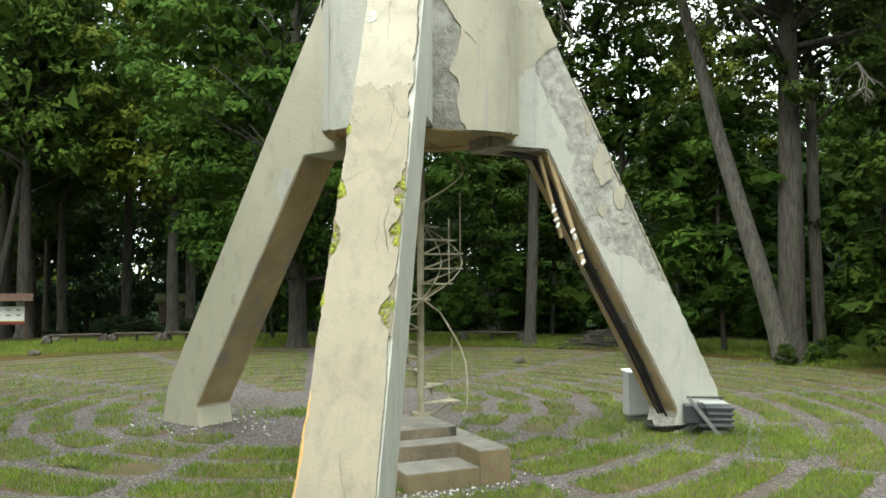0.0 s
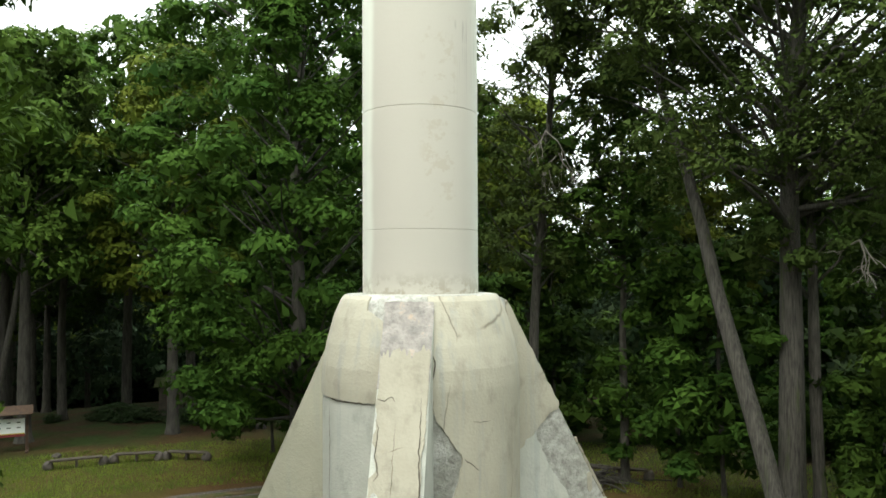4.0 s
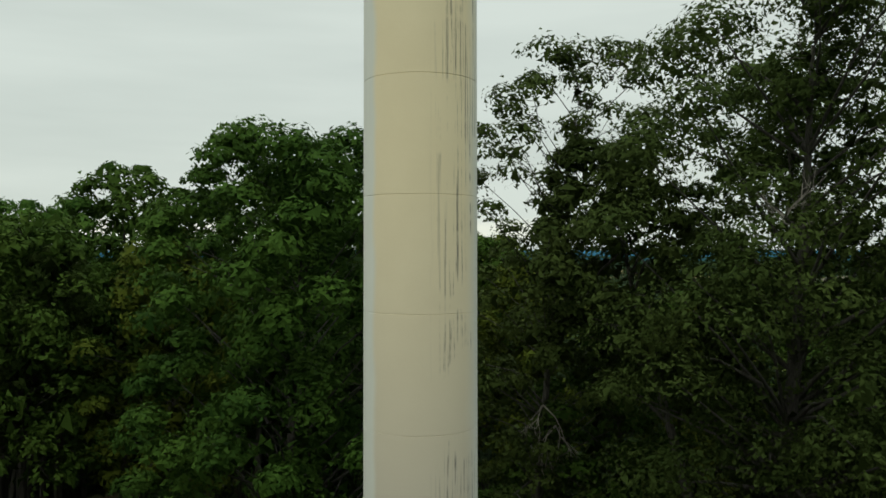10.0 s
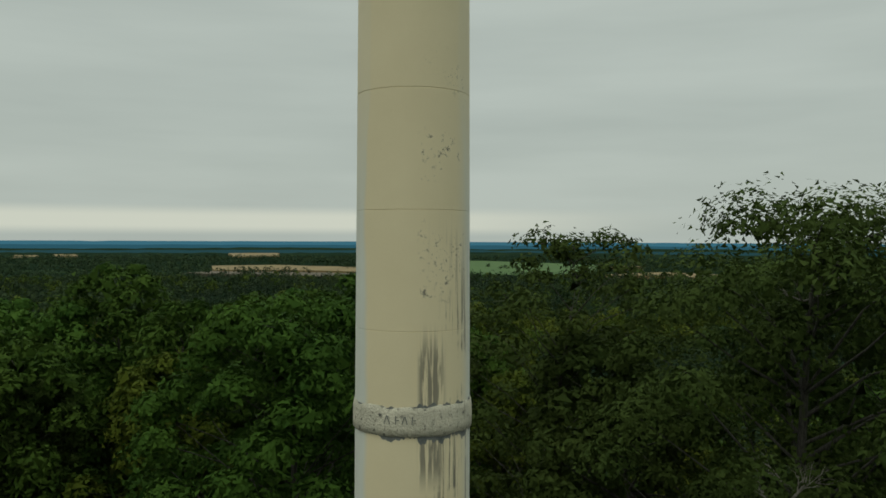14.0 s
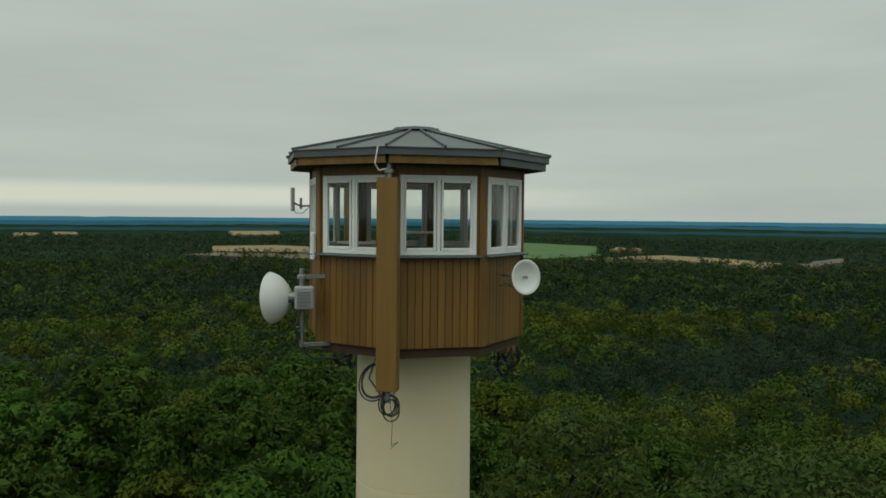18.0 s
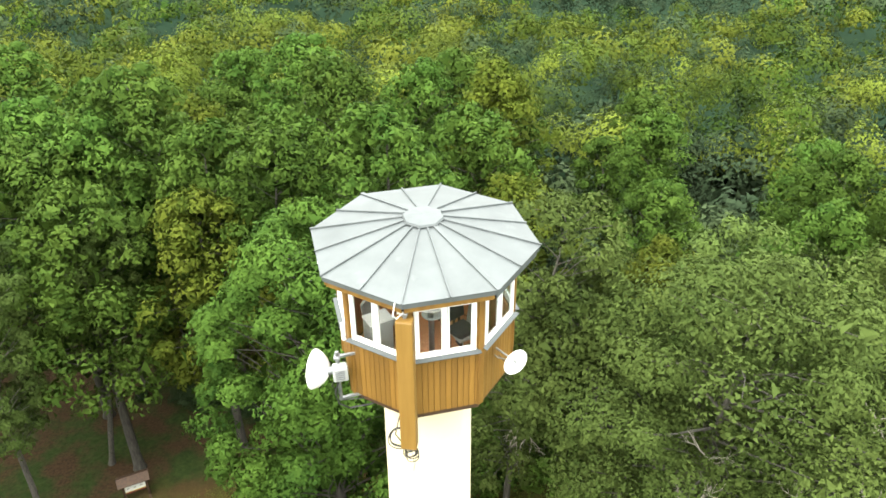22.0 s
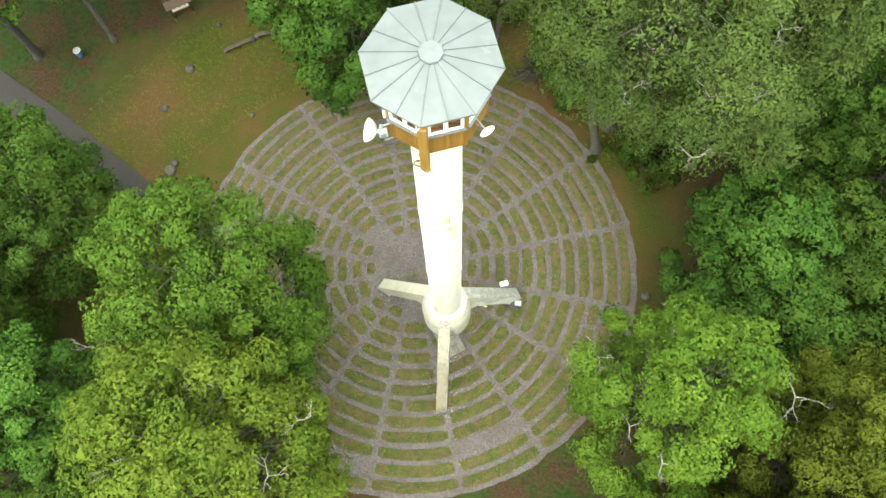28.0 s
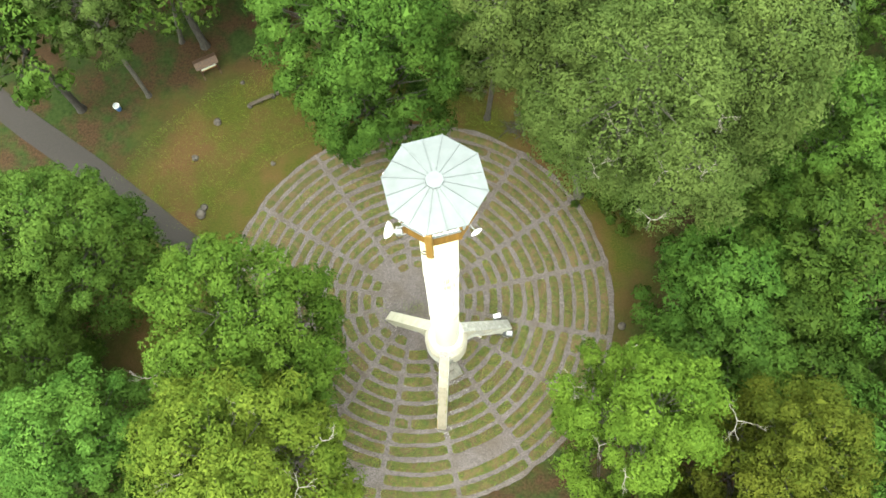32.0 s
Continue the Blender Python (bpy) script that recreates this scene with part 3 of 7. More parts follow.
def ragged(outline, step=0.07, jag=0.03, seed=0):
    """The outline of a broken edge: long sides split and pushed about."""
    rng = random.Random(seed)
    out = []
    for i, (u, v) in enumerate(outline):
        u2, v2 = outline[(i + 1) % len(outline)]
        d = math.hypot(u2 - u, v2 - v)
        k = max(1, int(d / step))
        for j in range(k):
            f = j / k
            out.append((u + (u2 - u) * f + rng.uniform(-jag, jag) * (j > 0), v + (v2 - v) * f + rng.uniform(-jag, jag) * (j > 0)))
    return out

# ---- the hill, its clearing and the land round it ----
def land(x, y):
    """Height of the ground: a hilltop that falls off behind the clearing, then rolling lowland."""
    r = math.hypot(x + 3, y - 6)
    fall = max(0.0, r - 17)
    z = -0.0022 * fall * fall if fall < 60 else -7.9 - (fall - 60) * 0.16
    z = max(z, -21.0)
    if r > 160:
        z += 2.0 * math.sin(x * 0.004 + 1.0) * math.cos(y * 0.003) * min(1, (r - 160) / 300)
    if r > 17:
        z += 0.25 * noise.noise((x * 0.08, y * 0.08, 0)) * min(1, (r - 17) / 15)
    return z


def ground_material():
    m = bpy.data.materials.new("mown_grass_and_forest_floor")
    m.use_nodes = True
    n, l = m.node_tree.nodes, m.node_tree.links
    b = n["Principled BSDF"]
    b.inputs["Roughness"].default_value, b.inputs["Specular IOR Level"].default_value = 0.95, 0.1
    co = n.new("ShaderNodeTexCoord")

    def nz(scale, detail=5.0, rough=0.6):
        t = n.new("ShaderNodeTexNoise")
        t.inputs["Scale"].default_value, t.inputs["Detail"].default_value, t.inputs["Roughness"].default_value = scale, detail, rough
        l.new(co.outputs["Object"], t.inputs["Vector"])
        return t.outputs[0]

    def ramp(src, p0, c0, p1, c1):
        t = n.new("ShaderNodeValToRGB")
        t.color_ramp.elements[0].position, t.color_ramp.elements[0].color = p0, (*c0, 1)
        t.color_ramp.elements[1].position, t.color_ramp.elements[1].color = p1, (*c1, 1)
        l.new(src, t.inputs[0])
        return t.outputs[0]

    def mix(f, a, c):
        t = n.new("ShaderNodeMixRGB")
        l.new(f, t.inputs[0]), l.new(a, t.inputs[1]), l.new(c, t.inputs[2])
        return t.outputs[0]

    grass = ramp(nz(9.0), 0.35, (0.026, 0.036, 0.005), 0.7, (0.066, 0.064, 0.012))
    dry = ramp(nz(14.0), 0.35, (0.057, 0.03192, 0.01216), 0.7, (0.1102, 0.0646, 0.02736))
    lawn = mix(ramp(nz(0.2, 6.0), 0.42, (0, 0, 0), 0.62, (0.95, 0.95, 0.95)), grass, dry)
    litter = ramp(nz(6.0), 0.3, (0.0215, 0.0135, 0.0074), 0.7, (0.062, 0.0365, 0.019))
    herbs = ramp(nz(3.0), 0.3, (0.0115, 0.024, 0.0055), 0.7, (0.032, 0.049, 0.0125))
    floor = mix(ramp(nz(0.35), 0.42, (0, 0, 0), 0.58, (1, 1, 1)), litter, herbs)
    # the mown clearing is an oval; the wood stands round it
    mp = n.new("ShaderNodeMapping")
    mp.vector_type = "TEXTURE"
    mp.inputs["Location"].default_value, mp.inputs["Scale"].default_value = (-6, 9, 0), (23, 19, 1000)
    l.new(co.outputs["Object"], mp.inputs["Vector"])
    ln = n.new("ShaderNodeVectorMath")
    ln.operation = "LENGTH"
    l.new(mp.outputs[0], ln.inputs[0])
    wob = n.new("ShaderNodeMath")
    wob.operation = "MULTIPLY_ADD"
    wob.inputs[1].default_value = 0.35
    l.new(nz(0.25, 3.0), wob.inputs[0])
    l.new(ln.outputs["Value"], wob.inputs[2])
    edge = ramp(wob.outputs[0], 0.0, (0, 0, 0), 1.0, (1, 1, 1))
    edge.node.color_ramp.elements[0].position, edge.node.color_ramp.elements[1].position = 0.8, 1.0
    sc = n.new("ShaderNodeMath")
    sc.operation = "MULTIPLY"
    sc.inputs[1].default_value = 0.8
    l.new(wob.outputs[0], sc.inputs[0])
    l.new(sc.outputs[0], edge.node.inputs[0])
    l.new(mix(edge, lawn, floor), b.inputs["Base Color"])
    bp = n.new("ShaderNodeBump")
    bp.inputs["Strength"].default_value, bp.inputs["Distance"].default_value = 1.0, 0.04
    l.new(nz(30.0), bp.inputs["Height"])
    l.new(bp.outputs[0], b.inputs["Normal"])
    return m


GROUND = ground_material()
bm = bmesh.new()
radii = [0, 3, 6, 9, 12, 15, 17, 18.5, 20, 21.5, 23, 24.5, 26, 27.5, 29, 30.5, 32, 34, 36, 38, 40, 43, 46, 50, 55, 60, 75, 95, 120, 160, 220, 320, 480, 750, 1200, 2000, 3200, 4900]
SECT = 160
rings = []
for r in radii:
    if r == 0:
        rings.append([bm.verts.new((-3, 6, 0))] * SECT)
        continue
    rings.append([])
    for k in range(SECT):
        a = math.tau * k / SECT
        x, y = -3 + r * math.cos(a), 6 + r * math.sin(a)
        rings[-1].append(bm.verts.new((x, y, land(x, y))))
for p, q in zip(rings, rings[1:]):
    for k in range(SECT):
        vs = [p[k], q[k], q[(k + 1) % SECT], p[(k + 1) % SECT]]
        vs = list(dict.fromkeys(vs))
        bm.faces.new(vs)
ground = new("ground", link_mesh("ground", bm, GROUND, True))
tagged(ground, "mown grass clearing on a wooded hilltop, forest floor beyond", "ground", kind="structure")

# asphalt path that enters from the lawn side
bm = bmesh.new()
line = [(-60, 40), (-46, 29), (-38.5, 22.6), (-35.0, 19.9), (-28.7, 15.4), (-25.4, 12.8), (-20.8, 9.1), (-17.0, 6.4)]
prev = None
for i, (x, y) in enumerate(line):
    x2, y2 = line[min(i + 1, len(line) - 1)]
    x1, y1 = line[max(i - 1, 0)]
    d = Vector((x2 - x1, y2 - y1)).normalized()
    w = 1.15
    a = bm.verts.new((x - d.y * w, y + d.x * w, land(x - d.y * w, y + d.x * w) + 0.035))
    b = bm.verts.new((x + d.y * w, y - d.x * w, land(x + d.y * w, y - d.x * w) + 0.035))
    if prev:
        bm.faces.new((prev[0], prev[1], b, a))
    prev = (a, b)
bmesh.ops.subdivide_edges(bm, edges=bm.edges[:], cuts=9, use_grid_fill=True)
for v in bm.verts:
    v.co.z = land(v.co.x, v.co.y) + 0.06
tagged(new("path", link_mesh("path", bm, ASPHALT)), "worn grey asphalt path across the grass", "path", kind="structure")

# the round maze: gravel with beds of turf between ring paths and spokes
MAZE = (-2.23, 4.12)
MAZE_R, RING = 15.0, 0.945
bm = bmesh.new()
mid = bm.verts.new((0, 0, 0.012))
rows = []
for r in [2, 5, 8, 11, 13, MAZE_R]:
    row = []
    for k in range(240):
        a = math.tau * k / 240
        rr = r + (0.16 * noise.noise((math.cos(a) * 9, math.sin(a) * 9, 3)) + 0.12 * noise.noise((math.cos(a) * 31, math.sin(a) * 31, 3)) if r == MAZE_R else 0)
        row.append(bm.verts.new((rr * math.cos(a), rr * math.sin(a), 0.012)))
    rows.append(row)
for k in range(240):
    bm.faces.new((mid, rows[0][k], rows[0][(k + 1) % 240]))
    for p, q in zip(rows, rows[1:]):
        bm.faces.new((p[k], q[k], q[(k + 1) % 240], p[(k + 1) % 240]))
maze = new("gravel_maze", link_mesh("gravel_maze", bm, GRAVEL))
maze.matrix_basis = pose(*MAZE, 0)
tagged(maze, "round labyrinth of grey gravel paths laid into the grass", "pavement", kind="structure")

# ---- the tower ----
tower = empty("watchtower", "tall cream concrete watchtower on three splayed legs, plaster peeling", "tower")
LEGS = (-95.0, 25.0, 146.0)
W_LEG, W_FRONT = 0.72, 0.66
# outline of a leg in radius and height: foot, knee under the skirt, root at the shaft
LEG_OUT = [(4.4, 0.0), (4.5, 0.4), (1.97, 4.5), (0.95, 4.5), (0.95, 7.8), (1.09, 7.8), (5.3, 0.72), (5.47, 0.0)]
# the stair-side leg stands a little steeper
LEG_STEEP = [(4.25, 0.0), (4.36, 0.4), (1.93, 4.5), (0.95, 4.5), (0.95, 7.8), (1.18, 7.8), (5.16, 0.72), (5.32, 0.0)]


def inside(poly, u, v):
    hit = False
    j = len(poly) - 1
    for i in range(len(poly)):
        (a, b), (c, d) = poly[i], poly[j]
        if (b > v) != (d > v) and u < (c - a) * (v - b) / (d - b) + a:
            hit = not hit
        j = i
    return hit


def shell(name, place, u0, u1, v0, v1, cell, keep, thick, mat, parent, label="", m=None, jitter=0.35, seed=0):
    """A thin broken coat on a surface: the cells of a grid that are kept, with real thickness at its edges. place(u, v) gives point and normal."""
    nu, nv = max(2, int((u1 - u0) / cell)), max(2, int((v1 - v0) / cell))
    du, dv = (u1 - u0) / nu, (v1 - v0) / nv

    on = {(i, j) for i in range(nu) for j in range(nv) if keep(u0 + du * (i + 0.5), v0 + dv * (j + 0.5))}
    # the rim of the coat, drawn smooth in two passes
    spot, rim = {}, {}
    for i, j in on:
        ring = [(i, j), (i + 1, j), (i + 1, j + 1), (i, j + 1)]
        for a, b in ring:
            u, v = u0 + du * a, v0 + dv * b
            spot[a, b] = (u + du * jitter * noise.noise((u * 9 + seed, v * 9, 1)), v + dv * jitter * noise.noise((u * 9, v * 9, seed + 7)))
        for k, (x, y) in enumerate(((0, -1), (1, 0), (0, 1), (-1, 0))):
            if (i + x, j + y) not in on:
                a, b = ring[k], ring[(k + 1) % 4]
                rim.setdefault(a, []).append(b)
                rim.setdefault(b, []).append(a)
    for _ in range(2):
        moved = {}
        for a, near in rim.items():
            if u0 + du * 0.5 < spot[a][0] < u1 - du * 0.5 and v0 + dv * 0.5 < spot[a][1] < v1 - dv * 0.5:
                m_u, m_v = sum(spot[q][0] for q in near) / len(near), sum(spot[q][1] for q in near) / len(near)
                moved[a] = (spot[a][0] * 0.4 + m_u * 0.6, spot[a][1] * 0.4 + m_v * 0.6)
        spot.update(moved)

    bm = bmesh.new()
    outer, inner = {}, {}

    def vert(store, i, j, h):
        if (i, j) not in store:
            p, q = place(*spot[i, j])
            store[i, j] = bm.verts.new(Vector(p) + Vector(q) * h)
        return store[i, j]

    for i, j in on:
        ring = [(i, j), (i + 1, j), (i + 1, j + 1), (i, j + 1)]
        bm.faces.new([vert(outer, a, b, thick) for a, b in ring])
        for k, (x, y) in enumerate(((0, -1), (1, 0), (0, 1), (-1, 0))):
            if (i + x, j + y) not in on:
                a, b = ring[k], ring[(k + 1) % 4]
                bm.faces.new((vert(outer, *b, thick), vert(outer, *a, thick), vert(inner, *a, -0.004), vert(inner, *b, -0.004)))
    bmesh.ops.recalc_face_normals(bm, faces=bm.faces[:])
    return part(name, bm, mat, parent, label, m=m)


def leg_bm(width, outline):
    bm = bmesh.new()
    add_prism(bm, outline, (1, 0, 0), (0, 0, 1), (0, 1, 0), width, (0, -width / 2, -0.05))
    bmesh.ops.recalc_face_normals(bm, faces=bm.faces[:])
    bmesh.ops.bevel(bm, geom=bm.edges[:], offset=0.016, segments=2, affect="EDGES")
    return bm


legs = []
for k, az in enumerate(LEGS):
    ob = part("leg", leg_bm(W_FRONT if k == 0 else W_LEG, LEG_STEEP if k == 1 else LEG_OUT), (PALE, CONCRETE, LEFTPLASTER)[k], tower, ("leg of pale render under broken cream plaster", "leg with bare grey concrete showing", "smooth cream plastered leg")[k], m=pose(0, 0, 0, 0, 0, az))
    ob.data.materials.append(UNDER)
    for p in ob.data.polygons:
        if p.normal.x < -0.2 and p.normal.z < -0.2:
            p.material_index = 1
    legs.append(ob)

# skirt
SKIRT = [(1.22, 4.62), (1.36, 4.58), (1.395, 4.63), (1.4, 6.6), (1.385, 6.85), (1.33, 7.15), (1.23, 7.5), (1.13, 7.74), (1.06, 7.82), (0.8, 7.83)]


def sag(x, y, z):
    """How far the skirt's worn lower edge hangs down, most on the stair side."""
    return 0.2 * max(0.0, math.cos(math.atan2(y, x) + radians(78))) * min(1.0, max(0.0, (5.25 - z) / 0.6))


bm = bmesh.new()
add_ring_solid(bm, SKIRT, 72)
add_ring_solid(bm, [(0.8, 7.83), (0.8, 7.5), (1.22, 6.6), (1.22, 4.62)], 48)
for v in bm.verts:
    v.co.z -= sag(*v.co)
skirt = part("skirt", bm, CONCRETE, tower, "rounded skirt of rough grey concrete joining the legs", True)
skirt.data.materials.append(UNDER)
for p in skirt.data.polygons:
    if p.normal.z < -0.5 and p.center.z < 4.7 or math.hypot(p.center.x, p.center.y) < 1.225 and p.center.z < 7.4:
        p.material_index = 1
bm = bmesh.new()
add_ring_solid(bm, [(0.3, 4.72), (0.3, 4.64), (0.8, 4.63), (1.24, 4.64), (1.24, 4.72)], 48)
for v in bm.verts:
    v.co.z -= sag(*v.co)
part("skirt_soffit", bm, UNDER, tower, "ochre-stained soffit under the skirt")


def on_skirt(a, z):
    pr = SKIRT[2:9]
    r = pr[0][0]
    for (r0, z0), (r1, z1) in zip(pr, pr[1:]):
        if z0 <= z <= z1:
            r = r0 + (r1 - r0) * (z - z0) / (z1 - z0)
        elif z > z1:
            r = r1
    t = radians(a * 41.0)   # one unit of a is about a metre of girth
    slope = 0.0 if z < 6.7 else 0.45
    return (r * math.cos(t), r * math.sin(t), z - sag(math.cos(t), math.sin(t), z)), Vector((math.cos(t), math.sin(t), slope)).normalized()


BARE = [(-83, 6.38), (-81.5, 6.32), (-77.3, 6.16), (-70.5, 5.92), (-65.3, 5.76), (-66.7, 5.56), (-69.6, 5.32), (-73.2, 5.19), (-66.8, 5.12), (-68.8, 4.89), (-66.9, 4.7), (-63.5, 4.67), (-60.5, 4.5), (-83, 4.5)]
TOPBARE = [(-128, 7.95), (-126, 7.62), (-112, 7.5), (-104, 7.2), (-86, 7.3), (-83, 7.95)]


def keep_right(u, v):
    a = u * 41.0 + 1.0 * noise.noise((u * 9, v * 8, 2))
    z = v + 0.03 * noise.noise((u * 9, v * 9, 9))
    return not inside(BARE, a, z) and not inside(TOPBARE, a, z)


shell("plaster_coat", on_skirt, -83 / 41, 150 / 41, 4.63, 7.8, 0.035, keep_right, 0.03, PLASTER, tower, "cream plaster with a broken edge", seed=1)
shell("plaster_coat", on_skirt, -208 / 41, -106 / 41, 4.62, 6.42, 0.06, lambda u, v: True, 0.008, PALE, tower, "greyish lower plaster")
shell("plaster_coat", on_skirt, -208 / 41, -106 / 41, 6.44, 7.8, 0.05, lambda u, v: not inside(TOPBARE, u * 41 + 3 * noise.noise((u * 6, v * 5, 4)), v + 0.08 * noise.noise((u * 6, v * 9, 4))), 0.024, PLASTER, tower, "cream plaster cap over a crack", seed=3)

# front leg: broken coat on the sloping face
SL = (5.3 - 1.09) / (7.8 - 0.72)
NRM = Vector((1.0, 0, SL)).normalized()


def on_slope(u, z):
    return (5.3 - (z - 0.72) * SL if z > 0.72 else 5.3 + (0.72 - z) * 0.24, u, z), NRM


NOTCH = [(1, 2.05, 2.5, 0.16), (1, 2.75, 3.1, 0.11), (1, 3.15, 3.6, 0.12), (1, 4.1, 4.6, 0.05), (1, 5.3, 6.3, 0.03), (-1, 2.7, 3.05, 0.09), (-1, 3.25, 3.5, 0.07), (-1, 3.95, 4.1, 0.05),
         (-1, 2.25, 2.4, 0.05), (-1, 5.75, 6.1, 0.11), (-1, 6.2, 6.5, 0.05), (1, 4.8, 4.95, 0.04)]


def face_edge(s, z):
    """Half width of the coat on one side of the sloping face at a height."""
    edge = W_FRONT / 2 - 0.006 - 0.03 * max(0.0, noise.noise((z * 2.3, s, 3)) + 0.1) - 0.014 * max(0.0, noise.noise((z * 9, s, 8))) - 0.008 * noise.noise((z * 31, s, 2))
    if z > 1.3:
        edge -= 0.006
    for q, z0, z1, d in NOTCH:
        if q == s and z0 < z < z1:
            f = (z - z0) / (z1 - z0)
            edge -= d * min(1.0, 7 * f, 3.5 * (1 - f)) * max(0.12, 0.62 + 0.75 * noise.noise((z * 5.3, s, 6)) + 0.3 * noise.noise((z * 23, s, 6)))
    return edge


def on_face(u, z):
    p, nn = on_slope(u * face_edge(1 if u > 0 else -1, z), z)
    wave = 0.006 * noise.noise((p[1] * 4, z * 2.2, 3))
    return Vector(p) + nn * wave, nn


def seam(u):
    return 4.55 + 0.12 * noise.noise((u * 3, 2, 7)) + 0.05 * noise.noise((u * 13, 2, 7))


# one coat in two tones: exposure balance is put into the colours
shell("plaster_coat", on_face, -1.0, 1.0, 0.02, 4.8, 0.03, lambda u, z: z < seam(u), 0.028, FRONTPLASTER, legs[0], "thick beige plaster, toned darker for exposure, breaking away at the edges", seed=5, jitter=0.0)
shell("plaster_coat", on_face, -1.0, 1.0, 4.3, 7.75, 0.03, lambda u, z: seam(u) <= z < 7.12 + 0.25 * noise.noise((u * 2, 1, 1)) + 0.12 * noise.noise((u * 9, 4, 1)), 0.027, UPPERPLASTER, legs[0], "cracked cream plaster, toned lighter for exposure, flaking near the top", seed=5, jitter=0.0)
shell("rust_stain", on_face, -1.0, -0.84, 0.03, 1.6, 0.025, lambda u, z: u < -0.9 - 0.06 * z / 1.6 + 0.05 * noise.noise((z * 4, 1, 3)), 0.032, OCHRE, legs[0], "ochre rust stain on the plaster edge", seed=8, jitter=0.0)
shell("bare_render", on_slope, -W_FRONT / 2 + 0.004, W_FRONT / 2 - 0.004, 6.7, 7.74, 0.04, lambda u, v: True, 0.008, PATCHY, legs[0], "flaking grey and pinkish render near the leg top", seed=12)
rng_t = random.Random(3)
for s, z0, z1, d in NOTCH[:3] + NOTCH[5:9]:
    bm = bmesh.new()
    half = W_FRONT / 2
    shell("plaster_gap", on_slope, min(s * (half - d - 0.06), s * (half - 0.004)), max(s * (half - d - 0.06), s * (half - 0.004)), z0 - 0.05, z1 + 0.05, 0.03, lambda u, v: True, 0.006, GAP, legs[0], "crumbling brown render in a plaster gap", seed=int(z0 * 10))
    for q in range(26):
        z = z0 + (z1 - z0) * rng_t.betavariate(1.6, 2.2)
        p, nn = on_slope(s * (half - d * 0.15 - rng_t.uniform(0.0, d * 0.85)), z)
        bmesh.ops.create_icosphere(bm, subdivisions=1, radius=rng_t.uniform(0.012, 0.03), matrix=Matrix.Translation(p) @ Matrix.Diagonal((0.8, 1, 1.6, 1)))
    for v in bm.verts:
        v.co += Vector((noise.noise(v.co * 30), noise.noise(v.co * 30 + Vector((5, 0, 0))), noise.noise(v.co * 30 + Vector((0, 5, 0))))) * 0.012
    part("moss_clump", bm, MOSS, legs[0], "bright green moss in a plaster gap", True)

# cracks through the plaster, and shadow lines painted along the coat's broken edges
def crack(place, line, width, height, parent, seed=0):
    bm = bmesh.new()
    prev = None
    pts = []
    for (u0, v0), (u1, v1) in zip(line, line[1:]):
        k = max(2, int(math.hypot(u1 - u0, v1 - v0) / 0.03))
        pts += [(u0 + (u1 - u0) * q / k, v0 + (v1 - v0) * q / k) for q in range(k)]
    pts.append(line[-1])
    for i, (u, v) in enumerate(pts):
        a, b = pts[max(i - 1, 0)], pts[min(i + 1, len(pts) - 1)]
        du, dv = b[0] - a[0], b[1] - a[1]
        ln = math.hypot(du, dv) or 1.0
        w = width * min(1.0, 0.15 + 4 * min(i, len(pts) - 1 - i) / len(pts)) * (0.75 + 0.6 * noise.noise((u * 11, v * 11, seed)))
        u, v = u + 0.016 * noise.noise((u * 14, v * 14, seed + 3)), v + 0.016 * noise.noise((u * 14, v * 14, seed + 5))
        row = []
        for q in (-0.5, 0.5):
            at, nn = place(u - dv / ln * w * q, v + du / ln * w * q)
            row.append(bm.verts.new(Vector(at) + Vector(nn) * height))
        if prev:
            bm.faces.new((prev[0], prev[1], row[1], row[0]))
        prev = row
    bmesh.ops.recalc_face_normals(bm, faces=bm.faces[:])
    return part("crack", bm, CRACK, parent, "dark ribbon for a crack and edge shadow in the plaster")


for i, (line, w) in enumerate((([(-83, 7.31), (-83, 7.08), (-80, 6.97), (-80.8, 6.82), (-83, 6.67), (-82.1, 6.48), (-81, 6.32)], 0.02), ([(-65.3, 5.74), (-60.6, 5.66), (-55.9, 5.56)], 0.012), ([(-60.5, 6.2), (-55.1, 6.17), (-48.2, 6.19)], 0.009),
                               ([(-150, 6.445), (-138.8, 6.42), (-126.8, 6.435), (-112, 6.42)], 0.022), ([(-148, 6.4), (-147, 5.9), (-148, 5.2), (-147.5, 4.7)], 0.014))):
    crack(on_skirt, [(a / 41, z) for a, z in line], w, 0.034, tower, i)
for i, (line, w) in enumerate((([(-0.32, 6.57), (-0.21, 6.55), (-0.14, 6.6), (-0.07, 6.54)], 0.012), ([(-0.3, 6.34), (-0.25, 6.26), (-0.27, 5.97), (-0.21, 5.78), (-0.27, 5.69)], 0.014), ([(0.24, 6.59), (0.25, 6.36), (0.25, 6.03), (0.28, 5.68), (0.31, 5.28), (0.315, 5.0), (0.3, 4.6)], 0.018),
                               ([(-0.05, 6.33), (-0.054, 6.04), (-0.04, 5.55), (-0.02, 5.09)], 0.006), ([(0.2, 3.2), (0.16, 3.0), (0.2, 2.86), (0.23, 2.7)], 0.012), ([(-0.3, 4.18), (-0.24, 4.1)], 0.01), ([(0.1, 4.6), (0.13, 4.2), (0.1, 3.9)], 0.005))):
    crack(on_slope, line, w, 0.034, legs[0], 20 + i)
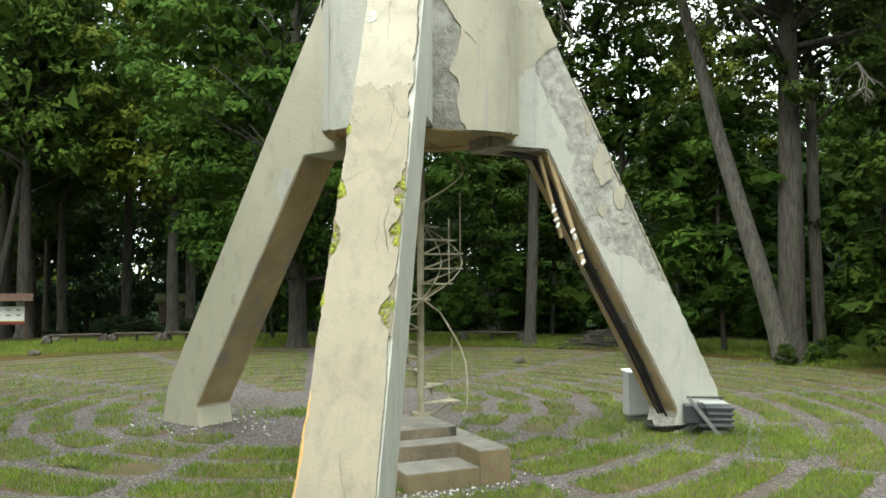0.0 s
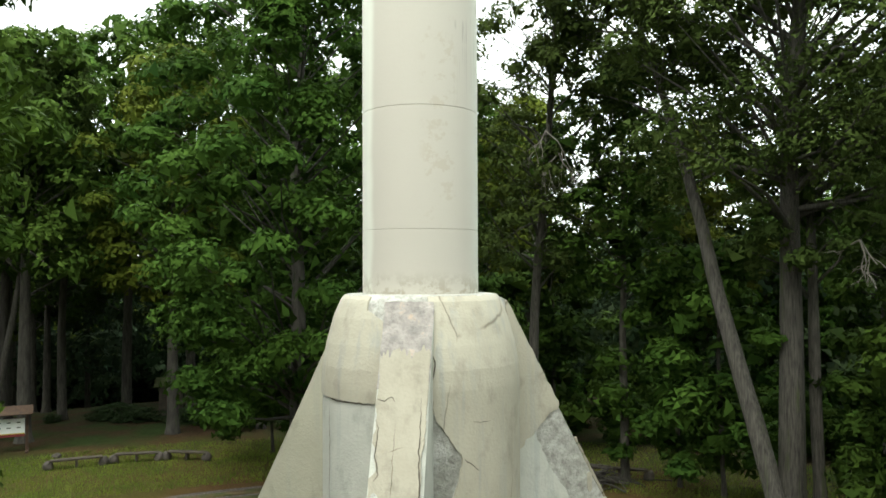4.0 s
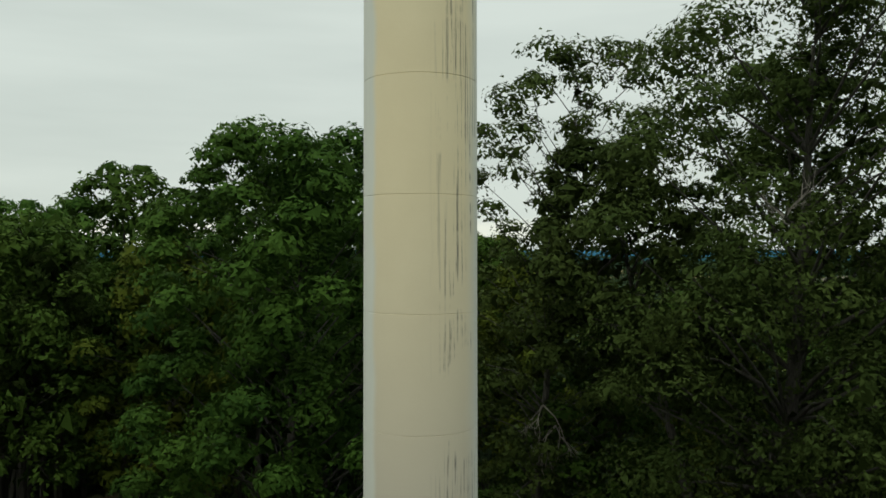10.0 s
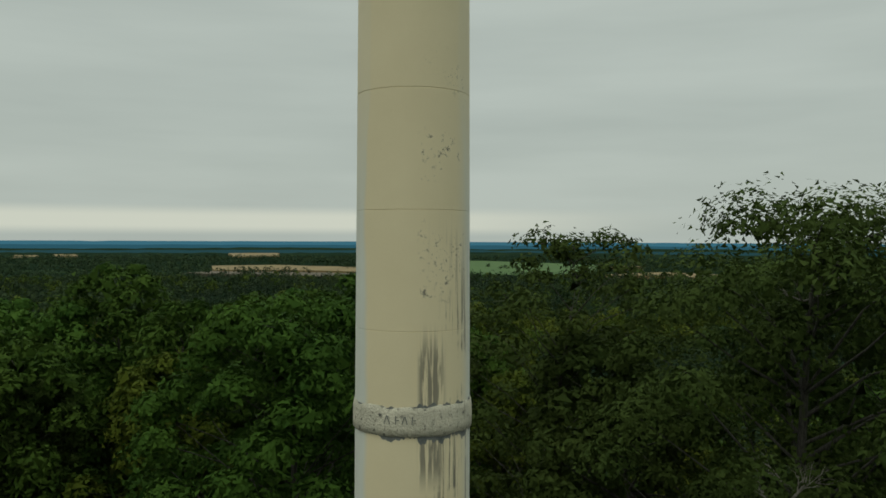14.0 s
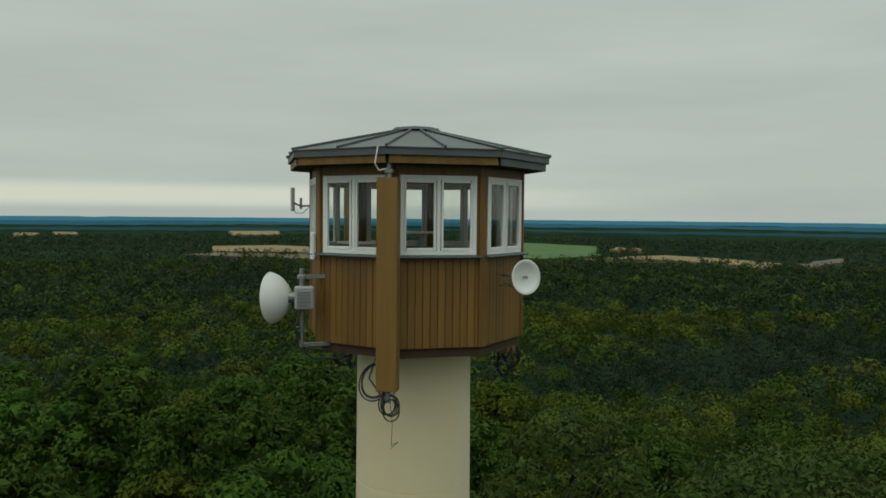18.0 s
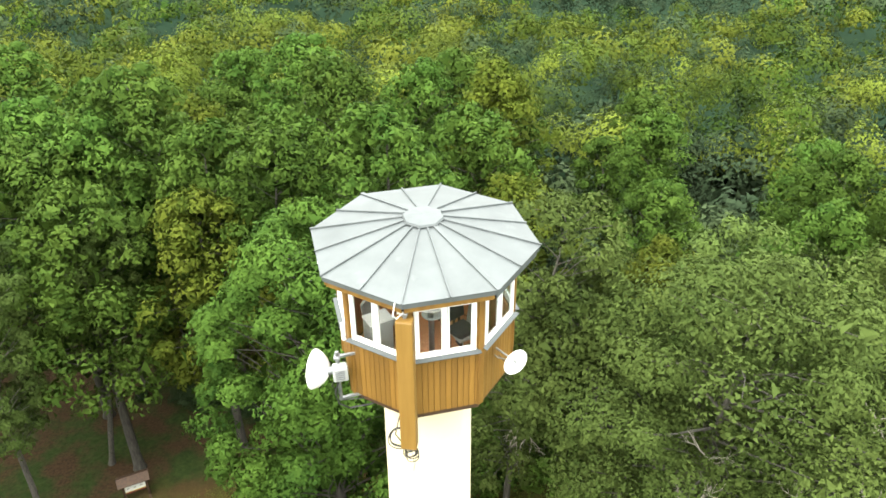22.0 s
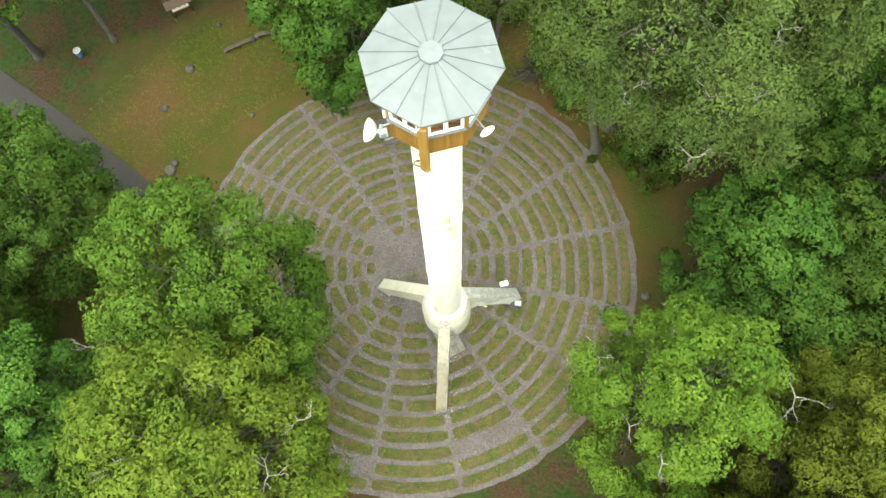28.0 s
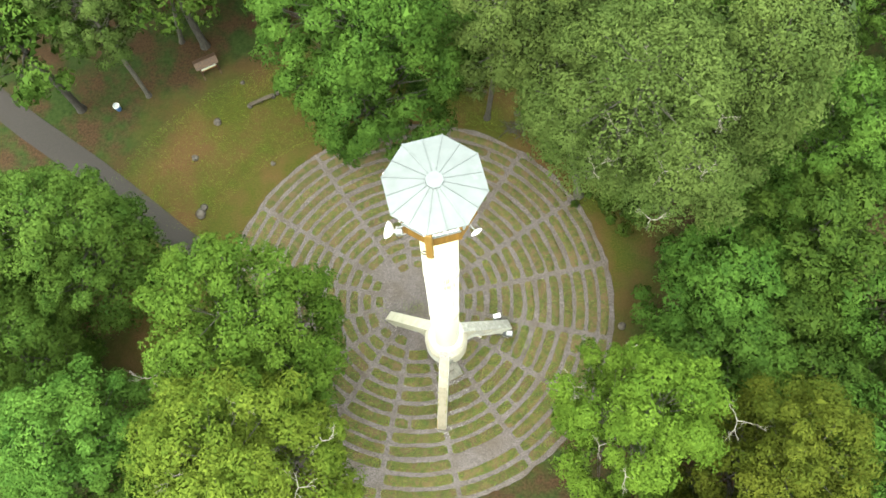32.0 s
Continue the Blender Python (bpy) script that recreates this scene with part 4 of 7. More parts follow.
shell("exposed_stone", on_slope, -0.33, -0.15, 5.36, 5.64, 0.02, lambda u, z: ((u + 0.235) / 0.06) ** 2 + ((z - 5.5) / 0.1) ** 2 < 1 + 0.4 * noise.noise((u * 20, z * 20, 1)), 0.034, CONCRETE, legs[0], "grey stone showing through a hole in the plaster", seed=14)

# steeper leg: plaster left only on the lower side and in islands
OUTLINE = LEG_STEEP
ISLES = [(2.92, 4.3, 0.18, 0.3), (3.24, 3.78, 0.11, 0.2), (2.92, 3.6, 0.08, 0.11), (3.36, 3.41, 0.08, 0.075), (3.62, 3.05, 0.11, 0.13), (2.66, 4.88, 0.05, 0.2)]
BAND = [(1.2, 6.0), (1.7, 5.7), (2.1, 5.04), (2.35, 4.39), (2.41, 3.73), (2.77, 3.14), (2.6, 2.7), (1.2, 2.7)]


def on_side(r, z):
    return (r, -W_LEG / 2, z), Vector((0, -1, 0))


def keep_low(r, z):
    if not inside(OUTLINE, r, z):
        return False
    n1 = 0.2 * noise.noise((r * 3, z * 3, 4)) + 0.06 * noise.noise((r * 12, z * 12, 4))
    return z + n1 < 3.2 - (r - 2.5) * 0.45 or inside(BAND, r + 0.5 * n1, z + n1)


def keep_isles(r, z):
    if not inside(OUTLINE, r, z):
        return False
    j = 0.7 * noise.noise((r * 7, z * 7, 2)) + 0.3 * noise.noise((r * 19, z * 19, 2))
    return any(((r - a) / w) ** 2 + ((z - b) / h) ** 2 < 1 + j for a, b, w, h in ISLES)


shell("plaster_coat", on_side, 1.2, 5.5, 0.0, 6.0, 0.04, keep_low, 0.012, PALE, legs[1], "whitish plaster left on the lower leg and beside the skirt", seed=6)
def island(q):
    a, b, w, h = ISLES[q]
    return lambda r, z: keep_isles(r, z) and ((r - a) / w) ** 2 + ((z - b) / h) ** 2 < 1.5 and not top_coat(r, z)


def top_coat(r, z):
    return inside(OUTLINE, r, z) and z > 6.1 - 0.85 * (2.1 - r) + 0.09 * noise.noise((r * 8, z * 8, 2))


shell("plaster_coat", on_side, 1.2, 4.2, 3.4, 7.8, 0.035, top_coat, 0.016, PLASTER, legs[1], "cream plaster with a broken lower edge", seed=7)
for q in range(len(ISLES)):
    shell("plaster_patch", on_side, 1.6, 4.0, 3.4, 7.0, 0.03, island(q), 0.016, PLASTER, legs[1], "island of cream plaster", seed=7)
def edge_strip(r, z):
    """Remnants of the coat along the leg's outer edge."""
    out = 5.16 - (z - 0.72) * (5.16 - 1.18) / 7.08
    return inside(OUTLINE, r, z) and r > out - 0.035 - 0.09 * max(0.0, noise.noise((z * 1.7, 2, 6)) + 0.4 * noise.noise((z * 7, 4, 6)))


shell("plaster_edge", on_side, 1.9, 4.3, 2.3, 5.6, 0.025, lambda r, z: edge_strip(r, z) and not top_coat(r, z), 0.014, UPPERPLASTER, legs[1], "tan remnant of plaster along the leg edge", seed=9)
# left leg: one scar by the knee
shell("plaster_scar", lambda r, z: ((r, W_LEG / 2, z), Vector((0, 1, 0))), 2.0, 2.6, 3.6, 4.35, 0.035, lambda r, z: ((r - 2.35) / 0.2) ** 2 + ((z - 3.95) / 0.33) ** 2 < 1 and inside(LEG_OUT, r, z), 0.006, PALE, legs[2], "grey scar in the plaster", seed=9)

# shaft: straight lifts with recessed joints between them, a little slimmer above
JOINTS = (7.78, 8.72, 10.41, 12.08, 13.76, 14.9, 16.32, 17.98, 19.63, 21.29, 23.3, 24.64, 26.28, 27.92, 29.57, 31.4)


def shaft_r(z):
    return 0.838 if z < 15 else 0.838 - (z - 15) * 0.0014 if z < 23.4 else 0.826 - (z - 23.4) * 0.0052


shaft = empty("shaft", "", "")
shaft.parent = tower
for z0, z1 in zip(JOINTS, JOINTS[1:]):
    bm = bmesh.new()
    add_ring_solid(bm, [(shaft_r(z0) - 0.008, z0), (shaft_r(z0), z0 + 0.006), (shaft_r(z0), z0 + 0.007), (shaft_r(z1), z1 - 0.007), (shaft_r(z1), z1 - 0.006), (shaft_r(z1) - 0.008, z1)], 96)
    ob = part("shaft_lift", bm, SHAFT, shaft, smooth=True)
    for p in ob.data.polygons:
        if abs(p.normal.z) > 0.1:
            p.use_smooth = False
for z in (14.86, 23.25):
    bm = bmesh.new()
    rs = shaft_r(z)
    rng = add_ring_solid(bm, [(rs - 0.02, z - 0.03), (rs + 0.026, z - 0.012), (rs + 0.03, z + 0.1), (rs + 0.024, z + 0.28), (rs + 0.012, z + 0.36), (rs - 0.02, z + 0.39)], 120)
    for k, row in enumerate(rng):
        for v in row:
            j = noise.noise((v.co.x * 5, v.co.y * 5, v.co.z * 4 + z)) + 0.5 * noise.noise((v.co.x * 17, v.co.y * 17, v.co.z * 13 + z))
            v.co.z += 0.03 * j
            v.co.x *= 1 + 0.008 * j
            v.co.y *= 1 + 0.008 * j
    band = part("band", bm, BANDMAT, tower, "rough weathered concrete collar", True)
    # black lichen below and above the collar, its lower edge shadow painted in
    for z_edge, way, depth in ((z - 0.02, -1, 0.16), (z + 0.36, 1, 0.09)):
        bm = bmesh.new()
        inner, outer = [], []
        for k in range(180):
            a = math.tau * k / 180
            weather = 0.25 + 0.75 * max(0.0, math.cos(a - radians(-45)))
            d = depth * max(0.02, 0.25 + noise.noise((math.cos(a) * 7, math.sin(a) * 7, z + way)) + 0.7 * noise.noise((math.cos(a) * 26, math.sin(a) * 26, z))) * weather
            rr = rs + 0.0035
            inner.append(bm.verts.new((rr * math.cos(a), rr * math.sin(a), z_edge - way * 0.02)))
            outer.append(bm.verts.new((rr * math.cos(a), rr * math.sin(a), z_edge + way * d)))
        for k in range(180):
            bm.faces.new((inner[k], inner[(k + 1) % 180], outer[(k + 1) % 180], outer[k]))
        part("lichen_stain", bm, STAIN, band, "black lichen stain and painted edge shadow along the collar", True)
# worn scratches on the upper collar
for q, (a, w, h, tilt) in enumerate(((-113, 0.012, 0.12, 20), (-110, 0.012, 0.12, -20), (-103, 0.012, 0.12, 0), (-101, 0.035, 0.012, 0), (-96, 0.012, 0.11, 18), (-93.5, 0.012, 0.11, -18), (-88, 0.012, 0.11, 4), (-86, 0.03, 0.012, 0))):
    part("scratch", box_bm((w, 0.004, h), pose(0, 0, 0, 0, tilt, 0)), STAIN, tower, "dark scratch in the collar", m=pose((shaft_r(23.4) + 0.034) * math.cos(radians(a)), (shaft_r(23.4) + 0.034) * math.sin(radians(a)), 23.46, 0, 0, a + 90))
bm = bmesh.new()
add_ring_solid(bm, [(0.7, 31.36), (0.83, 31.38), (0.84, 31.47), (0.7, 31.5)], 48)
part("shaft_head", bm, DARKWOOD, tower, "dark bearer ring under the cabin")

# ---- spiral stair under the tower ----
steps = empty("entrance_steps", "worn mossy concrete steps to the spiral stair", "steps", pose(1.17, -1.52, 0, 0, 0, 25))
part("lower_step", box_bm((0.95, 0.62, 0.24), pose(-0.905, 0.31, 0.12), 0.012), STEPMAT, steps)
part("upper_step", box_bm((1.45, 1.45, 0.43), pose(-0.735, 1.35, 0.215), 0.012), STEPMAT, steps)
part("step_cheek", box_bm((0.43, 0.625, 0.43), pose(-0.216, 0.312, 0.2155), 0.012), STEPMAT, steps, "raised step cheek")
part("landing", box_bm((1.15, 1.15, 0.13), pose(-0.85, 1.55, 0.495), 0.01), STEPMAT, steps, "stained top landing")
for ob in steps.children:
    riser = ob.name.startswith(("upper_step", "landing"))
    ob.data.materials.clear()
    for mat in (STEPSIDE, STEPTOP, STEPMAT):
        ob.data.materials.append(mat)
    for p in ob.data.polygons:
        p.material_index = 1 if p.normal.z > 0.4 else 2 if riser and p.normal.y < -0.4 else 0

stair = empty("spiral_stair", "old cream-painted iron spiral stair with thin handrail", "stair", pose(0.0, 0.05, 0.56))
TOPZ = 6.9
part("pole", tube_bm([(0, 0, 0), (0, 0, TOPZ)], 0.05, 10), RUSTY, stair)
bm = bmesh.new()
add_ring_solid(bm, [(0.0, 0.05), (0.14, 0.05), (0.14, 0.0), (0.0, 0.0)], 12)
part("pole_foot", bm, RUSTY, stair)
NST = 30
tread_bm = bmesh.new()
add_prism(tread_bm, [(0.05, -0.03), (0.6, -0.15), (0.62, 0.0), (0.6, 0.15), (0.05, 0.03)], (1, 0, 0), (0, 1, 0), (0, 0, 1), 0.022)
TREAD = link_mesh("tread", tread_bm, RUSTY)
STRUT = link_mesh("strut", tube_bm([(0.05, 0, -0.2), (0.58, 0, 0.0)], 0.014, 5), RUSTY)
BAL = link_mesh("baluster", tube_bm([(0.61, 0, 0.0), (0.61, 0, 0.92)], 0.009, 5), RUSTY)
for i in range(NST):
    z = 0.16 + 0.215 * i
    a = 10 + z / 2.3 * 360
    t = piece("tread", TREAD, stair, pose(0, 0, z, 0, 0, a))
    piece("strut", STRUT, stair, pose(0, 0, z, 0, 0, a))
    if i % 2 == 0:
        piece("baluster", BAL, stair, pose(0, 0, z, 0, 0, a + 8))
pts = [(0.6, -0.05, 0.02), (0.66, -0.02, 0.12), (0.67, 0.02, 0.45), (0.65, 0.12, 0.72), (0.58, 0.24, 0.95), (0.47, 0.4, 1.14)]
for i in range(5, NST * 2):
    z = 0.16 + 0.215 * i / 2
    a = radians(-45 + z / 2.3 * 360)
    pts.append((0.62 * math.cos(a), 0.62 * math.sin(a), z + 0.66 + min(0.3, 0.02 * i)))
part("handrail", tube_bm(pts, 0.014, 6), RUSTY, stair, "bent iron handrail")
for r in (0.3, 0.6):
    part("stringer", tube_bm([(r * math.cos(radians(10 + z / 2.3 * 360)), r * math.sin(radians(10 + z / 2.3 * 360)), z - 0.03) for z in [0.16 + 0.215 * i / 2 for i in range(NST * 2)]], 0.011, 5), RUSTY, stair)

# ---- things at the feet ----
foot = pose(0, 0, 0, 0, 0, LEGS[1])
lamp = empty("floodlight", "black ribbed floodlight on a grey steel bracket at the leg foot", "lamp", pose(4.66, 1.5, 0.05, 0, 0, -6))
part("housing", box_bm((0.5, 0.42, 0.36), pose(0, 0, 0.27), 0.03), ANTHRACITE, lamp)
for i in range(4):
    part("cooling_rib", box_bm((0.54, 0.46, 0.05), pose(0.012, 0, 0.13 + 0.092 * i), 0.012), ANTHRACITE, lamp)
part("lens", box_bm((0.42, 0.36, 0.02), pose(0, 0, 0.47), 0.004), GREYBOX, lamp, "pale glass cover facing up the tower")
for y in (-0.3, 0.3):
    part("bracket_arm", box_bm((0.06, 0.02, 0.76), pose(-0.2, y, 0.28, 0, -38, 0), 0.003), STEEL, lamp)
part("bracket_bar", box_bm((0.56, 0.05, 0.03), pose(-0.18, -0.24, 0.585), 0.003), ANTHRACITE, lamp)
part("gear_box", box_bm((0.24, 0.34, 0.3), pose(-0.36, 0, 0.3), 0.02), ANTHRACITE, lamp)
part("cable", tube_bm([(-0.3, -0.2, 0.4), (-0.22, -0.26, 0.5), (-0.14, -0.24, 0.36), (-0.2, -0.22, 0.2), (-0.4, -0.15, 0.04)], 0.014, 6), BLACK, lamp)
part("bracket_foot", box_bm((0.4, 0.3, 0.06), pose(0, 0, 0.02), 0.004), STEEL, lamp)

cab = empty("junction_cabinet", "light grey steel junction cabinet behind the leg", "cabinet", pose(3.76, 2.75, 0, 0, 0, 14))
part("body", box_bm((0.5, 0.26, 0.76), pose(0, 0, 0.5), 0.012), GREYBOX, cab)
part("cabinet_door", box_bm((0.44, 0.012, 0.7), pose(0, -0.136, 0.5), 0.004), GREYBOX, cab)
part("cabinet_roof", box_bm((0.54, 0.32, 0.03), pose(0, 0, 0.895, 4), 0.006), DISHWHITE, cab, "white sloping lid")
part("stand", box_bm((0.4, 0.18, 0.14), pose(0, 0, 0.06), 0.004), STEEL, cab)

cables = empty("cable_bundle", "thick black cable bundle running down the leg", "cable", foot)
for i in range(7):
    o = -0.12 + 0.035 * i
    zz = [4.42, 3.4, 2.3, 1.2, 0.62, 0.3, 0.08]
    pts = [(1.35, o + 0.05, 4.46)]
    for z in zz:
        pts.append((1.93 + (4.5 - z) * 0.593 - 0.05 - 0.02 * math.sin(z * 3 + i), o + 0.02 * math.sin(z * 4 + i * 2), z - 0.05))
    pts += [(4.3, -0.1 + 0.06 * i, 0.02 + 0.01 * i)]
    part("cable", tube_bm(pts, 0.016, 6), BLACK, cables)
for i in range(5):
    r = 0.24 + 0.03 * i
    part("cable_loop", tube_bm([(4.32 + r * math.cos(math.tau * q / 20), -0.1 + r * 0.9 * math.sin(math.tau * q / 20), 0.03 + 0.03 * i + 0.01 * math.sin(q)) for q in range(21)], 0.016, 6), BLACK, cables)
for i in range(4):
    z = 1.0 + i * 0.85
    part("cable_clip", box_bm((0.02, 0.34, 0.03), pose(1.93 + (4.5 - z) * 0.593 - 0.035, -0.02, z - 0.02, 0, 32)), STEEL, cables)

strip = empty("hanging_trunking", "rusty cream cable trunking hanging loose from the leg", "trunking", foot)
for o, r0, z0, r1, z1, w in ((-0.3, 2.0, 4.4, 2.62, 2.75, 0.075), (-0.18, 1.92, 4.4, 2.3, 3.15, 0.05)):
    mid = Vector(((r0 + r1) / 2 - 0.02, o, (z0 + z1) / 2))
    d = Vector((r1 - r0, 0, z1 - z0))
    part("trunking_length", box_bm((w, 0.05, d.length), Matrix.Translation(mid) @ pose(0, 0, 0, 0, -math.degrees(math.atan2(r1 - r0, z0 - z1)), 0), 0.004), UNDER, strip)
    for q in range(4):
        f = rng_t.uniform(0.55, 1.0)
        part("foam_lump", box_bm((0.05, 0.06, 0.1), Matrix.Translation((r0 + (r1 - r0) * f - 0.04, o - 0.03, z0 + (z1 - z0) * f)) @ pose(0, 0, 0, 10, 20 * q, 0), 0.02), DISHWHITE, strip, "lump of pale foam")

# ---- the lookout cabin on top ----
cabin = empty("lookout_cabin", "eight-sided wooden lookout cabin with white windows and sheet roof", "cabin")
A0 = -98.5
R_CAB, R_EAVE = 1.48, 1.85
Z_FLOOR, Z_SILL, Z_HEAD, Z_EAVE, Z_TOP = 31.62, 32.72, 33.69, 34.0, 34.36


def corner(k, r, z=0.0):
    a = radians(A0 + 45 * k)
    return Vector((r * math.cos(a), r * math.sin(a), z))


def slab_bm(r, z0, z1):
    bm = bmesh.new()
    lo = [bm.verts.new(corner(k, r, z0)) for k in range(8)]
    hi = [bm.verts.new(corner(k, r, z1)) for k in range(8)]
    bm.faces.new(lo[::-1]), bm.faces.new(hi)
    for k in range(8):
        bm.faces.new((lo[k], lo[(k + 1) % 8], hi[(k + 1) % 8], hi[k]))
    return bm


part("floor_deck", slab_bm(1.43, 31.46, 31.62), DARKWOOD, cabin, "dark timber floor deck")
part("ceiling_board", slab_bm(1.46, 33.74, 33.8), LINING, cabin)
part("floor_boards", slab_bm(1.4, 31.625, 31.645), LINING, cabin, "red-brown inner floor boards")
glass = bpy.data.materials.new("window_glass")
glass.use_nodes = True
gn, gl = glass.node_tree.nodes, glass.node_tree.links
g_t, g_g, g_m, g_f = gn.new("ShaderNodeBsdfTransparent"), gn.new("ShaderNodeBsdfGlossy"), gn.new("ShaderNodeMixShader"), gn.new("ShaderNodeLayerWeight")
g_g.inputs["Roughness"].default_value = 0.02
g_t.inputs["Color"].default_value = (0.93, 0.95, 0.94, 1)
g_f.inputs["Blend"].default_value = 0.5
g_p = gn.new("ShaderNodeMath")
g_p.operation = "POWER"
g_p.inputs[1].default_value = 4.0
g_a = gn.new("ShaderNodeMath")
g_a.operation = "MULTIPLY_ADD"
g_a.inputs[1].default_value, g_a.inputs[2].default_value = 0.8, 0.03
gl.new(g_f.outputs["Facing"], g_p.inputs[0]), gl.new(g_p.outputs[0], g_a.inputs[0])
gl.new(g_a.outputs[0], g_m.inputs[0]), gl.new(g_t.outputs[0], g_m.inputs[1]), gl.new(g_g.outputs[0], g_m.inputs[2])
gl.new(g_m.outputs[0], gn["Material Output"].inputs["Surface"])

FACE = 2 * R_CAB * math.sin(radians(22.5))
APO = R_CAB * math.cos(radians(22.5))
board_meshes = {}


def board_mesh(w, h):
    key = (round(w, 3), round(h, 3))
    if key not in board_meshes:
        board_meshes[key] = link_mesh("board", box_bm((w - 0.006, 0.022, h), None, 0.004), WOOD)
    return board_meshes[key]


for k in range(8):
    mid_az = A0 + 45 * k + 22.5
    # local frame of a side: x along it, -y outward
    m = pose(0, 0, 0, 0, 0, mid_az + 90) @ pose(0, -APO, 0)
    side = part("wall_side", box_bm((FACE - 0.01, 0.03, Z_SILL - 31.58), pose(0, 0.03, (Z_SILL + 31.58) / 2)), WOOD, cabin, m=m)
    nb = 12
    bw = FACE / nb
    for j in range(nb):
        piece("board", board_mesh(bw, Z_SILL - 31.58), side, pose(-FACE / 2 + bw * (j + 0.5), 0.004 + 0.002 * (j % 2), (Z_SILL + 31.58) / 2))
    part("inner_lining", box_bm((FACE - 0.06, 0.014, Z_SILL - 31.66), pose(0, 0.056, (Z_SILL + 31.66) / 2)), LINING, cabin, "red-brown inner boarding", m=m)
    win_w = FACE - 0.17
    # boarding beside and above the window
    bm = box_bm((FACE, 0.05, Z_EAVE - 0.16 - Z_HEAD), pose(0, 0.02, (Z_EAVE - 0.16 + Z_HEAD) / 2))
    for s in (-1, 1):
        add_box(bm, (0.085, 0.05, Z_HEAD - Z_SILL), pose(s * (FACE / 2 - 0.0425), 0.02, (Z_HEAD + Z_SILL) / 2))
    part("wall_frame", bm, WOOD, cabin, m=m)
    win = part("window", box_bm((0.045, 0.05, Z_HEAD - Z_SILL - 0.08), pose(0.0, -0.0, (Z_HEAD + Z_SILL) / 2)), WHITE, cabin, "white two-sash window", m=m)
    bm = bmesh.new()
    for s in (-1, 1):
        add_box(bm, (0.05, 0.06, Z_HEAD - Z_SILL), pose(s * (win_w / 2 - 0.025), 0, (Z_HEAD + Z_SILL) / 2), 0.006)
        add_box(bm, (win_w - 0.1, 0.06, 0.05), pose(0, 0, (Z_SILL + 0.025) if s < 0 else (Z_HEAD - 0.025)), 0.006)
    part("window_frame", bm, WHITE, win)
    for s in (-1, 1):
        bm = bmesh.new()
        sw = win_w / 2 - 0.08
        for q in (-1, 1):
            add_box(bm, (0.027, 0.04, Z_HEAD - Z_SILL - 0.1), pose(s * (sw / 2 + 0.03) + q * (sw / 2 - 0.017), -0.012, (Z_HEAD + Z_SILL) / 2), 0.004)
            add_box(bm, (sw - 0.07, 0.04, 0.04), pose(s * (sw / 2 + 0.03), -0.012, Z_SILL + 0.07 if q < 0 else Z_HEAD - 0.07), 0.004)
        part("sash", bm, WHITE, win)
        pane = part("pane", box_bm((sw - 0.07, 0.006, Z_HEAD - Z_SILL - 0.18), pose(s * (sw / 2 + 0.03), -0.005, (Z_HEAD + Z_SILL) / 2)), glass, win)
        pane.visible_shadow = False
    part("window_sill", box_bm((FACE - 0.03, 0.12, 0.018), pose(0, -0.045, Z_SILL - 0.012, 12), 0.004), ZINC, win, "folded zinc window sill")
    # corner post
    part("corner_post", box_bm((0.11, 0.07, Z_EAVE - 0.12 - 31.58), pose(0, 0.015, (Z_EAVE - 0.12 + 31.58) / 2), 0.006), WOOD, cabin, m=Matrix.Translation(corner(k, R_CAB)) @ pose(0, 0, 0, 0, 0, A0 + 45 * k + 90))
    # eave: soffit, fascia board, metal edge
    side_e = 2 * R_EAVE * math.sin(radians(22.5))
    apo_e = R_EAVE * math.cos(radians(22.5))
    me = pose(0, 0, 0, 0, 0, mid_az + 90) @ pose(0, -apo_e, 0)
    part("fascia_board", box_bm((side_e - 0.09, 0.025, 0.12), pose(0, 0.06, Z_EAVE - 0.13), 0.003), ZINC if k in (1, 2) else WOOD, cabin, "grey sheet-clad fascia" if k in (1, 2) else "", m=me)
    part("eave_flashing", box_bm((side_e - 0.02, 0.012, 0.1), pose(0, 0.022, Z_EAVE - 0.045), 0.003), ZINC, cabin, "folded grey metal eave edge", m=me)
bm = bmesh.new()
lo = [bm.verts.new(corner(k, 1.4, Z_EAVE - 0.19)) for k in range(8)]
hi = [bm.verts.new(corner(k, R_EAVE - 0.07, Z_EAVE - 0.16)) for k in range(8)]
for k in range(8):
    bm.faces.new((lo[k], hi[k], hi[(k + 1) % 8], lo[(k + 1) % 8]))
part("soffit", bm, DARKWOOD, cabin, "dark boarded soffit")

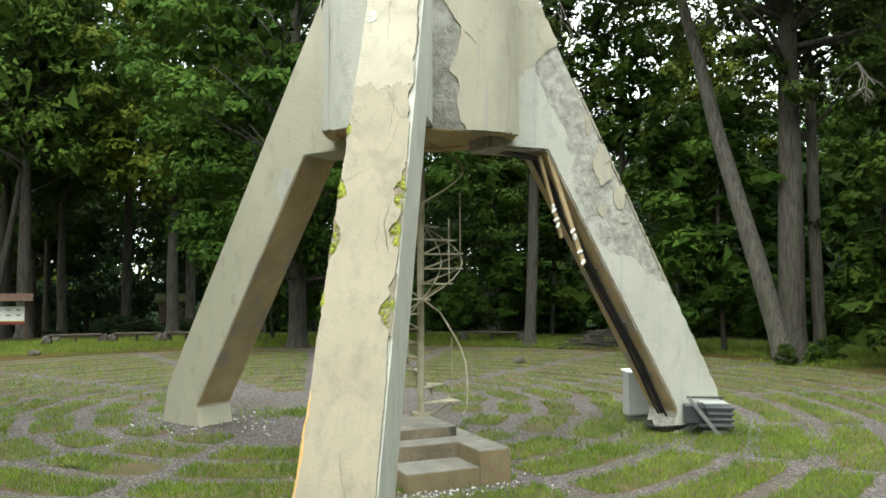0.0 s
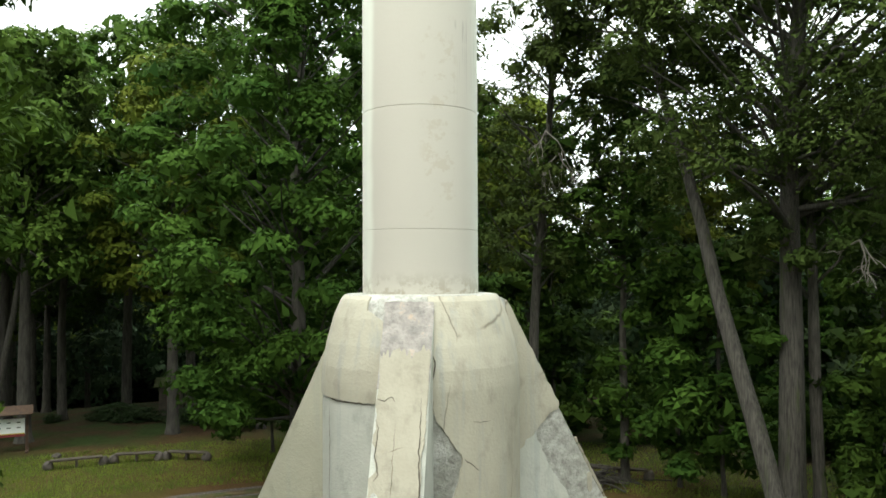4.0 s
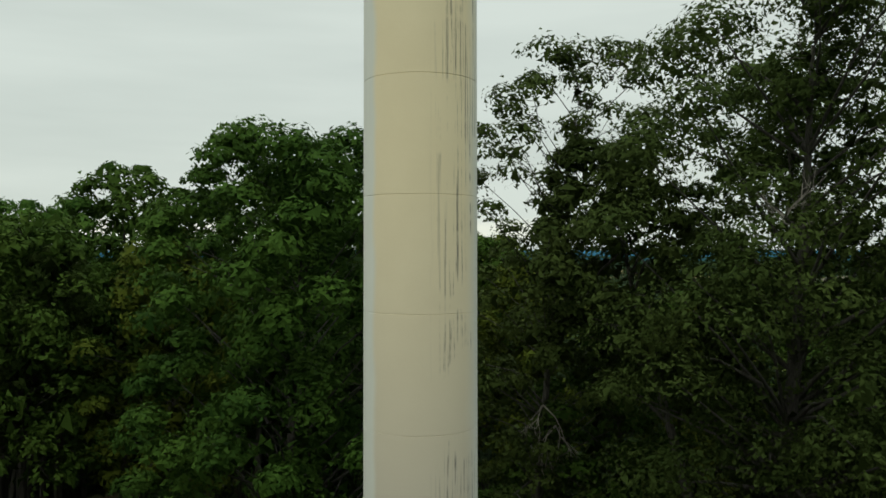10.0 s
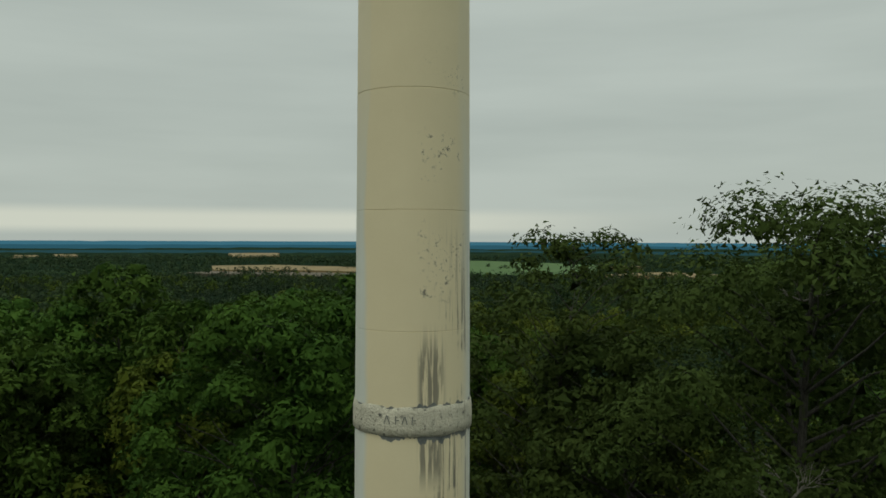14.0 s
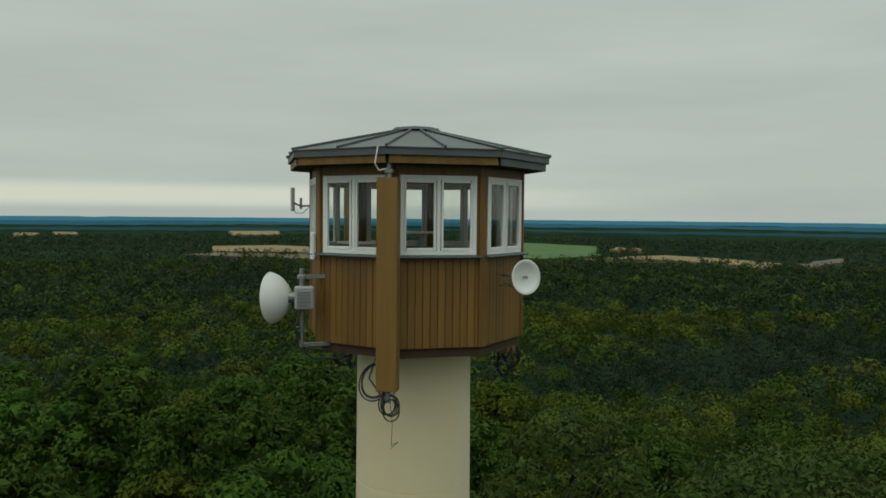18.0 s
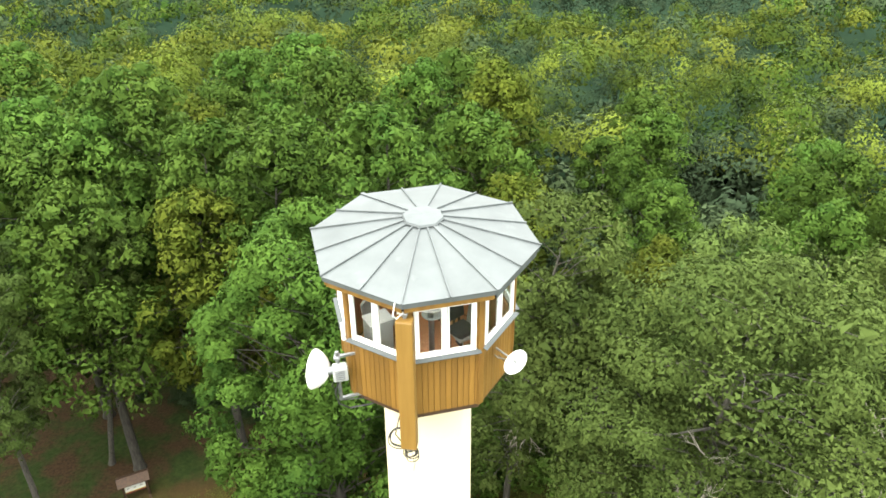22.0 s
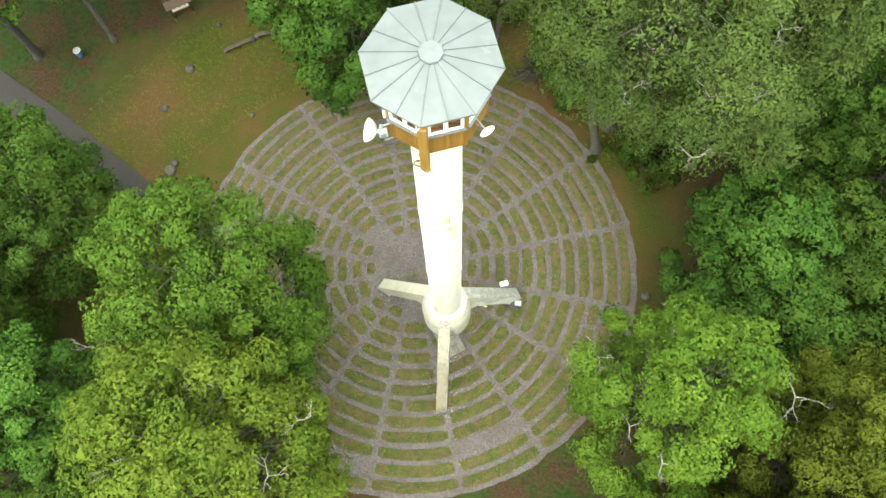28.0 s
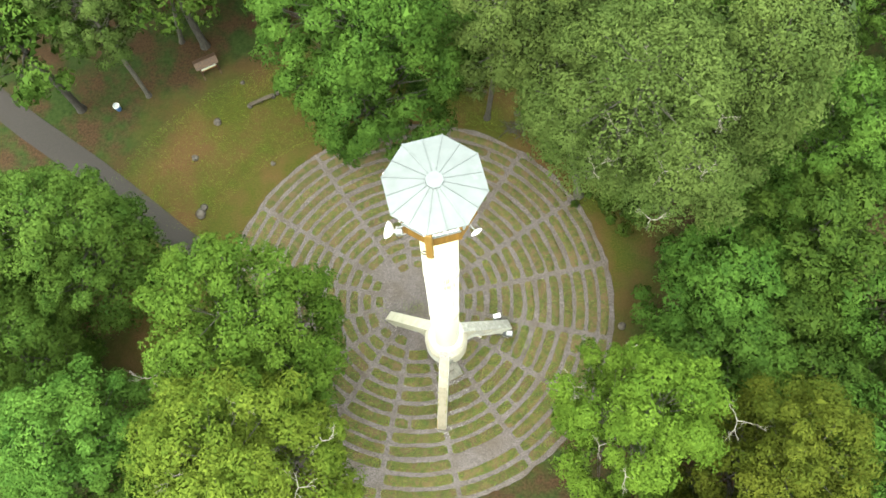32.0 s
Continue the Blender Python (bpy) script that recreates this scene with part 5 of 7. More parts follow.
roof = empty("roof", "", "")
roof.parent = cabin
bm = bmesh.new()
lo = [bm.verts.new(corner(k, R_EAVE - 0.08, Z_EAVE - 0.05)) for k in range(8)]
apex = bm.verts.new((0, 0, Z_TOP - 0.06))
for k in range(8):
    bm.faces.new((lo[k], lo[(k + 1) % 8], apex))
bm.faces.new(lo[::-1])
part("roof_deck", bm, DARKWOOD, roof)
R_CAP = 0.3
for k in range(8):
    a, b = corner(k, R_EAVE, Z_EAVE), corner(k + 1, R_EAVE, Z_EAVE)
    c, d = corner(k + 1, R_CAP, Z_TOP - 0.02), corner(k, R_CAP, Z_TOP - 0.02)
    for s0, s1 in ((0.0, 0.5), (0.5, 1.0)):
        bm = bmesh.new()
        vs = [bm.verts.new(v) for v in (a.lerp(b, s0), a.lerp(b, s1), d.lerp(c, s1), d.lerp(c, s0))]
        f = bm.faces.new(vs)
        ex = bmesh.ops.extrude_face_region(bm, geom=[f])
        for v in ex["geom"]:
            if isinstance(v, bmesh.types.BMVert):
                v.co.z -= 0.012
        bmesh.ops.recalc_face_normals(bm, faces=bm.faces[:])
        part("roof_sheet", bm, ZINC, roof)
        p, q = a.lerp(b, s0), d.lerp(c, s0)
        ln = (q - p).length
        rib_m = Matrix.Translation((p + q) / 2 + Vector((0, 0, 0.014))) @ (q - p).to_track_quat("X", "Z").to_matrix().to_4x4()
        wide = (k in (1, 5) and s0 == 0.0)
        part("standing_seam", box_bm((ln + 0.02, 0.07 if wide else 0.022, 0.02 if wide else 0.032), rib_m, 0.004), ZINC, roof)
bm = bmesh.new()
lo = [bm.verts.new(corner(k, R_CAP + 0.04, Z_TOP + 0.0)) for k in range(8)]
mid = [bm.verts.new(corner(k, R_CAP + 0.02, Z_TOP + 0.035)) for k in range(8)]
ap = bm.verts.new((0, 0, Z_TOP + 0.075))
bm.faces.new(lo[::-1])
for k in range(8):
    bm.faces.new((lo[k], lo[(k + 1) % 8], mid[(k + 1) % 8], mid[k]))
    bm.faces.new((mid[k], mid[(k + 1) % 8], ap))
part("roof_cap", bm, ZINC, roof, "small eight-sided sheet metal cap")

# furniture seen through the windows
ped = empty("pedestal_table", "small round grey table on a pedestal inside the cabin", "table", pose(0.12, -0.25, 31.645))
bm = bmesh.new()
add_ring_solid(bm, [(0.0, 0.0), (0.2, 0.0), (0.21, 0.02), (0.05, 0.05), (0.03, 0.12), (0.03, 1.02), (0.0, 1.02)], 24)
part("pedestal", bm, STEEL, ped, smooth=True)
bm = bmesh.new()
add_ring_solid(bm, [(0.0, 1.02), (0.17, 1.02), (0.18, 1.03), (0.17, 1.045), (0.0, 1.045)], 32)
part("tabletop", bm, GREYBOX, ped, smooth=True)


def stool_chair(label, mat, m):
    ob = empty("chair", label, "chair", m, "chairs in the cabin")
    bm = bmesh.new()
    add_box(bm, (0.46, 0.46, 0.08), pose(0, 0, 0.4), 0.02)
    part("seat", bm, mat, ob)
    bm = bmesh.new()
    add_box(bm, (0.44, 0.06, 0.46), pose(0, 0.22, 0.66, -8), 0.025)
    part("backrest", bm, mat, ob)
    for x in (-0.19, 0.19):
        for y in (-0.19, 0.19):
            part("leg", box_bm((0.04, 0.04, 0.37), pose(x, y, 0.185), 0.006), DARKWOOD, ob)


stool_chair("pale upholstered chair inside the cabin", GREYBOX, pose(0.66, 0.1, 31.645, 0, 0, -60))
stool_chair("pale upholstered chair inside the cabin", GREYBOX, pose(-0.8, 0.35, 31.645, 0, 0, 70))
stool_chair("dark upholstered chair inside the cabin", ANTHRACITE, pose(0.35, 0.72, 31.645, 0, 0, -15))

# ---- trees ----
def soft_mesh(name, v, normals, mat):
    """Leaves as triangles whose shading follows the round of their bough."""
    me = raw_mesh(name, v, np.arange(len(v)).reshape(-1, 3), mat, True)
    me.normals_split_custom_set_from_vertices(np.repeat(normals / (np.linalg.norm(normals, axis=1)[:, None] + 1e-9), 3, axis=0))
    return me


def leaf_cards(c, nr, size, rng):
    """One small pointed leaf at each place, turned to its normal."""
    n = len(c)
    nr = nr / (np.linalg.norm(nr, axis=1)[:, None] + 1e-9)
    t = np.cross(nr, rng.normal(0, 1, (n, 3)))
    t /= np.linalg.norm(t, axis=1)[:, None] + 1e-9
    b = np.cross(nr, t)
    s = (size * rng.uniform(0.6, 1.3, n))[:, None]
    v = np.empty((n, 3, 3))
    v[:, 2] = c - t * s * 0.55 + b * s * 0.1
    v[:, 1] = c + b * s * 0.5 - nr * s * 0.1
    v[:, 0] = c + t * s * 0.55 - b * s * 0.12
    return v.reshape(-1, 3)


def tree_meshes(name, height, crown_base, radius, clumps, leaves, leaf, mat, bark, seed, lean=(0, 0), girth=0.3, clump=0.22, fill=26, peak=0.42,
                wisp=0.0, core=900, limbs=0.6, drift=(0, 0), uneven=(0.82, 1.12)):
    """Trunk-with-limbs mesh and crown mesh of one kind of tree: leaves stand on domed clumps round the limb ends."""
    rng = np.random.default_rng(seed)
    rnd = random.Random(seed)
    bend = [(rnd.uniform(-0.3, 0.3), rnd.uniform(-0.3, 0.3)) for _ in range(8)]

    def stem(h):
        u = h / height
        i = min(6, int(u * 7))
        f = u * 7 - i
        wx = bend[i][0] * (1 - f) + bend[i + 1][0] * f
        wy = bend[i][1] * (1 - f) + bend[i + 1][1] * f
        over = max(0.0, (h - crown_base * 0.8) / (height - crown_base * 0.8))
        return Vector((lean[0] * u + wx * u + drift[0] * over, lean[1] * u + wy * u + drift[1] * over, h))

    def envelope(u):
        return radius * max(0.1, 1 - (abs(u - peak) / (1.04 - peak if u > peak else peak + 0.22)) ** 2.3) ** 0.5

    bm = bmesh.new()
    top_h = height * 0.88
    hs = [-0.4, 0.0, 0.35, 1.0] + [1.0 + (top_h - 1.0) * k / 9 for k in range(1, 10)]
    rs = [girth * 1.75, girth * 1.5, girth * 1.15, girth] + [girth * (1 - 0.92 * k / 9) + 0.02 for k in range(1, 10)]
    add_tube(bm, [stem(max(h, 0)) + Vector((0, 0, min(h, 0))) for h in hs], rs, 10)
    # a few great lobes give the crown its lumpy outline
    lobes = [(rnd.uniform(0, math.tau), rnd.uniform(0.1, 0.95), rnd.uniform(*uneven)) for _ in range(14 if uneven[0] < 0.8 else 9)]
    verts, soft = [], []
    span = height - crown_base
    for q in range(clumps):
        u = min(0.985, max(0.02, ((q + rnd.uniform(0, 1)) / clumps)))
        az = q * 2.39996 + rnd.uniform(-0.6, 0.6)
        k = min(lobes, key=lambda b: (1 - math.cos(az - b[0])) + 5 * (u - b[1]) ** 2)[2]
        cr = radius * clump * rnd.uniform(0.7, 1.3)
        outer = rnd.random() < 0.72
        rr = max(0.0, envelope(u) * k * (rnd.uniform(0.82, 1.0) if outer else rnd.uniform(0.2, 0.75)) - cr * 0.6)
        end = stem(crown_base + span * u * 0.99) + Vector((rr * math.cos(az), rr * math.sin(az), -cr * 0.6 * u))
        if rnd.random() < limbs:
            start = stem(max(crown_base * rnd.uniform(0.85, 1.35), end.z - rr * rnd.uniform(0.5, 1.1)))
            midp = start.lerp(end, 0.5) + Vector((rnd.uniform(-0.3, 0.3), rnd.uniform(-0.3, 0.3), rnd.uniform(-0.1, 0.5)))
            lr = max(0.025, girth * 0.3 * (1 - 0.6 * u))
            add_tube(bm, [start, start.lerp(midp, 0.5), midp, end], [lr, lr * 0.75, lr * 0.5, 0.015], 4, False)
        # leaves on the dome of the clump
        d = rng.normal(0, 1, (leaves, 3))
        d[:, 2] = np.where(rng.random(leaves) < 0.8, np.abs(d[:, 2]), d[:, 2])
        d /= np.linalg.norm(d, axis=1)[:, None]
        lump = 1 + 0.28 * np.sin(d[:, 0] * 5 + q) * np.cos(d[:, 1] * 6 + q * 2) + wisp * rng.normal(0, 0.3, leaves)
        c = np.array(end) + d * (cr * lump * rng.uniform(0.72, 1.02, leaves))[:, None] * np.array([1, 1, 0.66])
        c[:, 2] -= 0.12 * (np.linalg.norm(c[:, :2] - np.array(end)[:2], axis=1) / cr) ** 2 * cr
        verts.append(leaf_cards(c, d + rng.normal(0, 0.38, d.shape) + np.array([0, 0, 0.3]), leaf, rng))
        soft.append(d + rng.normal(0, 0.36, d.shape) + np.array([0.45 * rr / radius * math.cos(az), 0.45 * rr / radius * math.sin(az), 0.15 + 0.5 * (u - 0.5)]))
        if fill:
            d = rng.normal(0, 1, (fill, 3))
            verts.append(leaf_cards(np.array(end) + d * cr * 0.33 * np.array([1, 1, 0.6]), d + rng.normal(0, 0.6, d.shape), leaf * 2.6, rng))
            soft.append(d)
    # shaded inner foliage
    uu = rng.uniform(0.04, 0.9, core)
    az = rng.uniform(0, math.tau, core)
    er = np.array([envelope(x) for x in uu]) * rng.uniform(0.05, 0.55, core)
    st = np.array([stem(crown_base + span * x) for x in uu])
    c = st + np.stack([er * np.cos(az), er * np.sin(az), 0 * er], 1)
    verts.append(leaf_cards(c, rng.normal(0, 1, (core, 3)), leaf * 2.1, rng))
    soft.append(c - st + np.array([0, 0, 0.2]))
    trunk = link_mesh("trunk", bm, bark, True)
    return trunk, soft_mesh("crown", np.concatenate(verts), np.concatenate(soft), mat)


def plant(name, meshes, label, category, m, group=""):
    ob = empty(name, label, category, m, group)
    piece("trunk", meshes[0], ob)
    piece("crown", meshes[1], ob)
    return ob


NEAR = {
    "maple": tree_meshes("maple", 23.0, 2.6, 6.2, 165, 390, 0.235, MAPLE, BARK, 3, girth=0.32, clump=0.165, fill=14),
    "maple_a": tree_meshes("maple", 19.0, 2.8, 6.4, 185, 350, 0.21, GREENMAPLE, BARK, 34, girth=0.3, clump=0.15, fill=12),
    "maple_s": tree_meshes("maple", 20.5, 3.0, 5.2, 100, 250, 0.27, MAPLE, BARK, 44, girth=0.24, clump=0.2, fill=10, core=500),
    "maple_c": tree_meshes("maple", 21.5, 4.5, 5.2, 120, 380, 0.2, LIGHTMAPLE, BARK, 15, girth=0.28, clump=0.175, fill=8, core=500, limbs=0.8, uneven=(0.7, 1.14)),
    "ash": tree_meshes("ash", 26.5, 12.0, 6.2, 105, 360, 0.2, ASH, PALEBARK, 5, girth=0.36, clump=0.2, peak=0.55, wisp=0.28, fill=7, core=250, limbs=0.8, uneven=(0.6, 1.16)),
    "ash_s": tree_meshes("ash", 27.8, 10.5, 7.2, 135, 520, 0.165, ASH, PALEBARK, 25, girth=0.43, clump=0.195, peak=0.45, wisp=0.16, fill=8, core=400, limbs=0.8, drift=(-1.2, -5.6), uneven=(0.66, 1.24)),
    "ash_b": tree_meshes("ash", 24.5, 7.5, 3.6, 110, 240, 0.2, ASH, PALEBARK, 6, girth=0.2, lean=(1.1, 0.2), clump=0.19, peak=0.62, wisp=0.3, fill=7, core=150, limbs=0.8),
    "ash_d": tree_meshes("ash", 25.0, 7.5, 3.9, 120, 170, 0.185, ASH, PALEBARK, 6, girth=0.2, lean=(1.1, 0.2), clump=0.18, peak=0.6, wisp=0.3, fill=3, core=60, limbs=0.9, drift=(0.3, -4.2), uneven=(0.7, 1.16)),
    "lime": tree_meshes("lime", 21.0, 2.4, 6.2, 175, 360, 0.2, LIME, BARK, 7, girth=0.33, clump=0.155, fill=12),
    "oak": tree_meshes("oak", 20.0, 3.2, 5.7, 150, 360, 0.21, OAK, BARK, 8, girth=0.38, clump=0.175, fill=14),
    "lime_w": tree_meshes("lime", 20.0, 6.5, 4.6, 70, 140, 0.315, LIME, BARK, 17, girth=0.28, clump=0.24, fill=8, core=400),
    "oak_w": tree_meshes("oak", 20.0, 7.5, 4.8, 70, 140, 0.315, OAK, BARK, 18, girth=0.3, clump=0.24, fill=8, core=400),
    "tall": tree_meshes("elm", 22.0, 8.5, 4.1, 64, 135, 0.315, OAK, BARK, 9, girth=0.26, clump=0.26, fill=8, core=400),
    "tall_b": tree_meshes("elm", 23.5, 10.0, 3.9, 62, 135, 0.315, MAPLE, BARK, 10, girth=0.22, clump=0.26, fill=8, core=400),
    "sapling": tree_meshes("maple", 8.2, 0.8, 2.3, 34, 150, 0.24, MAPLE, BARK, 24, girth=0.06, clump=0.28, fill=10, core=80, limbs=0.0),
}
LABELS = {
    "maple": ("maple_tree", "broad maple with bright green layered leaves", "tree"),
    "maple_a": ("maple_tree", "wide-crowned maple with mid-green leaves at the maze edge", "tree"),
    "maple_s": ("maple_tree", "low dense maple with saturated green leaves beyond the maze", "tree"),
    "maple_c": ("maple_tree", "maple with light yellow-green leaves and pale dead twigs", "tree"),
    "ash_s": ("ash_tree", "great ash with a wide olive crown overhanging the clearing", "tree"),
    "ash_d": ("ash_tree", "slim ash with sparse olive crown bent towards the light", "tree"),
    "sapling": ("maple_sapling", "young maple sapling in the shade of the wood", "tree"),
    "ash": ("ash_tree", "tall ash with thin olive-green crown and pale bark", "tree"),
    "ash_b": ("ash_tree", "slim ash with sparse olive crown", "tree"),
    "lime": ("lime_tree", "lime tree with dense yellow-green crown", "tree"),
    "oak": ("oak_tree", "spreading oak with dark green leaves", "tree"),
    "lime_w": ("lime_tree", "woodland lime tree with yellow-green leaves", "tree"),
    "oak_w": ("oak_tree", "woodland oak with dull green leaves", "tree"),
    "tall": ("elm_tree", "tall woodland tree with straight dark trunk", "tree"),
    "tall_b": ("elm_tree", "slender woodland tree with bare lower trunk", "tree"),
}


def grow(kind, x, y, turn=0, scale=1.0, wide=None, group="trees round the clearing"):
    nm, lb, ct = LABELS[kind]
    ob = plant(nm, NEAR[kind], lb, ct, pose(x, y, land(x, y), 0, 0, turn), group)
    ob.scale = (wide or scale, wide or scale, scale)
    return ob


# trees round the clearing, one by one
for kind, x, y, turn, size, wide in (
        ("maple", -5.4, 18.6, 20, 1.05, 1.08), ("ash_d", 3.5, 19.6, 0, 1.07, 1.07), ("tall_b", 7.1, 19.0, 140, 0.72, 0.8), ("ash_s", 11.6, 14.6, 0, 1.0, 1.0), ("ash_b", 12.8, 15.2, 200, 1.05, 1.05), ("ash", 17.2, 11.5, 130, 1.0, 1.05),
        ("maple_s", 18.4, 3.6, 0, 0.62, 1.0), ("maple_s", 18.6, -1.6, 90, 0.58, 0.85), ("maple_c", 10.5, -6.0, 40, 1.0, 0.98), ("lime", 19.0, -8.0, 10, 0.93, 0.85), ("maple_s", 24.0, 6.0, 210, 0.8, 1.0), ("maple", 25.5, 11.5, 50, 0.8, 0.85),
        ("maple_a", -12.4, -0.4, 0, 0.98, 1.02), ("lime", -11.6, -8.0, 120, 1.0, 1.05), ("oak", -23.8, 5.8, 50, 0.95, 0.9), ("oak", -22.6, -7.0, 200, 0.85, 0.9), ("oak", -31.5, 6.0, 10, 0.95, 0.95),
        ("ash_b", -24.9, 22.3, 80, 0.95, 0.95), ("oak_w", -20.5, 27.0, 20, 1.06, 1.06), ("oak_w", -30.6, 21.3, 130, 1.05, 1.05), ("tall", -14.5, 33.6, 0, 1.05, 1.05), ("tall", -22.9, 35.6, 70, 1.05, 1.05), ("tall", -19.6, 37.0, 160, 1.15, 1.15), ("tall_b", -9.6, 30.0, 60, 1.0, 1.0),
        ("maple_s", 22.6, 0.2, 150, 0.56, 0.85), ("maple_s", 23.4, -4.6, 20, 0.6, 0.85), ("maple_s", 22.2, 8.4, 75, 0.62, 0.85), ("maple_s", 28.0, 0.8, 75, 0.7, 0.9), ("oak", -27.8, -1.2, 75, 0.8, 0.85), ("oak", -18.6, -13.0, 135, 0.8, 0.8),
        ("maple_s", 25.5, -9.0, 60, 0.95, 0.95), ("lime", 13.5, -15.5, 0, 0.9, 0.9)):
    grow(kind, x, y, turn, size, wide)
# saplings in front of the big trunks
for x, y, size in ((13.8, 11.0, 0.36), (9.0, 18.3, 0.42), (15.2, 13.6, 0.45), (-7.6, 24.0, 0.42), (2.6, 24.5, 0.4), (10.2, 17.0, 0.46), (17.6, 15.2, 0.5), (5.2, 26.0, 0.5)):
    grow("sapling", x, y, x * 40, size * 2.5, size * 2.8)
# the leaning ash
lean_m = tree_meshes("leaning_ash", 23.0, 14.5, 3.8, 60, 230, 0.25, ASH, PALEBARK, 21, lean=(-4.9, 3.6), girth=0.3, clump=0.22, wisp=0.55, fill=8, core=200)
plant("ash_tree", lean_m, "ash leaning far over on a mossy pale trunk", "tree", pose(10.6, 12.7, 0), "trees round the clearing")

other = plant("ash_tree", lean_m, "slim leaning woodland ash behind the notice board", "tree", pose(-22.6, 27.5, land(-22.6, 27.5), 0, 0, -144), "trees round the clearing")
other.scale = (0.62, 0.62, 0.85)

# low maples closing the gap behind the great ash
for x, y, turn, size in ((17.2, 30.6, 20, 0.6), (20.6, 31.6, 110, 0.64), (23.4, 35.6, 200, 0.66)):
    grow("maple_s", x, y, turn, size, size * 1.15, group="woodland trees")

# the wood behind: three seeded rows of trees
rng_w = random.Random(11)
spots = []
for tries in range(4000):
    a = rng_w.uniform(20, 160)
    r = rng_w.uniform(24, 62)
    x, y = -1 + r * math.cos(radians(a)) * 1.1, 6 + r * math.sin(radians(a))
    if math.hypot(x + 4, (y - 9) * 1.0) < 21.5 or (x < -17 and y < 28) or abs(x - 1) < 3 and y < 33:
        continue
    if 0.35 < x / (y + 11.4) < 0.5:
        continue
    if all(math.hypot(x - u, y - v) > 4.3 for u, v in spots):
        spots.append((x, y))
    if len(spots) > 54:
        break
for x, y in spots:
    grow(rng_w.choice(("tall", "tall", "tall_b", "oak_w", "oak_w", "lime_w")), x, y, rng_w.uniform(0, 360), rng_w.uniform(0.74, 0.92) if x > 6 else rng_w.uniform(0.9, 1.12), group="woodland trees")

# undergrowth
BUSH = tree_meshes("bush", 3.4, 0.1, 1.8, 26, 130, 0.2, MAPLE, BARK, 31, girth=0.05, clump=0.32, fill=10, core=80, limbs=0.0)
SHRUB = tree_meshes("shrub", 3.0, 0.05, 1.8, 26, 130, 0.16, FARLEAF, BARK, 33, girth=0.04, clump=0.32, fill=10, core=80, limbs=0.0)
for x, y, s in ((-18.4, 33.6, 1.0), (-16.9, 33.2, 0.8), (-19.9, 34.2, 0.7), (-14.6, 32.4, 0.8), (-13.0, 31.6, 0.7), (-23.0, 34.6, 0.5)):
    b = plant("low_shrub", SHRUB, "low dark ground shrub near the hut", "bush", pose(x, y, land(x, y), 0, 0, x * 50), "low shrubs by the hut")
    b.scale = (s, s * 0.7, s * 0.36)
for x, y, s in ((10.2, 11.8, 0.2), (12.4, 13.6, 0.24), (11.4, 12.6, 0.18)):
    b = plant("low_shrub", BUSH, "small leafy seedling bush at the foot of the ash", "bush", pose(x, y, land(x, y), 0, 0, x * 50), "seedling bushes")
    b.scale = (s, s, s)
rng_b = random.Random(5)
for tries in range(1500):
    a = rng_b.uniform(10, 170)
    x, y = -2 + rng_b.uniform(21, 40) * math.cos(radians(a)) * 1.15, 8 + rng_b.uniform(18, 30) * math.sin(radians(a))
    if math.hypot((x + 4) / 1.1, y - 8) < 20.5 or (x < -12 and y < 38) or (-0.44 < x / (y + 11.3) < -0.31 and y < 37):
        continue
    b = plant("hazel_bush", BUSH, "leafy hazel bush in the forest edge", "bush", pose(x, y, land(x, y), 0, 0, rng_b.uniform(0, 360)), "undergrowth bushes")
    s = rng_b.uniform(0.6, 1.25)
    b.scale = (s, s, s * rng_b.uniform(0.7, 1.1))
    if sum(1 for o in scene.objects if o.name.startswith("hazel_bush")) >= 60:
        break

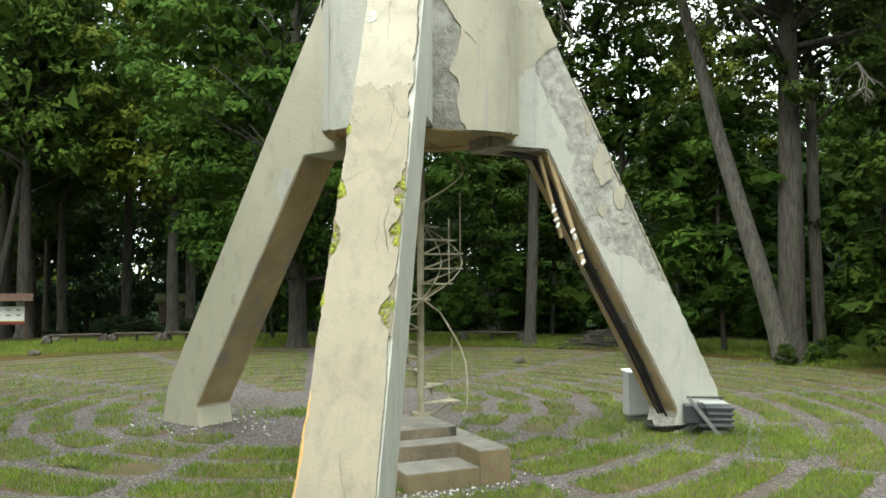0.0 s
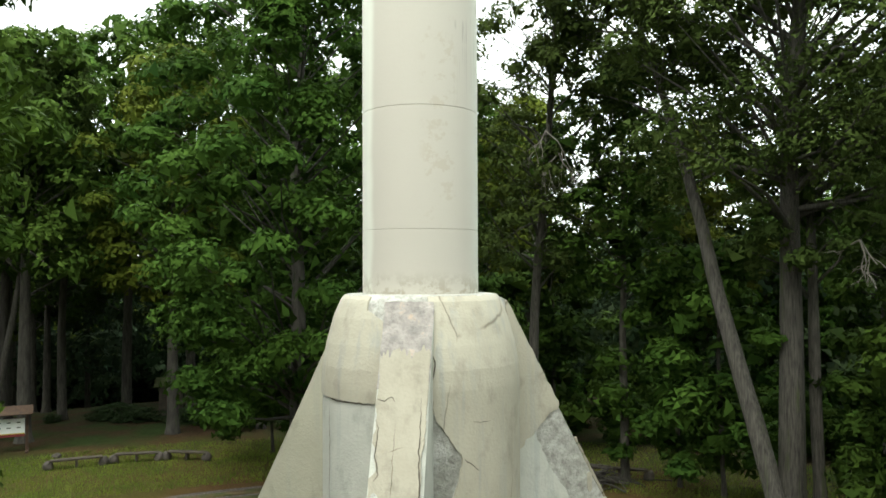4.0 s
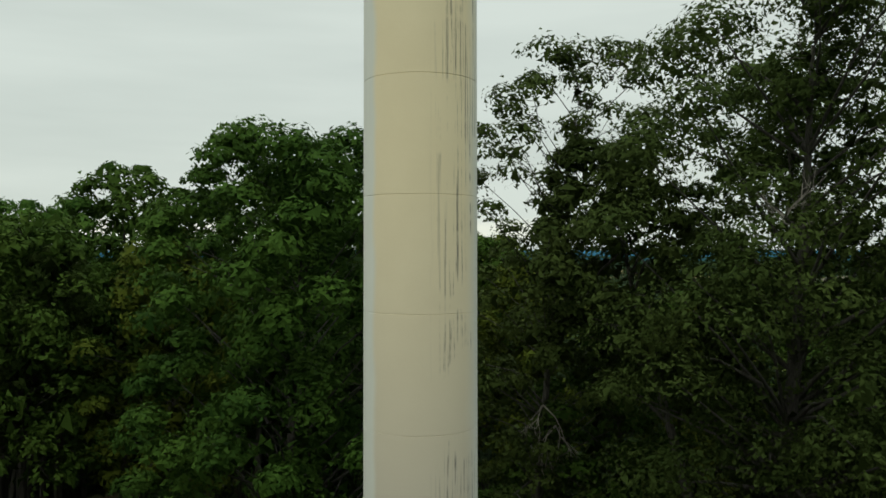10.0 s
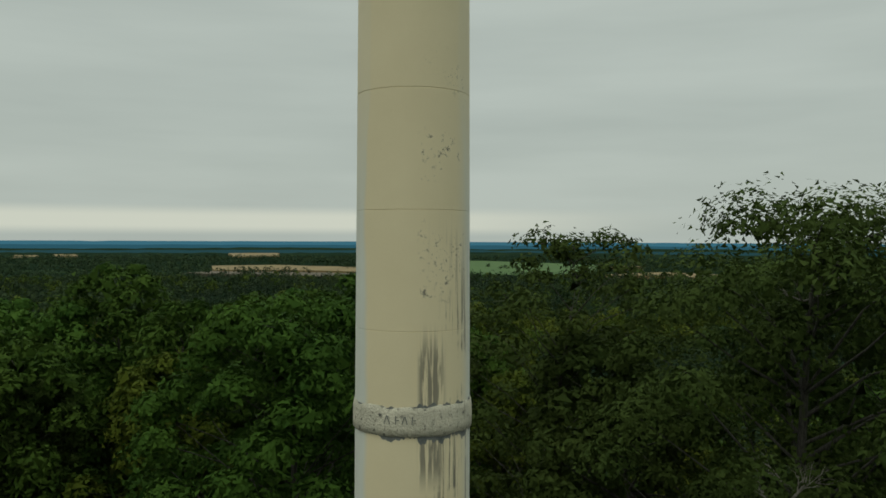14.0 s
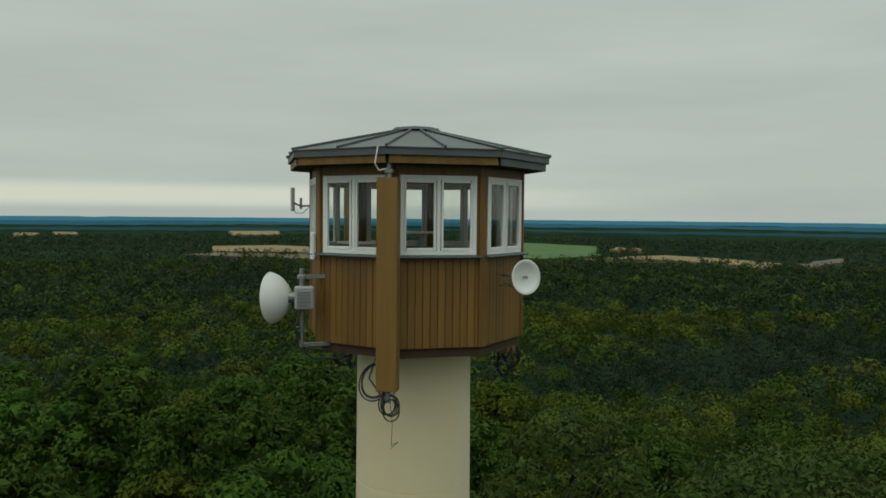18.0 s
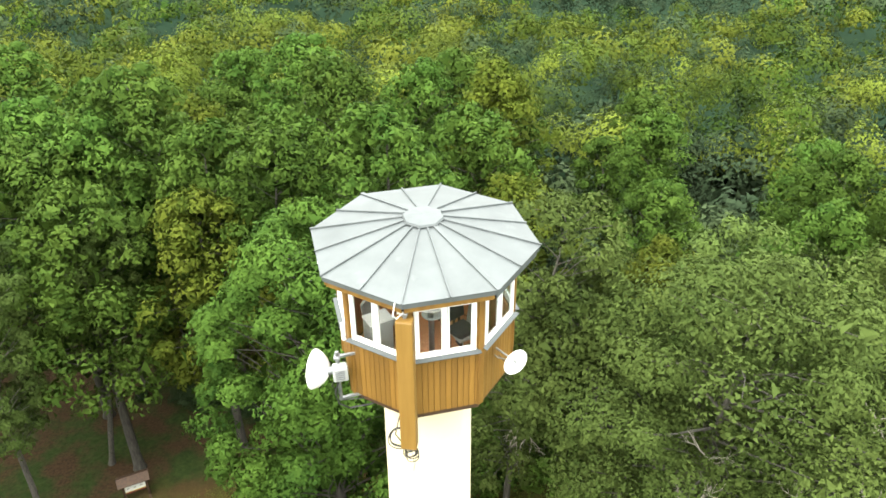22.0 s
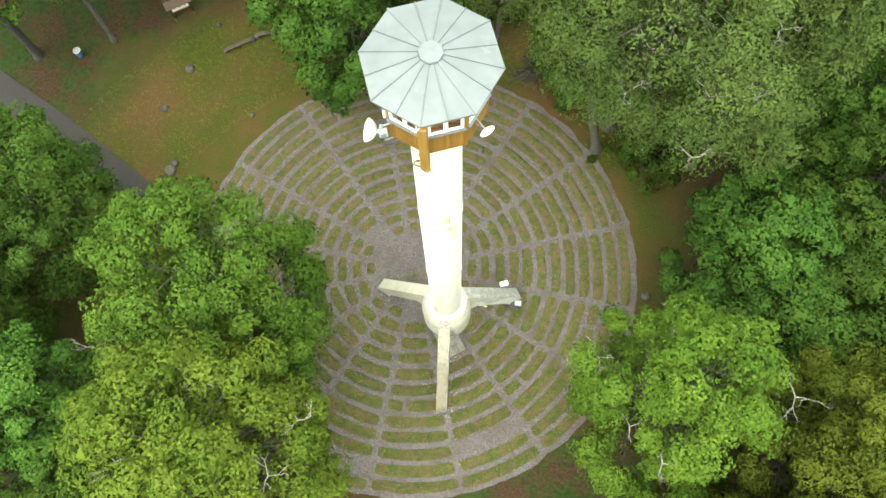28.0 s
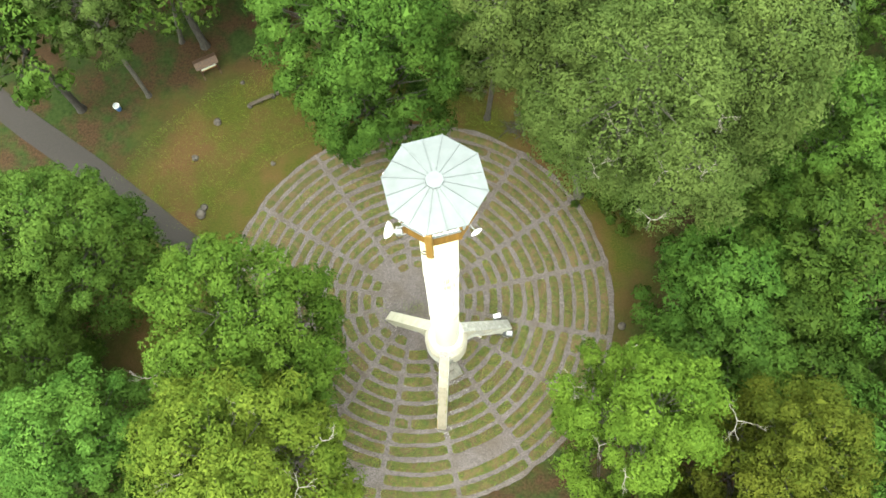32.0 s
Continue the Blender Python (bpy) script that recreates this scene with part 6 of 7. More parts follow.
# wider woods: crowns as joined masses, too many to count
def crown_mass(spots, cards, card, seed, mat, name, label, pointed=False):
    """Many crowns in one mesh: each a dome of lobes, each lobe a cap of leaf sprays, with one tone for each crown."""
    rng = np.random.default_rng(seed)
    n = len(spots)
    sp = np.array(spots)
    lobes = 24
    if pointed:
        u = rng.random((n, lobes))
        a = rng.uniform(0, math.tau, (n, lobes))
        w = (1 - u) ** 0.8
        ld = np.stack([np.cos(a) * w, np.sin(a) * w, u * 2 - 1], 2)
    else:
        ld = rng.normal(0, 1, (n, lobes, 3))
        ld[..., 2] = np.abs(ld[..., 2]) * 1.1 - 0.25
        ld /= np.linalg.norm(ld, axis=2)[..., None]
    sc = np.stack([sp[:, 3], sp[:, 3], sp[:, 4]], 1)
    centre = sp[:, None, :3] + ld * sc[:, None, :] * 0.66
    pick = rng.integers(0, lobes, (n, cards))
    lc = np.take_along_axis(centre, pick[..., None].repeat(3, 2), 1)
    d = rng.normal(0, 1, (n, cards, 3))
    d[..., 2] = np.abs(d[..., 2]) - 0.2
    d /= np.linalg.norm(d, axis=2)[..., None]
    lr = sp[:, 3][:, None] * rng.uniform(0.3, 0.44, (n, cards))
    c = (lc + d * lr[..., None] * np.array([1, 1, 0.8])).reshape(-1, 3)
    nr = (d + 0.7 * np.take_along_axis(ld, pick[..., None].repeat(3, 2), 1) + rng.normal(0, 0.3, d.shape)).reshape(-1, 3)
    nr /= np.linalg.norm(nr, axis=1)[:, None]
    t = np.cross(nr, rng.normal(0, 1, nr.shape))
    t /= np.linalg.norm(t, axis=1)[:, None]
    b = np.cross(nr, t)
    s = (np.repeat(sp[:, 3], cards) * card * rng.uniform(0.6, 1.3, n * cards))[:, None]
    v = np.empty((n * cards, 3, 3))
    v[:, 2], v[:, 1], v[:, 0] = c - t * s * 0.55, c + b * s * 0.5 - nr * s * 0.1, c + t * s * 0.55
    me = soft_mesh(name, v.reshape(-1, 3), (d + 1.5 * np.take_along_axis(ld, pick[..., None].repeat(3, 2), 1) + rng.normal(0, 0.15, d.shape)).reshape(-1, 3), mat)
    tone = me.attributes.new("tone", "FLOAT", "POINT")
    tone.data.foreach_set("value", np.repeat(rng.normal(0, 0.23, n), cards * 3).astype(np.float32))
    return tagged(new(name, me), label, "forest", kind="stuff")


rng_u = random.Random(41)
shade = []
while len(shade) < 190:
    a, r = radians(rng_u.uniform(8, 172)), rng_u.uniform(27, 62)
    x, y = -2 + r * math.cos(a) * 1.1, 8 + r * math.sin(a)
    if math.hypot(x + 4, y - 9) < 26 or (x < -11 and y < 39):
        continue
    rad = rng_u.uniform(2.4, 4.2)
    shade.append((x, y, land(x, y) + rng_u.uniform(1.2, 9.5), rad, rad * rng_u.uniform(0.8, 1.2)))
while len(shade) < 480:
    a, r = radians(rng_u.uniform(5, 175)), rng_u.uniform(50, 95)
    x, y = -2 + r * math.cos(a), 8 + r * math.sin(a)
    if y < 12:
        continue
    rad = rng_u.uniform(3.0, 5.0)
    if 0.35 < x / (y + 11.4) < 0.5 and rng_u.random() < 0.5:
        continue
    shade.append((x, y, land(x, y) + (rng_u.uniform(2.0, 9.0) if len(shade) < 330 else rng_u.uniform(3.0, 11.0)), rad, rad))
while len(shade) < 620:
    a, r = radians(rng_u.uniform(5, 175)), rng_u.uniform(62, 96)
    x, y = -2 + r * math.cos(a), 8 + r * math.sin(a)
    if y > 12:
        shade.append((x, y, land(x, y) + rng_u.uniform(1.0, 5.5), 4.2, 4.2))
# forest shade is put into the understory by its dark leaf colours
crown_mass(shade[:100], 300, 0.17, 51, SPRUCE, "understory", "understory between the trunks of the wood, shade put in by dark leaves")
crown_mass(shade[100:190], 300, 0.17, 52, FARLEAF, "understory", "hazel and maple understory of the wood, shade put in by dark leaves")
crown_mass(shade[190:], 220, 0.22, 53, SPRUCE, "understory", "understory at the back of the wood, shade put in by deep green leaves")

# unseen wood added round the near side of the clearing to block low light
rng_s = random.Random(63)
back = []
while len(back) < 210:
    a, r = radians(rng_s.uniform(178, 362)), rng_s.uniform(27, 62)
    x, y = -2 + r * math.cos(a), 2 + r * math.sin(a)
    if any(math.hypot(x - q[0], y - q[1]) < 3.6 for q in back) or y > -13 and -36 < x < 28:
        continue
    rad = rng_s.uniform(3.6, 5.2)
    back.append((x, y, land(x, y) + rng_s.uniform(8.0, 14.5), rad, rad * 1.5))
crown_mass(back[:110], 420, 0.2, 54, OAKWOOD, "near_side_wood", "unseen oak crowns added on the near side of the clearing to block low light")
crown_mass(back[110:], 420, 0.2, 55, LIME, "near_side_wood", "unseen lime crowns added on the near side of the clearing to block low light")

FIELDS = [  # fields on low rises in the lowland: kind and corners
    ("straw", ((-319, 1078), (-238, 1119), (-46, 1005), (-55, 875), (-158, 927), (-272, 926))),
    ("brown", ((-285, 850), (-264, 895), (-138, 875), (-54, 850), (-123, 782))),
    ("green", ((-71, 1376), (72, 1423), (240, 1223), (187, 927), (111, 853), (26, 876), (-6, 1012), (-51, 1080))),
    ("straw", ((157, 856), (271, 943), (326, 872), (351, 792), (299, 715), (271, 800), (235, 850))),
    ("straw", ((-551, 2010), (-436, 2071), (-354, 1690), (-438, 1636))), ("straw", ((-903, 1643), (-860, 1654), (-777, 1489), (-778, 1412))),
    ("straw", ((-875, 1750), (-830, 1765), (-745, 1583), (-768, 1533))), ("straw", ((263, 1186), (296, 1151), (275, 1068), (236, 1099))),
    ("brown", ((355, 775), (466, 901), (425, 819), (345, 720))),
]


def in_field(x, y, front=90):
    return any(inside(c, x, y) or inside(c, x * (1 + front / max(y, 1)), y + front) for _, c in FIELDS)


rng_f = random.Random(77)
for band, (r0, r1, count, cards, card, w0, w1) in enumerate(((56, 98, 170, 950, 0.103, -50, 50), (95, 175, 470, 390, 0.157, -50, 50), (170, 330, 2300, 125, 0.26, -46, 46), (320, 720, 6500, 36, 0.42, -40, 40), (700, 1500, 13000, 13, 0.62, -40, 40))):
    groups = {"lime": [], "oak": [], "dark": [], "spruce": []}
    cells = {}
    for q in range(count):
        for tries in range(6):
            az = radians(90 + rng_f.uniform(w0, w1))
            r = math.sqrt(rng_f.uniform(r0 * r0, r1 * r1))
            x, y = -2 + r * math.cos(az), 6 + r * math.sin(az)
            cell = (int(x // 6), int(y // 6))
            near = [c for i in (-1, 0, 1) for j in (-1, 0, 1) for c in cells.get((cell[0] + i, cell[1] + j), ())]
            if band > 2 or all(math.hypot(x - u, y - v) > 5.2 for u, v in near):
                break
        else:
            continue
        if in_field(x, y):
            continue
        cells.setdefault(cell, []).append((x, y))
        patch = noise.noise((x * 0.012, y * 0.012, 3))
        kind = rng_f.choice((("lime", "lime", "oak", "oak", "dark", "spruce"), ("lime", "lime", "oak", "oak", "dark", "spruce"), ("oak", "lime", "oak", "lime", "dark", "spruce"), ("spruce", "dark", "spruce", "dark", "oak"), ("spruce", "spruce", "dark"))[band])
        if patch > 0.22 and band > 1:
            kind = "spruce"
        elif patch < -0.25 and band < 3:
            kind = "lime"
        if kind == "spruce":
            top, rad, hg = rng_f.uniform(15, 21), rng_f.uniform(2.2, 3.2), rng_f.uniform(6, 9)
        else:
            top, rad = rng_f.uniform(12, 19.5), rng_f.uniform(3.4, 5.6)
            hg = rad * rng_f.uniform(0.9, 1.3)
        groups[kind].append((x, y, land(x, y) + top - hg, rad, hg))
        if kind == "spruce" and band == 2:
            x, y = x + rng_f.uniform(2, 4), y + rng_f.uniform(-4, 4)
            groups[kind].append((x, y, land(x, y) + top - hg - rng_f.uniform(0, 3), rad, hg))
    for kind, sp in groups.items():
        if sp:
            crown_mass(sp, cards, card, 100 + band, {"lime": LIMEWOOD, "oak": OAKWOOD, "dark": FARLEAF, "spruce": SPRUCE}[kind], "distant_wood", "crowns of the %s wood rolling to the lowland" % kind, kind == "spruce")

# canopy floor under the crowns and the far forest out to the horizon
def canopy_sheet(name, radii, seg, bumps, sink, label):
    verts, faces = [], []
    for r in radii:
        for k in range(seg):
            a = math.tau * k / seg
            x, y = -2 + r * math.cos(a), 6 + r * math.sin(a)
            h = sink + bumps * noise.noise((x * 0.05, y * 0.05, 1)) + bumps * 0.8 * noise.noise((x * 0.13, y * 0.13, 5))
            if in_field(x, y, 0):
                h = -1.0
            verts.append((x, y, land(x, y) + h))
    for i in range(len(radii) - 1):
        for k in range(seg):
            faces.append((i * seg + k, (i + 1) * seg + k, (i + 1) * seg + (k + 1) % seg, i * seg + (k + 1) % seg))
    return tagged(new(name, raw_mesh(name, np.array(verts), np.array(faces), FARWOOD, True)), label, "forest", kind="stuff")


canopy_sheet("forest_canopy", [75 * 1.045 ** k for k in range(96)], 420, 3.2, 6.5, "dark closed forest canopy, tinted blue for distance haze")
for kind, corners in FIELDS:
    bm = bmesh.new()
    mx, my = sum(c[0] for c in corners) / len(corners), sum(c[1] for c in corners) / len(corners)
    add_prism(bm, ragged(corners, 30, 5, int(abs(mx))), (1, 0, 0), (0, 1, 0), (0, 0, 1), 12.0, (0, 0, land(mx, my) - 3.0))
    bmesh.ops.recalc_face_normals(bm, faces=bm.faces[:])
    tagged(new("field", link_mesh("field", bm, {"straw": FIELD_STRAW, "green": FIELD_GREEN, "brown": FIELD_BROWN}[kind])), "%s field on a low rise far off" % {"straw": "ripe straw-coloured grain", "green": "bright green crop", "brown": "ploughed brown"}[kind], "field", "fields", "structure")

# copses and hedge rows between the fields
copse = []
for x0, y0, x1, y1, count in ((-232, 860, -150, 850, 26), (-45, 850, 5, 905, 26), (235, 1010, 262, 1040, 14), (270, 800, 310, 700, 16), (60, 1060, 110, 1000, 7), (-120, 1010, -50, 985, 14)):
    for q in range(count):
        x, y = x0 + (x1 - x0) * q / count + rng_f.gauss(0, 5), y0 + (y1 - y0) * q / count + rng_f.gauss(0, 9)
        rad = rng_f.uniform(3.4, 5.4)
        copse.append((x, y, land(x, y) + rng_f.uniform(8, 12), rad, rad * 1.3))
crown_mass(copse, 40, 0.42, 131, FARLEAF, "copse", "dark copses and hedge trees between the fields")

# glowing backdrop rings: the farthest woods with distance haze in their colour
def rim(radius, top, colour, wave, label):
    m = bpy.data.materials.new("far_woods_haze_glow")
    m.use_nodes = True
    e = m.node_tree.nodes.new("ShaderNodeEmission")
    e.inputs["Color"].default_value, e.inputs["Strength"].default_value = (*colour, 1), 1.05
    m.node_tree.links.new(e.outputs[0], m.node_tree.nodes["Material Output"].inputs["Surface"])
    bm = bmesh.new()
    lo, hi = [], []
    for k in range(361):
        a = math.tau * k / 360
        x, y = radius * math.cos(a), radius * math.sin(a)
        lo.append(bm.verts.new((x, y, -40))), hi.append(bm.verts.new((x, y, top + wave * noise.noise((k * 0.6, radius, 0)) + wave * 0.5 * noise.noise((k * 3.1, radius, 0)))))
    for k in range(360):
        bm.faces.new((lo[k], lo[k + 1], hi[k + 1], hi[k]))
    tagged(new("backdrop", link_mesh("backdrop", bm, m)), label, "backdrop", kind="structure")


rim(4650, 8, (0.06, 0.19, 0.27), 2.5, "glowing haze-blue backdrop of woods at the horizon")
rim(3300, -1, (0.035, 0.12, 0.17), 3.0, "glowing haze-toned backdrop of far woods below the horizon")
rim(2300, -8, (0.026, 0.075, 0.088), 3.0, "glowing dark backdrop of hazy lowland woods")

# ---- turf beds of the maze ----
def bed_mesh(r0, r1, a0, a1, seed):
    """A low cushion of turf between two arcs, with an uneven rim."""
    bm = bmesh.new()
    n = max(3, int((a1 - a0) * (r0 + r1) / 2 / 0.16))
    rows = []
    for j in range(5):
        f = (0, 0.12, 0.5, 0.88, 1)[j]
        row = []
        for i in range(n + 1):
            g = i / n
            e = min(g, 1 - g)
            rim = j in (0, 4) or i in (0, n)
            a = a0 + (a1 - a0) * g
            w = 0.5 + (f - 0.5) * (1 - 0.25 * max(0, 1 - e * n * 0.5))
            r = r0 + (r1 - r0) * w + 0.09 * noise.noise((a * 9 + seed, r0, j * 0.7)) + 0.05 * noise.noise((a * r0 * 4.5 + seed, r0, j * 1.7))
            z = 0.008 if rim else 0.035 + 0.015 * noise.noise((a * 12, r, seed))
            row.append(bm.verts.new((r * math.cos(a), r * math.sin(a), z)))
        rows.append(row)
    for p, q in zip(rows, rows[1:]):
        for i in range(n):
            bm.faces.new((p[i], q[i], q[i + 1], p[i + 1]))
    return link_mesh("turf_bed", bm, TURF, True)


rng_m = random.Random(9)
bed_list = []
SPOKES = [radians(11.4 + 22.5 * k + rng_m.uniform(-1.2, 1.2)) for k in range(17)]
SPOKES[16] = SPOKES[0] + math.tau
for k in range(16):
    # the rings lie closer together on the far side
    ring = RING - 0.07 * math.sin((SPOKES[k] + SPOKES[k + 1]) / 2)
    count = int((MAZE_R - 2.6) / ring)
    for q in range(count):
        r = MAZE_R - 0.34 - ring * (q + 1) + 0.28 + rng_m.uniform(-0.04, 0.04)
        bed = ring - rng_m.uniform(0.25, 0.33)
        half = rng_m.uniform(0.12, 0.22) / (r + bed / 2)
        a0, a1 = SPOKES[k] + half, SPOKES[k + 1] - half
        if rng_m.random() < 0.02 or (a1 - a0) * r < 0.3:
            continue
        if rng_m.random() < 0.06 and r > 7:
            am = a0 + (a1 - a0) * rng_m.uniform(0.3, 0.7)
            bed_list += [(r, r + bed, a0, am - 0.1 / r), (r, r + bed, am + 0.1 / r, a1)]
        else:
            bed_list.append((r, r + bed, a0, a1))
for i, (r0, r1, a0, a1) in enumerate(bed_list):
    piece("turf_bed", bed_mesh(r0, r1, a0, a1, i * 1.7), maze)

# ---- aerials and cables on the cabin ----
def lathe_bm(profile, seg=32):
    bm = bmesh.new()
    add_ring_solid(bm, profile, seg)
    bmesh.ops.remove_doubles(bm, verts=bm.verts[:], dist=0.0005)
    bmesh.ops.recalc_face_normals(bm, faces=bm.faces[:])
    return bm


def coil(parent, centre, radius, turns, axis_m, seed, thick=0.009):
    rng = random.Random(seed)
    for i in range(turns):
        r = radius * rng.uniform(0.82, 1.08)
        dx, dz = rng.uniform(-0.03, 0.03), rng.uniform(-0.04, 0.04)
        part("cable_loop", tube_bm([axis_m @ Vector((r * 0.75 * math.cos(math.tau * q / 18) + dx, 0.012 * i + 0.01 * math.sin(q), r * math.sin(math.tau * q / 18) + dz)) + Vector(centre) for q in range(19)], thick, 5), BLACK, parent)


for n_p, k in enumerate((0, 3, 5)):
    az = A0 + 45 * k
    post = empty("mast_cover", "ochre painted wooden box round an aerial mast, cables hanging below", "mast cover", pose(0, 0, 0, 0, 0, az + 90) @ pose(0, -1.69, 0), "mast covers")
    part("casing", box_bm((0.25, 0.19, 2.5), pose(0, 0, 32.38), 0.01), POSTWOOD, post)
    part("casing_lid", box_bm((0.24, 0.18, 0.015), pose(0, 0, 33.638, 3), 0.004), POSTWOOD, post)
    part("mast", tube_bm([(0, 0.02, 30.98), (0, 0.02, 33.88)], 0.03, 10), STEEL, post)
    part("mast_clamp", box_bm((0.1, 0.3, 0.05), pose(0, 0.12, 33.72), 0.008), STEEL, post)
    part("mast_clamp", box_bm((0.08, 0.34, 0.05), pose(0, 0.14, 31.5), 0.008), STEEL, post)
    for j in range(4):
        part("connector", tube_bm([(-0.08 + 0.05 * j, 0.03, 31.14), (-0.08 + 0.05 * j, 0.03, 30.98)], 0.014, 6), STEEL, post)
    coil(post, (0.02, 0.0, 30.93), 0.14, 5, Matrix.Rotation(0.2, 3, "Z"), 40 + n_p)
    coil(post, (-0.16, 0.04, 31.2), 0.25, 4, Matrix.Rotation(0.35, 3, "Y"), 50 + n_p)
    part("cable", tube_bm([(-0.05, 0.05, 31.0), (-0.25, 0.1, 31.25), (-0.2, 0.3, 31.5), (0, 0.5, 31.52)], 0.011, 6), BLACK, post)
    if k == 5:
        coil(post, (0.2, 0.0, 31.08), 0.22, 5, Matrix.Rotation(0.3, 3, "Y"), 70)
    if k == 3:
        coil(post, (0.0, 0.0, 31.0), 0.24, 5, Matrix.Rotation(0.2, 3, "Z"), 71)
    if k == 0:
        part("loose_wire", tube_bm([(0.03, 0.0, 31.0), (0.05, 0.05, 30.7), (0.03, 0.08, 30.45), (-0.02, 0.75, 30.3), (-0.13, 0.75, 30.2)], 0.004, 4), BLACK, post)
        part("loose_wire", tube_bm([(-0.1, -0.14, 34.0), (-0.13, -0.16, 33.8), (-0.09, -0.12, 33.72), (-0.02, 0.0, 33.75)], 0.01, 6), DISHWHITE, post, "white cable looping down from the eave")

# deep dish with its radio, on a pole beside the wall
dish = empty("dish_antenna", "deep white microwave dish with grey radio unit on a steel pole", "antenna", pose(-1.4, -1.02, 0))
bowl = lathe_bm([(0.0, 0.0), (0.06, 0.004), (0.14, 0.05), (0.22, 0.12), (0.29, 0.22), (0.325, 0.33), (0.33, 0.335), (0.315, 0.335), (0.28, 0.235), (0.2, 0.13), (0.1, 0.05), (0.0, 0.02)])
aim = Matrix.Translation((-0.12, -0.02, 32.16)) @ Vector((-0.95, 0.22, -0.06)).to_track_quat("Z", "Y").to_matrix().to_4x4() @ Matrix.Diagonal((1, 1, 0.78, 1))
part("reflector", bowl, DISHWHITE, dish, "white parabolic bowl", True, m=aim)
part("radome", lathe_bm([(0.0, 0.36), (0.2, 0.352), (0.324, 0.334)]), DISHWHITE, dish, "pale front cover", True, m=aim)
part("pole", tube_bm([(0.02, 0, 31.53), (0.02, 0, 32.52)], 0.032, 10), STEEL, dish)
part("cable", tube_bm([(0.03, -0.1, 32.02), (-0.04, -0.14, 31.8), (0.0, -0.12, 31.55), (0.16, -0.06, 31.4), (0.5, 0.05, 31.38), (0.85, 0.2, 31.5)], 0.014, 6), BLACK, dish)
part("radio_unit", box_bm((0.24, 0.16, 0.29), pose(0.06, -0.06, 32.16, 0, 0, 12), 0.02), GREYBOX, dish, "grey finned radio box")
for j in range(5):
    part("radio_fin", box_bm((0.15, 0.02, 0.012), pose(0.07, -0.15, 32.08 + 0.04 * j, 0, 0, 12)), STEEL, dish)
part("hub", tube_bm([(-0.14, -0.02, 32.16), (0.0, -0.01, 32.16)], [0.075, 0.06], 12), STEEL, dish)
part("arm", box_bm((0.36, 0.045, 0.05), pose(0.18, 0.06, 32.42, 0, 0, 20), 0.004), STEEL, dish)
part("arm", box_bm((0.36, 0.045, 0.05), pose(0.2, 0.06, 31.56, 0, 0, 20), 0.004), STEEL, dish)
part("clamp", box_bm((0.1, 0.12, 0.05), pose(0.02, 0, 32.42), 0.006), STEEL, dish)
part("cable", tube_bm([(0.0, -0.06, 32.05), (-0.1, -0.05, 31.9), (-0.02, -0.04, 31.7), (0.05, 0, 31.52), (0.4, 0.1, 31.47), (0.7, 0.2, 31.5)], 0.01, 6), BLACK, dish)

small = empty("dish_antenna", "small shallow white dish on a bent arm at the wall", "antenna", pose(1.38, -1.16, 32.45))
aim = Vector((0.5, -0.85, 0.06)).to_track_quat("Z", "Y").to_matrix().to_4x4()
part("reflector", lathe_bm([(0.0, 0.0), (0.1, 0.012), (0.18, 0.045), (0.215, 0.075), (0.22, 0.078), (0.212, 0.084), (0.17, 0.055), (0.09, 0.022), (0.0, 0.012)]), DISHWHITE, small, "shallow white bowl", True, m=aim)
part("feed", tube_bm([aim @ Vector((0, 0, 0.0)), aim @ Vector((0, 0, 0.09))], [0.012, 0.02], 8), STEEL, small)
part("arm", tube_bm([(0, 0, 0), (-0.1, 0.12, 0.0), (-0.24, 0.3, 0.0)], 0.016, 6), STEEL, small)
part("arm", tube_bm([(-0.02, 0.04, -0.04), (-0.22, 0.2, -0.12), (-0.26, 0.28, -0.13)], 0.01, 6), STEEL, small)
part("cable", tube_bm([(0.0, 0.02, -0.03), (-0.05, 0.05, -0.16), (-0.12, 0.12, -0.13), (-0.2, 0.25, -0.1)], 0.006, 5), BLACK, small)

panel = empty("panel_antenna", "thin white panel antenna on a small arm beside the cabin", "antenna", pose(-1.79, 0.5, 33.42))
part("plate", box_bm((0.03, 0.2, 0.34), pose(0, 0, 0), 0.008), DISHWHITE, panel)
part("arm", tube_bm([(0.01, 0, -0.05), (0.12, 0.0, -0.1), (0.37, -0.08, -0.08)], 0.014, 6), STEEL, panel)
part("bracket", box_bm((0.03, 0.05, 0.16), pose(0.12, 0, -0.06), 0.004), STEEL, panel)
part("cable", tube_bm([(0.0, 0, -0.12), (0.05, 0, -0.2), (0.15, 0.0, -0.2), (0.24, 0.03, -0.1)], 0.005, 5), BLACK, panel)
flat = empty("panel_antenna", "narrow white antenna tube on the cabin corner", "antenna", pose(-1.27, -0.86, 32.8))
part("plate", box_bm((0.07, 0.05, 0.36), pose(0, 0, 0), 0.02), DISHWHITE, flat)
part("bracket", box_bm((0.1, 0.05, 0.03), pose(0.06, 0.02, 0), 0.004), STEEL, flat)

# inside the cabin
table = empty("viewing_table", "round white viewing table on a grey column inside the cabin", "table", pose(0.1, -0.35, 31.62))
part("tabletop", lathe_bm([(0.0, 1.34), (0.26, 1.34), (0.27, 1.355), (0.26, 1.37), (0.0, 1.37)], 24), DISHWHITE, table)
part("column", tube_bm([(0, 0, 0), (0, 0, 1.34)], 0.045, 12), STEEL, table)
